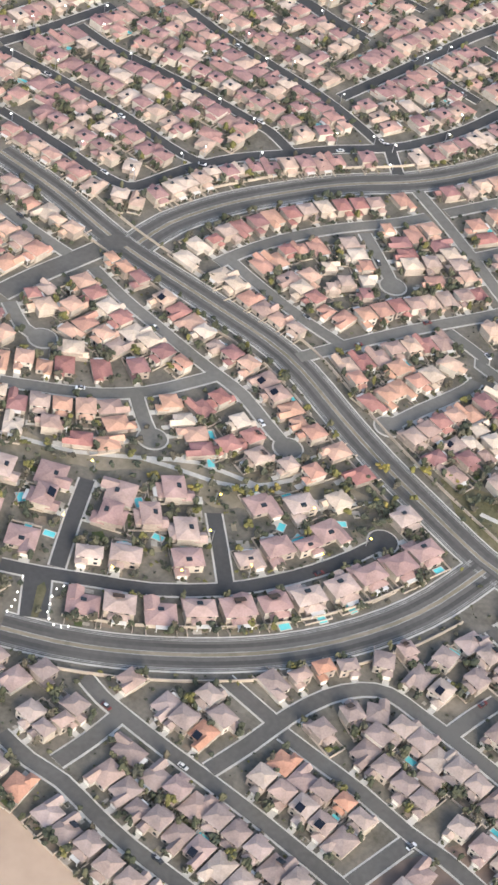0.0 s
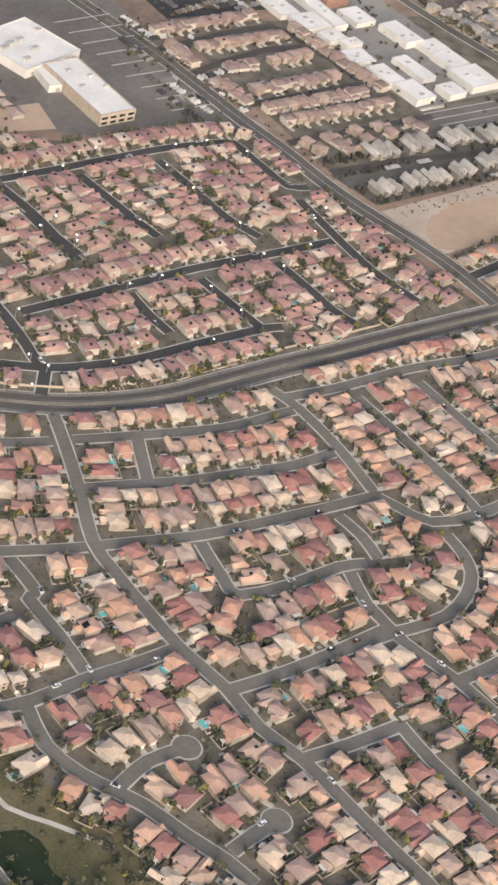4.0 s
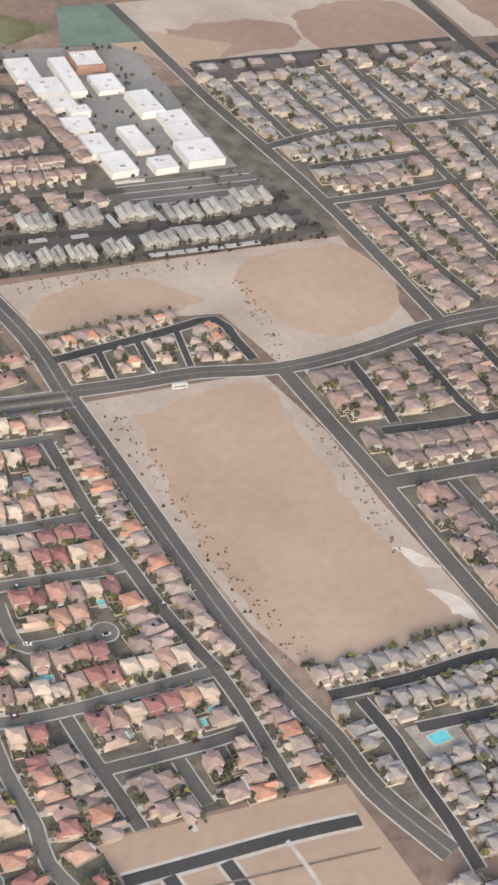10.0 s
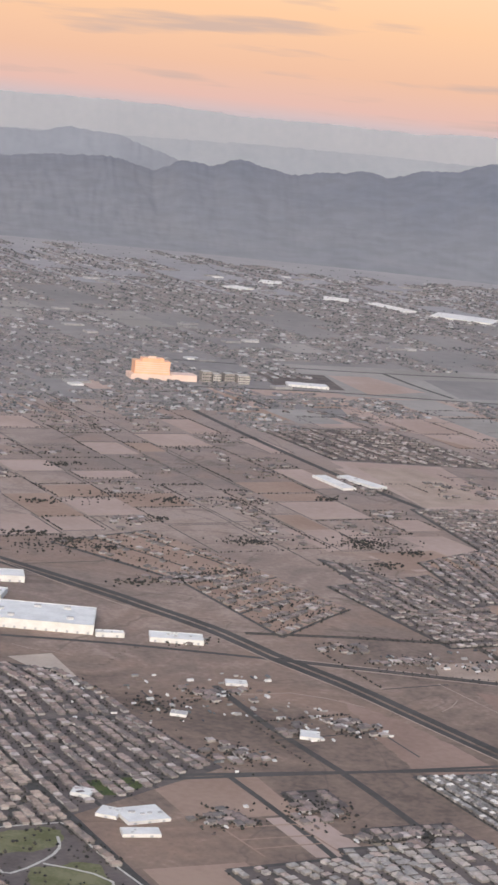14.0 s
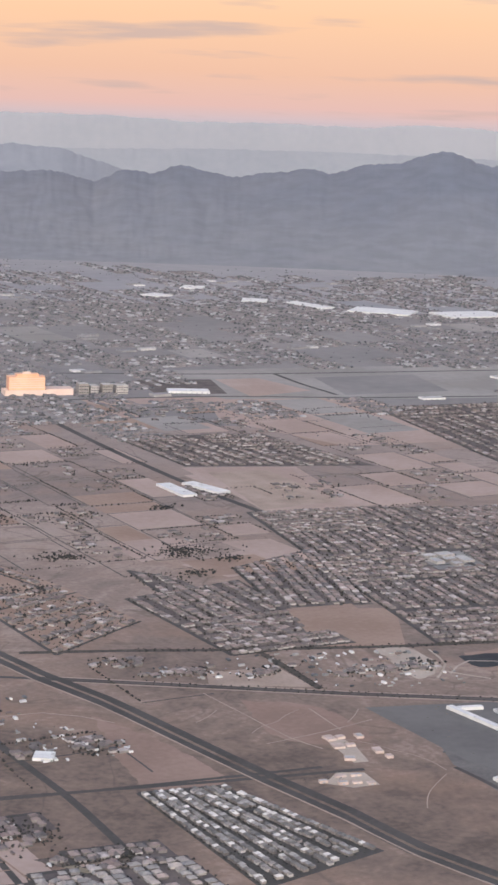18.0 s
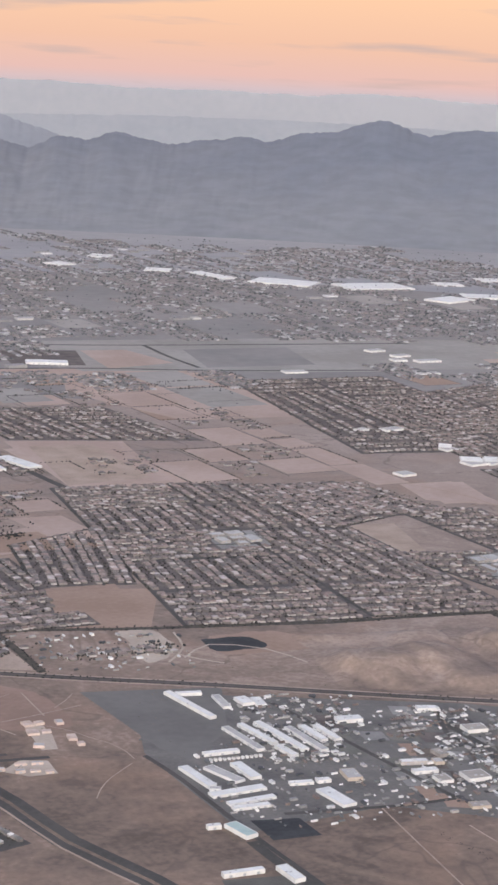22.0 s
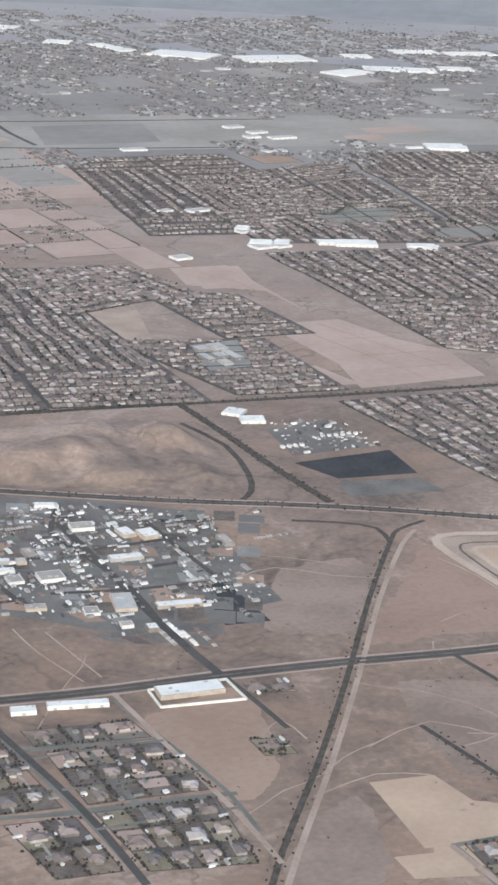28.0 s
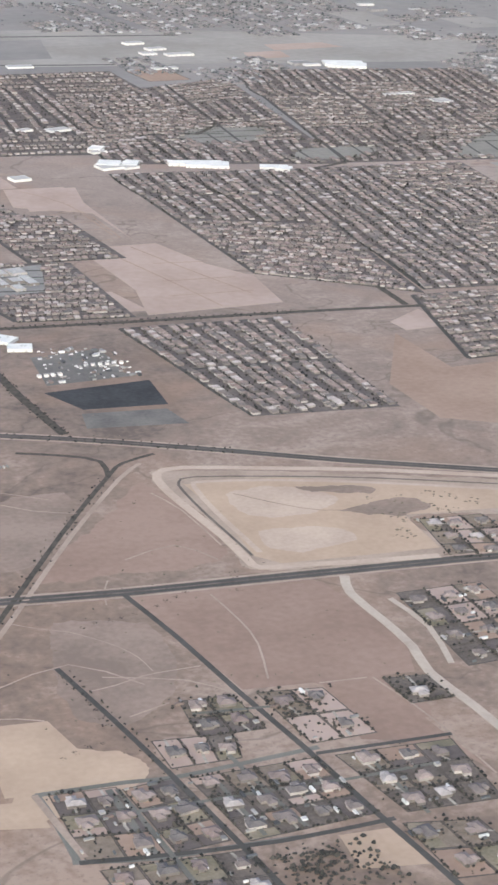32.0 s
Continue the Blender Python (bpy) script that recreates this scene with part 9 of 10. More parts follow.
# the white school and its car parks
ground_patch([(-134.2, 177.6), (-112.1, 182.7), (-89.6, 167.0), (-102.3, 98.4), (-140.5, 109.7), (-170.2, 131.9)], GREY_LOT, 0.035, "car_park", "grey asphalt car parks round the school", "car park")
block_building([(-142.4, 142.3), (-121.4, 145.1), (-119.9, 165.9)], 2.6, "long white school building with a flat roof", units=6)
block_building([(-141.5, 134.2), (-131.3, 131.3), (-124.3, 144.0)], 2.2, "low white school building with flat roof", units=3)
block_building([(-140.2, 115.5), (-129.3, 114.1), (-123.0, 140.9)], 3.4, "cream school wing with rows of dark windows", TAN_WALL, windows=2, units=4)
for q in ([(-143.9, 189.0), (-134.8, 187.2), (-132.2, 195.7)], [(-132.0, 187.4), (-123.0, 185.7), (-120.6, 192.7)], [(-119.1, 180.4), (-109.6, 178.4), (-106.5, 184.9)], [(-86.7, 173.9), (-80.5, 172.7), (-79.4, 176.0)]):
    block_building(q, 1.6, "white flat-roofed store in a car park", units=3)
for k in range(9):
    y = 112.0 + 6.2 * k
    lane([(-116.5 + 0.2 * k, y + 1.5), (-103.5 + 0.9 * k, y - 0.6)], 0.4, CONCRETE, "pale kerb between rows of a car park", 0.06)
# the white office park
WHITE_WORDS = "white flat-roofed school building among trees"
RED_WALL = material("brownish_red_wall", (0.25, 0.15, 0.12), 0.85, 0.4, (0.31, 0.19, 0.15))
ground_patch([(-45.0, 157.5), (-6.7, 149.0), (-12.4, 79.8), (-48.5, 84.5), (-48.1, 131.5)], LIGHT_LOT, 0.036, "school_ground", "gravel and trees between white school buildings")
SCHOOL = [[(-47.2, 149.3), (-40.8, 148.4), (-38.4, 137.4)], [(-46.8, 136.8), (-38.6, 135.8), (-39.9, 127.9)], [(-35.4, 144.9), (-30.9, 144.2), (-29.5, 126.1)], [(-28.9, 133.8), (-22.0, 133.1), (-23.3, 125.1)], [(-46.2, 126.0), (-39.9, 125.6), (-40.1, 120.4)], [(-43.9, 119.5), (-38.2, 119.3), (-38.6, 116.0)], [(-47.7, 115.4), (-40.7, 114.2), (-41.7, 107.6)],
          [(-47.4, 104.9), (-41.5, 104.4), (-41.8, 95.6)], [(-47.2, 94.6), (-40.4, 94.1), (-41.5, 85.3)], [(-35.0, 105.6), (-30.1, 105.3), (-27.9, 93.6)], [(-35.3, 88.9), (-29.2, 88.4), (-29.7, 82.9)], [(-23.8, 121.2), (-17.6, 120.8), (-18.1, 110.2)], [(-20.6, 109.5), (-13.5, 109.0), (-14.9, 103.2)], [(-21.6, 102.4), (-14.6, 101.9), (-15.1, 94.0)], [(-24.1, 93.2), (-14.5, 92.0), (-15.7, 82.3)]]
for k, q in enumerate(SCHOOL):
    a, b, c = (np.array(p) for p in q)
    mid = (a + c) / 2
    block_building([tuple(mid + (p - mid) * 1.13) for p in (a, b, c)], 1.5 + 0.25 * (k % 3), WHITE_WORDS, units=2, name="school")
block_building([(-29.6, 146.5), (-20.7, 145.2), (-21.6, 136.4)], 3.0, "white school hall with brownish-red walls", RED_WALL, units=2, name="school")
block_building([(-48.6, 82.9), (-40.0, 81.6), (-39.8, 82.4)], 0.5, "low pale wall before the school", CONCRETE, CONCRETE, units=0, name="school_wall", category="wall")
ground_patch([(-49.6, 82.6), (-13.1, 78.6), (-5.9, 67.0), (-7.6, 61.7), (-51.8, 69.6)], GREY_LOT, 0.036, "car_park", "empty grey car park", "car park")
for k in range(5):
    y = 80.0 - 3.3 * k
    lane([(-49.0, y + 1.6), (-30.0, y - 1.4), (-11.0, y - 4.4)], 0.35, CONCRETE, "pale kerb between rows of a car park", 0.05)
ground_patch([(102.2, 116.1), (151.2, 109.0), (155.4, 96.3), (103.2, 74.7)], DARK_LOT, 0.04, "car_park", "dark car park round a white store", "car park")
block_building([(108.3, 104.8), (117.1, 103.6), (119.1, 86.2)], 2.2, "white flat-roofed store beside a car park", units=5)
block_building([(112.3, 111.6), (136.8, 107.9), (134.2, 99.8)], 2.4, "white flat-roofed store wing", units=4)
block_building([(163.2, 282.8), (181.4, 282.5), (182.1, 297.3)], 1.3, "white school building with a courtyard", units=5)
block_building([(154.5, 294.8), (161.0, 289.0), (166.1, 297.0)], 1.3, "white school wing with a flat roof", units=2)
block_building([(156.1, 272.6), (170.6, 268.8), (173.1, 275.2)], 1.3, "low white school wing with a flat roof", units=2)
block_building([(153.6, 317.3), (159.9, 312.0), (161.8, 320.3)], 1.3, "small white flat-roofed building", units=1)
# the white warehouses
for q, h in (([(200.9, 544.6), (253.7, 518.1), (269.8, 548.7)], 5.0), ([(209.3, 633.1), (256.3, 617.2), (264.3, 630.2)], 3.6), ([(189.4, 657.3), (242.4, 650.4), (249.2, 661.8)], 3.6), ([(158.8, 565.6), (194.3, 548.7), (195.1, 577.7)], 3.6), ([(216.5, 593.0), (229.0, 584.4), (232.6, 602.9)], 3.0), ([(253.9, 515.3), (267.9, 510.6), (271.9, 515.0)], 2.4), ([(278.3, 502.5), (303.9, 491.5), (315.8, 499.9)], 2.4)):
    block_building(q, h, "long white warehouse with a flat roof", units=5)
ground_patch([(196.7, 492.5), (220.2, 493.3), (217.7, 455.2), (207.0, 452.1)], PALE_SAND, 0.04, "gravel_lot", "pale gravel lot")
block_building([(281.7, 355.0), (289.4, 350.3), (292.4, 359.4)], 1.3, "small white shed on the plain", units=1)
for q in ([(591.2, 868.6), (602.8, 868.8), (600.5, 825.4)], [(611.1, 865.9), (622.2, 868.6), (619.8, 824.8)]):
    block_building(q, 1.6, "long white shed on the plain", units=2)
block_building([(794.4, 1259.4), (832.4, 1245.5), (842.1, 1261.1)], 2.0, "long white shed far across the plain", units=1)
# far bright warehouses at the mountains' foot
for q in ([(1341.5, 1823.7), (1401.6, 1761.9), (1433.4, 1813.2)], [(1447.1, 1728.4), (1543.2, 1722.4), (1578.6, 1780.0)], [(1492.3, 1623.8), (1505.8, 1586.5), (1550.3, 1635.5)], [(1252.0, 1958.5), (1282.0, 1939.7), (1300.2, 1971.1)], [(1304.8, 1935.8), (1322.2, 1859.4), (1343.1, 1888.7)], [(1243.5, 2132.9), (1269.1, 2113.9), (1288.2, 2149.4)], [(1143.5, 2060.0), (1155.8, 2029.8), (1176.4, 2069.1)],
          [(1560.8, 1632.1), (1645.0, 1591.5), (1666.7, 1625.7)], [(1698.0, 1783.0), (1761.3, 1767.9), (1783.1, 1802.1)], [(1767.4, 1748.7), (1836.6, 1738.7), (1859.5, 1772.6)], [(1664.3, 1615.2), (1704.7, 1597.7), (1724.3, 1627.5)], [(1602.0, 1754.9), (1639.0, 1743.6), (1655.1, 1770.9)], [(1320.2, 1092.0), (1353.3, 1074.3), (1366.4, 1094.3)], 
          [(1011.2, 733.3), (1040.7, 720.6), (1049.8, 734.2)], [(948.8, 755.8), (962.6, 745.7), (968.9, 755.9)], [(966.5, 748.6), (976.7, 743.5), (982.4, 754.0)], [(1070.2, 703.8), (1078.6, 697.2), (1085.0, 707.4)], [(1060.8, 710.5), (1080.0, 701.7), (1085.7, 711.9)], [(1001.0, 741.2), (1039.9, 729.4), (1045.4, 739.8)], [(951.0, 757.8), (965.8, 750.2), (971.1, 760.5)], [(970.3, 754.8), (979.0, 748.7), (983.2, 757.5)], [(961.5, 805.1), (969.6, 799.0), (975.5, 812.0)], [(1321.1, 1098.9), (1357.9, 1085.7), (1369.9, 1105.8)]):
    block_building(q, 2.0, "bright white warehouse far across the plain", units=0)

for q in ([(1179.6, 1253.5), (1199.3, 1256.2), (1206.2, 1269.0)], [(1188.0, 1217.1), (1207.5, 1219.7), (1214.4, 1232.0)], [(1193.5, 1182.4), (1221.0, 1182.8), (1226.8, 1195.0)], [(1171.6, 1193.9), (1186.7, 1193.9), (1192.7, 1205.9)], [(1020.8, 1155.3), (1044.7, 1152.8), (1049.1, 1164.1)], [(1148.7, 1116.3), (1174.8, 1116.3), (1177.2, 1125.1)], [(1301.2, 945.5), (1331.2, 946.3), (1334.1, 953.9)], [(1330.7, 902.7), (1346.3, 904.1), (1354.2, 921.1)], [(960.3, 802.4), (973.0, 805.1), (971.2, 795.2)], [(946.9, 754.2), (965.9, 756.5), (963.9, 741.5)], [(964.1, 747.3), (976.5, 749.5), (974.6, 740.3)], [(934.2, 889.4), (945.1, 893.2), (944.1, 884.5)], [(956.5, 885.6), (975.0, 889.7), (973.8, 878.6)], [(874.0, 735.8), (887.4, 737.4), (884.9, 725.3)]):
    block_building(q, 1.6, "white flat-roofed hall beside the far suburb", roof=LIGHT_ROOF, units=0)

# the hotel: the evening sun's orange is painted into its base colours
SUNSET_GLASS = material("golden_glass", (0.7, 0.38, 0.23), 0.35, 0.08, (0.78, 0.45, 0.28), 0.6)
SUNSET_PLASTER = material("sunset_tinted_plaster", (0.6, 0.44, 0.36), 0.7, 0.08, (0.66, 0.5, 0.42), 0.6)
base = [(640.5, 1287.5), (678.6, 1280.6), (692.5, 1305.3)]
a, b = np.array(base[0]), np.array(base[1])
u = (b - a) / np.linalg.norm(b - a)
w = float(np.linalg.norm(b - a))
hotel = new("hotel")
hotel.matrix_world = Matrix(((u[0], -u[1], 0, a[0]), (u[1], u[0], 0, a[1]), (0, 0, 1, 0.03), (0, 0, 0, 1)))
part("tower", *merged(box(0, w * 0.9, 0, 12, 5, 17.5), box(w * 0.2, w * 0.75, 1.5, 11, 17.5, 20)), SUNSET_GLASS, hotel, "golden glass tower")
for k in range(5):
    part("window_band", *box(0.6, w * 0.9 - 0.6, -0.12, 0.1, 7 + k * 2.1, 7.7 + k * 2.1), SUNSET_PLASTER, hotel, "pale floor band")
part("podium", *merged(box(-w * 0.1, w * 0.95, -3, 16, 0, 5), box(w * 0.95, w * 1.6, -2, 14, 0, 6)), SUNSET_PLASTER, hotel, "pale plaster podium")
part("roof_sign", *box(w * 0.35, w * 0.55, 3, 4, 20, 22), SUNSET_PLASTER, hotel)
tagged(hotel, "tall hotel with the low sun's glow put into its colour", "hotel")
for x0, x1, h in ((1.75, 2.0, 10), (2.05, 2.25, 8), (2.35, 2.6, 9), (2.7, 3.0, 8)):
    p0, p1 = a + u * w * x0, a + u * w * x1
    block_building([tuple(p0), tuple(p1), tuple(p1 + np.array([-u[1], u[0]]) * 12)], h, "grey apartment block beside the hotel", FAR_WALL, CONCRETE, units=1, windows=3)

ground_patch([(386.4, 281.0), (398.4, 290.5), (409.7, 285.8), (408.0, 270.5), (395.5, 271.5)], PALE_SAND, 0.05, "gravel_lot", "pale pinkish gravel of a building site")
ground_patch([(416.1, 329.8), (424.6, 331.2), (424.1, 315.2), (419.1, 296.9), (412.0, 298.3)], PALE_SAND, 0.05, "gravel_lot", "pale pinkish gravel lot")
SHED_PICK = random.Random(4)
# the walled compound, sheds by the desert road
block_building([(566.8, 76.9), (591.6, 73.9), (592.6, 82.8)], 1.7, "low cream hall inside a walled yard", TAN_WALL, units=3)
root = new("yard_wall")
q = [(565.7, 86.0), (564.3, 71.4), (596.2, 65.9), (596.6, 83.8)]
for k in range(4):
    p0, p1 = np.array(q[k]), np.array(q[(k + 1) % 4])
    d = (p1 - p0) / np.linalg.norm(p1 - p0)
    s = np.array([-d[1], d[0]]) * 0.25
    v = [(*(p0 + s), 0), (*(p1 + s), 0), (*(p1 - s), 0), (*(p0 - s), 0), (*(p0 + s), 1.0), (*(p1 + s), 1.0), (*(p1 - s), 1.0), (*(p0 - s), 1.0)]
    part("wall_run", v, [(3, 2, 1, 0), (4, 5, 6, 7), (0, 1, 5, 4), (1, 2, 6, 5), (2, 3, 7, 6), (3, 0, 4, 7)], WHITE_WALL, root)
tagged(root, "white wall round a compound", "wall")
for q, h in (([(742.0, 382.4), (749.3, 374.5), (755.7, 383.9)], 1.5), ([(745.0, 364.2), (757.5, 360.2), (760.1, 369.7)], 1.5), ([(284.4, 430.4), (294.1, 426.3), (297.2, 432.4)], 1.1), ([(237.2, 396.3), (243.4, 392.0), (245.8, 397.5)], 1.0)):
    block_building(q, h, "white flat-roofed shed on the plain", roof=SHED_PICK.choice((WHITE_ROOF, WHITE_ROOF, LIGHT_ROOF)), units=2, category="shed", name="shed")

# the pale schools within the far suburbs
for quad in ([(654.7, 618.5), (691.8, 617.9), (684.1, 579.9), (648.9, 580.7)], [(785.9, 515.2), (819.6, 517.6), (802.3, 462.7), (773.6, 461.2)]):
    ground_patch(quad, LIGHT_LOT, 0.06, "school_yard", "pale paved yard of a school", "yard")
    q = [np.array(p) for p in quad]
    spot = lambda u, v: (q[0] * (1 - u) + q[1] * u) * (1 - v) + (q[3] * (1 - u) + q[2] * u) * v
    for u0, u1, v0, v1 in ((0.08, 0.34, 0.12, 0.3), (0.4, 0.7, 0.1, 0.32), (0.12, 0.3, 0.42, 0.7), (0.36, 0.62, 0.45, 0.62), (0.68, 0.9, 0.4, 0.75), (0.4, 0.6, 0.72, 0.9)):
        block_building([tuple(spot(u0, v1)), tuple(spot(u1, v1)), tuple(spot(u1, v0))], 1.5, "pale flat-roofed school block", FAR_WALL, LIGHT_ROOF, units=1, name="school")
block_building([(457.6, 50.8), (473.9, 54.5), (479.1, 81.4)], 3.0, "large white store beside the desert road", units=4)
SHEDS = random.Random(8)


def shed_row(ends, count, width, depth, height):
    a, b = (np.array(q, float) for q in ends)
    u = (b - a) / np.linalg.norm(b - a)
    nrm = np.array([-u[1], u[0]])
    step = np.linalg.norm(b - a) / count
    for k in range(count):
        p = a + u * step * k
        q = p + u * step * width
        block_building([tuple(p), tuple(q), tuple(q + nrm * depth)], height * SHEDS.uniform(0.85, 1.15), "flat-roofed industrial shed with pale walls", roof=SHEDS.choice((WHITE_ROOF, LIGHT_ROOF, TAN_ROOF)), units=1, category="shed", name="shed")


for ends, count, width, depth, height in (([(745.9, 319.9), (760.5, 319.5)], 4, 0.5, 2.5, 1.2), ([(774.3, 329.4), (796.4, 326.4)], 6, 0.5, 2, 1.0), ([(458.0, 228.5), (462.5, 226.5)], 1, 1, 3, 1.2), ([(474.0, 258.5), (499.0, 255.5)], 12, 0.55, 1.6, 0.9)):
    shed_row(ends, count, width, depth, height)

# the hangars round the apron
HANGARS = [[(494.3, 346.2), (497.9, 346.6), (499.6, 306.7)], [(499.3, 344.4), (511.6, 341.4), (510.3, 338.4)], [(513.8, 334.5), (517.9, 333.9), (520.6, 315.9)], [(521.9, 327.2), (528.0, 327.2), (525.1, 317.5)], [(529.6, 325.0), (534.5, 324.1), (531.8, 313.3)],
           [(497.5, 293.0), (499.3, 261.7), (503.0, 261.9)], [(506.0, 294.1), (509.2, 266.5), (512.4, 266.9)], [(514.4, 294.0), (517.6, 254.6), (521.4, 254.9)], [(524.5, 283.0), (525.5, 251.0), (529.2, 251.1)], [(531.3, 282.0), (531.9, 262.0), (535.5, 262.1)],
           [(537.8, 280.0), (538.2, 260.0), (541.4, 260.1)], [(508.3, 263.5), (509.6, 250.0), (513.4, 250.4)], [(474.5, 264.8), (491.2, 263.4), (492.1, 266.7)], [(457.1, 255.9), (461.6, 256.2), (460.2, 231.6)], [(467.0, 252.0), (472.3, 253.4), (475.5, 232.8)],
           [(479.9, 251.8), (485.2, 251.9), (484.3, 233.4)], [(456.0, 220.8), (481.3, 221.1), (482.8, 226.2)], [(458.4, 210.8), (480.3, 211.1), (480.9, 214.7)], [(457.6, 205.6), (473.8, 204.2), (474.9, 207.7)], [(492.7, 221.3), (503.0, 219.2), (504.1, 222.2)],
           [(504.9, 219.2), (511.0, 218.4), (511.7, 221.6)], [(499.4, 211.9), (506.2, 212.5), (504.0, 192.5)]]
# the yards behind them
WORKS = [[(551.7, 280.3), (563.9, 278.0), (566.0, 283.7)], [(520.3, 227.5), (527.0, 226.2), (524.2, 215.6)], [(550.0, 224.2), (562.1, 220.9), (563.7, 224.6)], [(549.2, 212.6), (560.6, 210.8), (561.9, 214.5)], [(554.3, 207.0), (560.9, 206.5), (561.2, 198.8)],
           [(567.3, 205.4), (578.1, 204.6), (575.3, 195.3)], [(602.2, 255.2), (612.7, 253.6), (610.1, 245.8)], [(596.4, 282.0), (605.2, 278.6), (607.6, 282.7)], [(571.2, 233.4), (575.9, 233.4), (574.6, 225.6)], [(565.3, 224.0), (569.6, 223.3), (568.6, 218.3)],
           [(619.1, 241.6), (625.2, 242.0), (623.7, 232.0)], [(626.8, 236.2), (634.6, 236.4), (632.1, 226.4)], [(602.9, 207.7), (617.7, 205.6), (619.6, 211.1)], [(610.4, 217.3), (616.3, 216.8), (617.8, 219.7)], [(587.5, 173.4), (596.2, 171.3), (591.2, 155.5)],
           [(572.1, 165.2), (578.2, 164.0), (576.9, 156.8)], [(600.6, 153.7), (619.7, 150.6), (622.1, 155.6)], [(580.0, 145.5), (584.9, 144.7), (582.8, 140.6)], [(588.4, 139.6), (592.9, 139.0), (591.5, 133.4)], [(657.8, 217.9), (662.3, 217.7), (662.0, 206.2)],
           [(551.5, 176.0), (559.8, 174.0), (557.4, 169.1)]]
# the offices by the desert road
OFFICES = [[(438.6, 192.4), (444.3, 191.5), (447.0, 193.8)], [(423.3, 149.8), (440.0, 148.3), (440.8, 151.2)], [(445.1, 149.4), (450.0, 149.6), (449.1, 136.0)], [(429.3, 120.1), (439.9, 118.2), (441.1, 120.7)], [(512.2, 85.4), (521.1, 83.2), (523.1, 87.5)],
           [(525.8, 84.8), (547.5, 79.3), (549.1, 82.8)]]
for k, q in enumerate(HANGARS):
    block_building(q, SHEDS.uniform(1.0, 1.5), "long low hangar with a pale flat roof", WHITE_WALL, SHEDS.choice((WHITE_ROOF, WHITE_ROOF, LIGHT_ROOF, WHITE_ROOF)), units=1, category="hangar", name="hangar")
for k, q in enumerate(WORKS):
    block_building(q, SHEDS.uniform(1.2, 2.0), "flat-roofed workshop in an industrial yard", SHEDS.choice((WHITE_WALL, TAN_WALL, FAR_WALL)), SHEDS.choice((WHITE_ROOF, LIGHT_ROOF, TAN_ROOF)), units=2, category="workshop", name="workshop")
for q in OFFICES:
    block_building(q, 1.7, "white flat-roofed building beside the desert road", units=2, category="office", name="office")
MINT = material("pale_green_metal_roof", (0.34, 0.42, 0.4), 0.6, 0.2, (0.42, 0.5, 0.47))
block_building([(445.8, 192.5), (451.6, 193.5), (450.6, 178.7)], 1.6, "workshop under a pale green metal roof", WHITE_WALL, MINT, units=0, category="workshop", name="workshop")
for pts in ([(551.2, 184.5), (546.6, 227.5), (541.5, 278.2), (536.9, 316.7)], [(608.2, 281.1), (592.2, 250.7), (596.0, 215.2), (599.4, 175.2), (595.0, 135.0)], [(637.7, 253.2), (637.6, 206.3), (638.4, 177.0)], [(475.3, 195.8), (524.1, 185.6), (550.5, 183.5)], [(566.4, 185.0), (600.5, 176.8), (635.3, 172.6)], [(601.5, 224.2), (625.6, 224.6), (646.6, 224.1)], [(450.8, 275.9), (453.4, 243.5), (452.9, 187.1), (455.5, 109.4)]):
    lane(pts, 2.6, FAR_ASPHALT, "dark street through the industrial yards", 0.075)
# unfinished pinkish buildings on two graded sites
for q in ([(415.8, 332.6), (420.4, 332.8), (419.6, 327.0)], [(421.4, 331.0), (425.6, 331.0), (424.8, 327.6)], [(414.2, 322.4), (419.4, 321.5), (418.0, 315.9)], [(420.6, 320.0), (424.8, 319.3), (424.0, 316.6)], [(411.1, 305.4), (415.6, 303.2), (414.4, 299.6)], [(428.8, 310.4), (432.6, 309.6), (431.0, 303.6)], [(429.4, 300.2), (432.4, 299.8), (431.8, 296.4)], [(431.0, 329.6), (434.4, 329.2), (432.6, 324.7)], [(384.4, 281.2), (388.2, 280.8), (388.8, 282.8)], [(391.2, 276.3), (395.4, 275.7), (396.2, 278.0)], [(397.6, 275.2), (401.8, 274.5), (402.4, 276.4)], [(394.3, 284.7), (399.2, 283.8), (399.8, 285.9)], [(401.2, 283.2), (406.2, 282.5), (406.7, 284.3)], [(403.2, 271.7), (406.4, 271.1), (407.2, 273.6)]):
    block_building(q, SHEDS.uniform(0.7, 1.1), "unfinished low building of pinkish concrete", PINK_WALL, SHEDS.choice((PINK_WALL, PINK_WALL, LIGHT_ROOF)), units=0, category="building site", name="building_shell")

# small clutter of the yards: containers, trailers and trucks in no order
boxes, tint = [], []
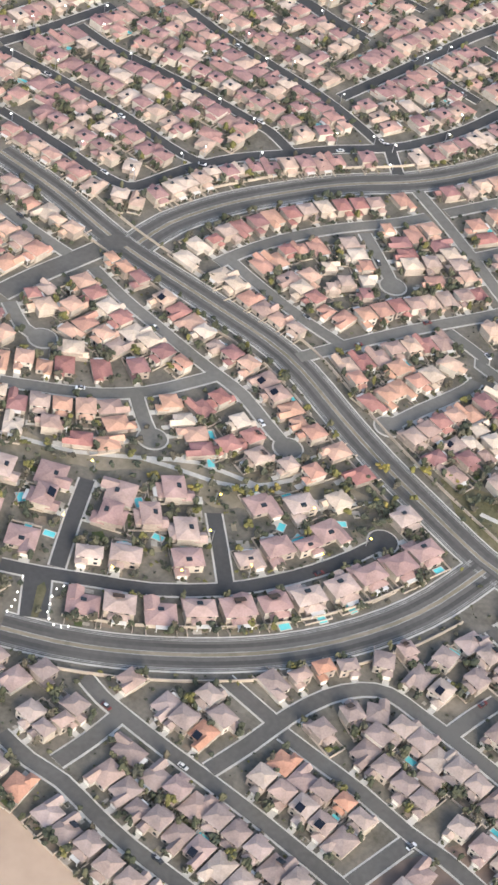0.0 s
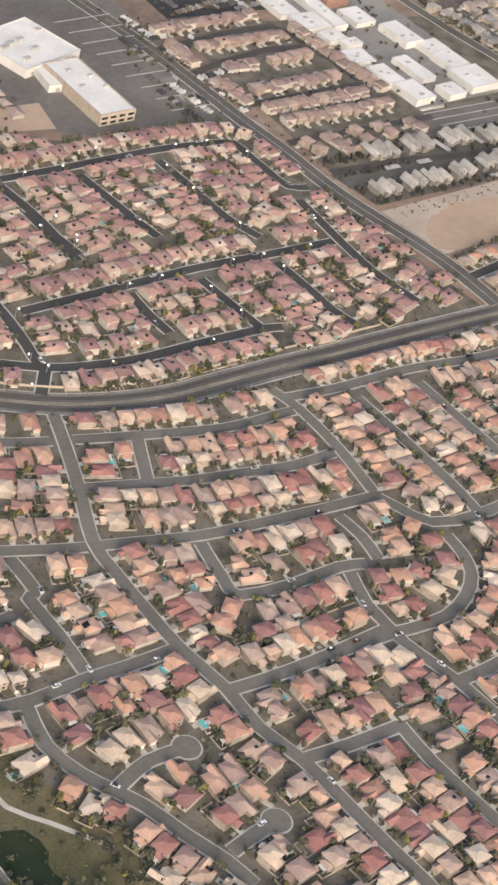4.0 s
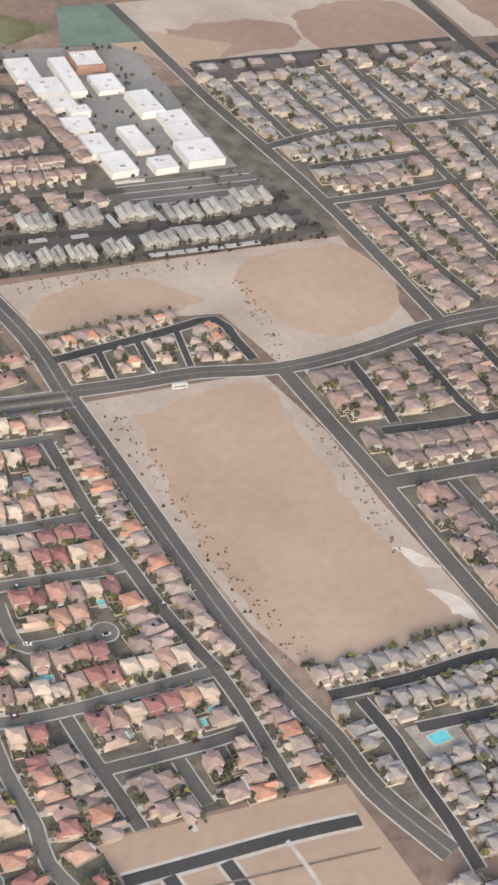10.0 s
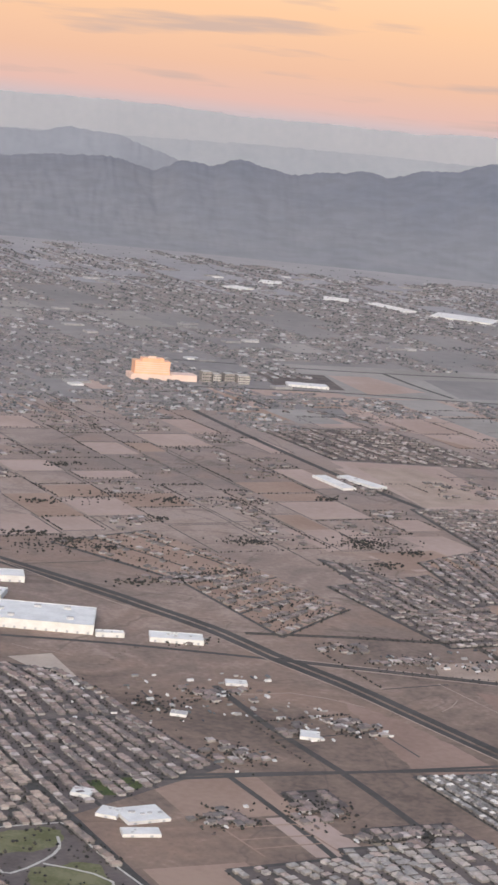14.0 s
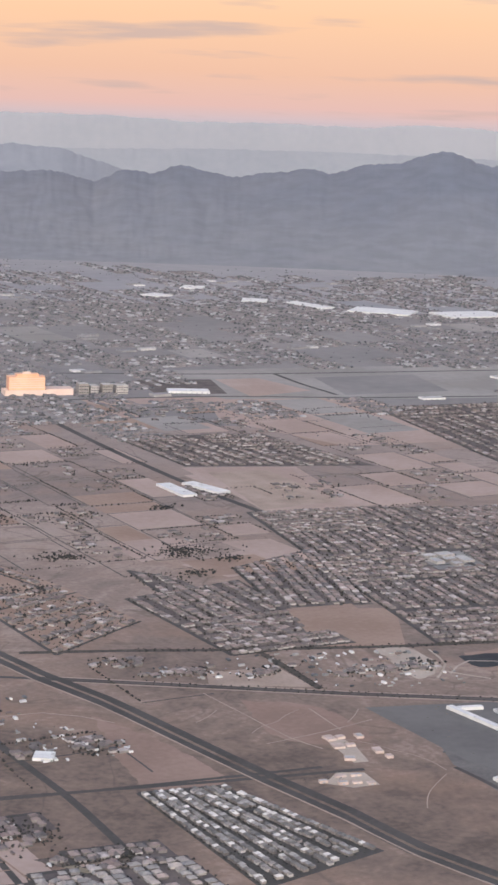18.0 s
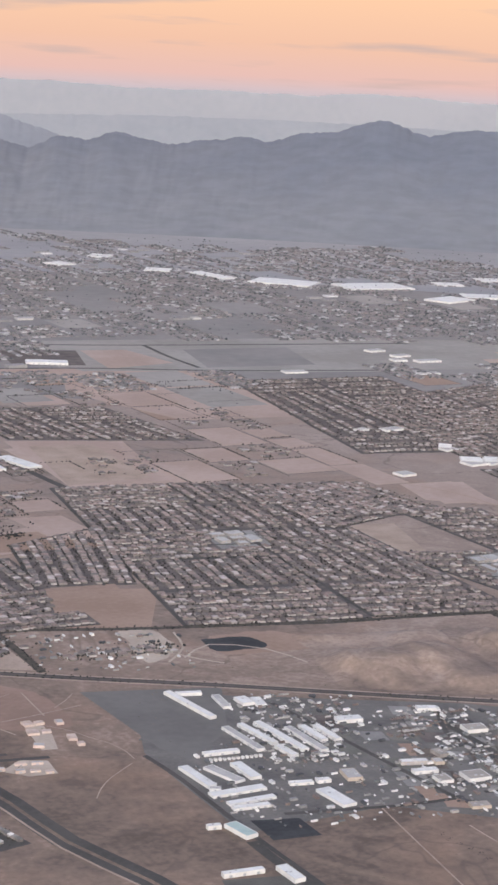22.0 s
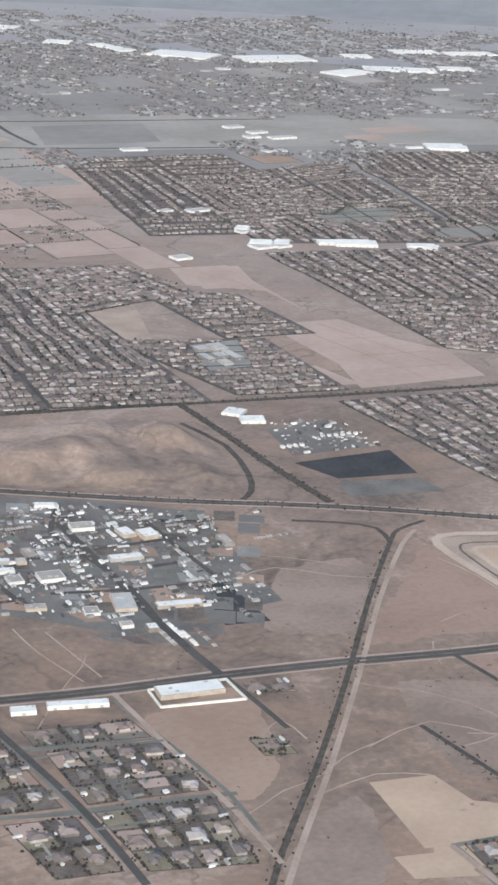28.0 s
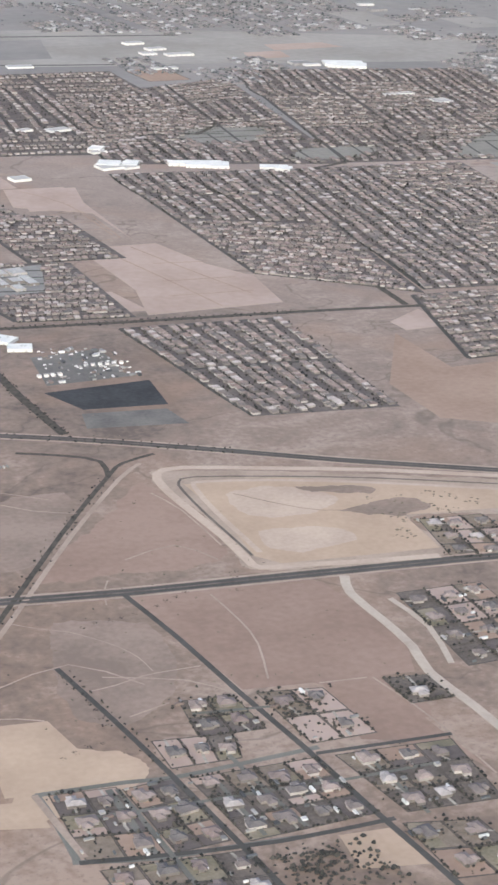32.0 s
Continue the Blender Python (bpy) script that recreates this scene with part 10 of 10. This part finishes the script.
for quad, count in (([(478.4, 347.3), (622.8, 279.6), (575.5, 155.4), (451.9, 187.1)], 520), ([(599.5, 292.7), (667.2, 250.0), (650.3, 144.8), (563.2, 157.2)], 420), ([(759.9, 365.5), (797.3, 352.1), (798.0, 305.9), (747.1, 309.9)], 120), ([(530.9, 332.7), (580.5, 312.6), (525.2, 235.9), (496.9, 247.7)], 260), ([(467.1, 457.2), (547.7, 431.1), (526.2, 372.3), (454.4, 399.2)], 110), ([(286.1, 423.2), (327.0, 374.1), (327.6, 341.5), (277.6, 352.3)], 60),
                    ([(379.1, 458.7), (466.1, 458.6), (440.9, 423.8), (386.8, 438.3)], 60), ([(211.9, 455.8), (315.0, 446.1), (294.1, 383.3), (186.2, 389.3)], 90), ([(476.0, 368.8), (497.7, 346.2), (476.8, 271.3), (448.9, 283.0)], 10)):
    q = [np.array(p) for p in quad]
    for _ in range(count):
        u, v = SHEDS.random(), SHEDS.random()
        x, y = (q[0] * (1 - u) + q[1] * u) * (1 - v) + (q[3] * (1 - u) + q[2] * u) * v
        if inside(x, y, APRON_AREA):
            continue
        sx, sy, sz = SHEDS.choice(((0.9, 0.45, 0.5), (3.0, 0.6, 0.8), (1.5, 0.5, 0.6), (1.5, 0.5, 0.6), (2.0, 0.9, 0.8), (3.2, 1.6, 1.0)))
        if SHEDS.random() < 0.5:
            sx, sy = sy, sx
        boxes.append(box(x - sx / 2, x + sx / 2, y - sy / 2, y + sy / 2, 0.03, sz))
        tint += [SHEDS.random()] * 6
# rows of parked trucks and stacked goods
for quad, rows in (([(584.7, 295.3), (694.3, 239.4), (633.5, 122.6), (541.6, 177.3)], 46), ([(542.5, 297.8), (652.7, 247.3), (630.0, 152.9), (521.0, 190.1)], 40), ([(553.2, 169.6), (616.9, 150.7), (617.2, 105.7), (570.6, 130.1)], 10), ([(-99.0, 163.7), (-91.8, 157.4), (-103.2, 101.8), (-119.0, 105.0)], 26), ([(-77.6, 165.1), (-49.6, 161.9), (-51.0, 146.0), (-78.9, 152.6)], 16), ([(104.3, 114.4), (114.1, 113.0), (112.1, 75.6), (104.2, 76.1)], 8)):
    q = [np.array(p) for p in quad]
    for _ in range(rows):
        u, v = SHEDS.random(), SHEDS.random()
        x, y = (q[0] * (1 - u) + q[1] * u) * (1 - v) + (q[3] * (1 - u) + q[2] * u) * v
        side, n, gap, tone = SHEDS.random() < 0.5, SHEDS.randrange(4, 14), SHEDS.uniform(0.9, 1.6), SHEDS.random()
        for k in range(n):
            px, py = (x + k * gap, y) if side else (x, y + k * gap)
            if inside(px, py, APRON_AREA) or not clear_of_roads((px, py), 0.3):
                continue
            hx, hy = (0.35, 0.9) if side else (0.9, 0.35)
            boxes.append(box(px - hx, px + hx, py - hy, py + hy, 0.05, SHEDS.uniform(0.5, 1.0)))
            tint += [(tone + SHEDS.uniform(0, 0.15)) % 1] * 6
for x, y in LOT_SPOTS:
    if SHEDS.random() < 0.42:
        hx, hy = SHEDS.choice(((0.3, 0.8), (0.8, 0.3), (0.5, 1.5), (1.6, 0.5), (0.9, 0.9)))
        boxes.append(box(x - hx, x + hx, y - hy, y + hy, 0.03, SHEDS.uniform(0.5, 1.0)))
        tint += [SHEDS.random()] * 6
YARD_PAINT = palette("yard_paint", [(0.55, 0.54, 0.52), (0.12, 0.12, 0.12), (0.62, 0.6, 0.58), (0.22, 0.21, 0.2), (0.36, 0.34, 0.32), (0.17, 0.13, 0.115), (0.3, 0.28, 0.26), (0.07, 0.07, 0.072)], 0.6)
v, f = [], []
for pv, pf in boxes:
    f += [tuple(i + len(v) for i in q) for q in pf]
    v += pv
tagged(new("yard_clutter", mesh_of("yard_clutter", v, f, YARD_PAINT, tint)), "trailers, containers and trucks parked in the yards", "vehicles", kind="stuff")

# ---- street lamps, cars, signs of life on the streets ----
LAMP_GLOW = bpy.data.materials.new("lamp_glow")
WARM_GLOW = bpy.data.materials.new("warm_lamp_glow")
for m, c, power in ((LAMP_GLOW, (1.0, 0.95, 0.85), 2.5), (WARM_GLOW, (1.0, 0.68, 0.1), 5.0)):
    m.use_nodes = True
    b = m.node_tree.nodes["Principled BSDF"]
    b.inputs["Base Color"].default_value = b.inputs["Emission Color"].default_value = (*c, 1)
    b.inputs["Emission Strength"].default_value = power
POLE_MESH = mesh_of("pole", *merged(box(-0.05, 0.05, -0.05, 0.05, 0, 2.6), box(-0.03, 0.03, 0, 0.7, 2.5, 2.58)), METAL)
HEAD_MESH = [mesh_of("lamp_head", *merged(box(-0.13, 0.13, 0.5, 0.85, 2.42, 2.5), box(-0.1, 0.1, 0.54, 0.8, 2.5, 2.62)), m) for m in (LAMP_GLOW, WARM_GLOW)]


def street_lamp(x, y, turn, warm=False):
    root = new("street_lamp")
    root.matrix_world = Matrix.Translation((x, y, 0.06)) @ Matrix.Rotation(turn, 4, "Z")
    new("pole", POLE_MESH).parent = root
    new("lamp_head", HEAD_MESH[warm]).parent = root
    tagged(root, "grey street lamp with a lit amber head" if warm else "grey street lamp with a lit white head", "street lamp", "street lamps")


BODY_MESH = mesh_of("body", [(-0.32, -0.8, 0.12), (0.32, -0.8, 0.12), (0.32, 0.8, 0.12), (-0.32, 0.8, 0.12), (-0.33, -0.82, 0.34), (0.33, -0.82, 0.34), (0.33, 0.82, 0.32), (-0.33, 0.82, 0.32)],
                    [(3, 2, 1, 0), (4, 5, 6, 7), (0, 1, 5, 4), (1, 2, 6, 5), (2, 3, 7, 6), (3, 0, 4, 7)], CAR_PAINT)
CABIN_MESH = mesh_of("cabin", [(-0.31, -0.62, 0.335), (0.31, -0.62, 0.335), (0.31, 0.4, 0.33), (-0.31, 0.4, 0.33), (-0.25, -0.45, 0.56), (0.25, -0.45, 0.56), (0.25, 0.15, 0.56), (-0.25, 0.15, 0.56)],
                     [(4, 5, 6, 7), (0, 1, 5, 4), (1, 2, 6, 5), (2, 3, 7, 6), (3, 0, 4, 7)], DARK_GLASS)
TOP_MESH = mesh_of("roof_panel", *box(-0.24, 0.24, -0.44, 0.14, 0.562, 0.58), CAR_PAINT)
wheel_v = [(x, 0.13 * math.cos(a), 0.13 + 0.13 * math.sin(a)) for x in (-0.05, 0.05) for a in (k * math.pi / 4 for k in range(8))]
WHEEL_MESH = mesh_of("wheel", wheel_v, [tuple(range(7, -1, -1)), tuple(range(8, 16))] + [(k, (k + 1) % 8, 8 + (k + 1) % 8, 8 + k) for k in range(8)], DARK_LOT)


def car(x, y, z, turn):
    root = new("car")
    root.matrix_world = Matrix.Translation((x, y, z)) @ Matrix.Rotation(turn, 4, "Z") @ Matrix.Diagonal((1.05, 1.05, 1.05, 1))
    body = new("body", BODY_MESH)
    body.parent = root
    for name, me in (("cabin", CABIN_MESH), ("roof_panel", TOP_MESH)):
        new(name, me).parent = body
    for wx in (-0.31, 0.31):
        for wy in (-0.52, 0.52):
            w = new("wheel", WHEEL_MESH)
            w.parent, w.location = root, (wx, wy, 0)
    tagged(root, "small car parked at the kerb of a residential street", "car", "parked cars")


STREET = random.Random(31)
cars = lamps = 0
for line, width, roofs, sides, pitch, deep, level in STREETS:
    seg = np.concatenate([[0], np.cumsum(np.linalg.norm(np.diff(line, axis=0), axis=1))])
    d = np.gradient(line, axis=0)
    s = STREET.uniform(2, 9)
    while s < seg[-1] - 2:
        i = min(int(np.searchsorted(seg, s)), len(line) - 1)
        q = np.hypot(*d[i]) + 1e-9
        u, side = d[i] / q, STREET.choice((-1, 1))
        if STREET.random() < 0.25 and cars < 80:
            off = side * (width / 2 - 0.42)
            car(line[i, 0] - u[1] * off, line[i, 1] + u[0] * off, level, math.atan2(-u[0], u[1]))
            cars += 1
        if roofs is ROOF_CLAY and STREET.random() < 0.75 and lamps < 90:
            off = -side * (width / 2 + 0.3)
            street_lamp(line[i, 0] - u[1] * off, line[i, 1] + u[0] * off, math.atan2(-u[0], u[1]) + (1.57 if side < 0 else -1.57))
            lamps += 1
        s += STREET.uniform(6, 15)
for x, y in [(-342.9, 26.1), (-333.4, 7.0), (-355.9, 22.6), (-341.0, 2.0), (-359.4, 9.7), (-351.6, -0.0), (-343.2, -7.3), (-324.2, -6.4), (-331.2, -14.1), (-322.4, -17.4)]:
    street_lamp(x, y, STREET.uniform(0, 6.28), True)
# the estate's gate: an island with shrubs and a ring of small lights
ground_patch([(-369.6, 16.0), (-368.1, 15.8), (-369.1, 14.5), (-374.6, 11.7), (-375.4, 12.5)], GRASS, 0.2, "traffic_island", "planted island in the entrance road", "island")
lights = [box(x - 0.07, x + 0.07, y - 0.07, y + 0.07, 0.05, 0.4) for x, y in [(-367.9, 13.4), (-369.6, 12.9), (-371.1, 12.1), (-372.7, 11.3), (-373.6, 10.2), (-374.0, 8.9), (-373.5, 7.8), (-372.7, 7.0), (-366.6, 13.0), (-369.7, 19.0), (-371.3, 18.3), (-372.9, 17.4), (-374.4, 16.6), (-375.8, 16.1), (-377.1, 15.9)]]
tagged(new("garden_lights", mesh_of("garden_lights", *merged(*lights), LAMP_GLOW)), "row of small lit garden lights at the gate", "lights", kind="stuff")
# the walls along the boulevards
for pts, side in (([(-284.7, 98.0), (-286.0, 82.0)] + [(-289.5, 61.9), (-290.3, 40.5), (-291.8, 20.8), (-298.7, 2.9), (-302.6, -7.5), (-306.8, -21.5), (-310.1, -33.8)], 5.6), ([(-284.7, 98.0), (-286.0, 82.0)] + [(-290.3, 40.5), (-291.8, 20.8), (-298.7, 2.9), (-302.6, -7.5), (-306.8, -21.5)], -5.6), ([(-376.2, 6.4), (-371.3, -1.0), (-365.6, -7.9), (-359.3, -14.4), (-352.1, -20.5), (-343.6, -26.0), (-333.6, -30.7), (-323.8, -33.6)], 5.5),
                  ([(-376.2, 6.4), (-371.3, -1.0), (-365.6, -7.9), (-359.3, -14.4), (-352.1, -20.5), (-343.6, -26.0), (-333.6, -30.7), (-323.8, -33.6)], -5.5), ([(-276.4, 60.3), (-263.0, 56.8), (-251.1, 51.6), (-237.3, 44.3), (-224.0, 34.6)] + [(-212.5, 28.6), (-200.1, 24.2), (-185.4, 21.7), (-170.0, 19.2), (-154.4, 16.2), (-137.7, 13.4)], 5.4),
                  ([(-103.4, 0.2), (-105.0, -22.9), (-106.5, -46.8), (-107.5, -68.7)], -3.6)):
    line = smooth(pts)
    d = np.gradient(line, axis=0)
    d /= np.linalg.norm(d, axis=1, keepdims=True) + 1e-9
    mid = line + np.stack([-d[:, 1], d[:, 0]], 1) * side
    a, f = ribbon(mid, 0.1, 0.62)
    n = len(mid)
    v = a + [(x, y, 0.0) for x, y, z in a]
    f = f + [(i, i + 1, 2 * n + i + 1, 2 * n + i) for i in range(n - 1)] + [(n + i, 3 * n + i, 3 * n + i + 1, n + i + 1) for i in range(n - 1)]
    tagged(new("wall_run", mesh_of("wall_run", v, f, TAN_WALL)), "long tan block wall along the boulevard", "wall", kind="structure")
# the bus that stands by the cross road
bus = new("bus")
p, q = [(-79.3, 1.4), (-74.2, 0.6)]
bus.matrix_world = Matrix.Translation((p[0], p[1], 0.15)) @ Matrix.Rotation(math.atan2(q[1] - p[1], q[0] - p[0]), 4, "Z")
part("body", *box(0, 3.6, -0.5, 0.5, 0.15, 1.15), WHITE_WALL, bus)
part("window_band", *box(0.15, 3.5, -0.52, 0.52, 0.62, 0.95), DARK_GLASS, bus, "dark window band")
for x in (0.6, 2.9):
    for y in (-0.5, 0.5):
        w = new("wheel", WHEEL_MESH)
        w.parent, w.location, w.rotation_euler, w.scale = bus, (x, y, 0), (0, 0, 1.57), (1.3, 1.3, 1.3)
tagged(bus, "long white trailer parked beside the sand lot", "trailer")
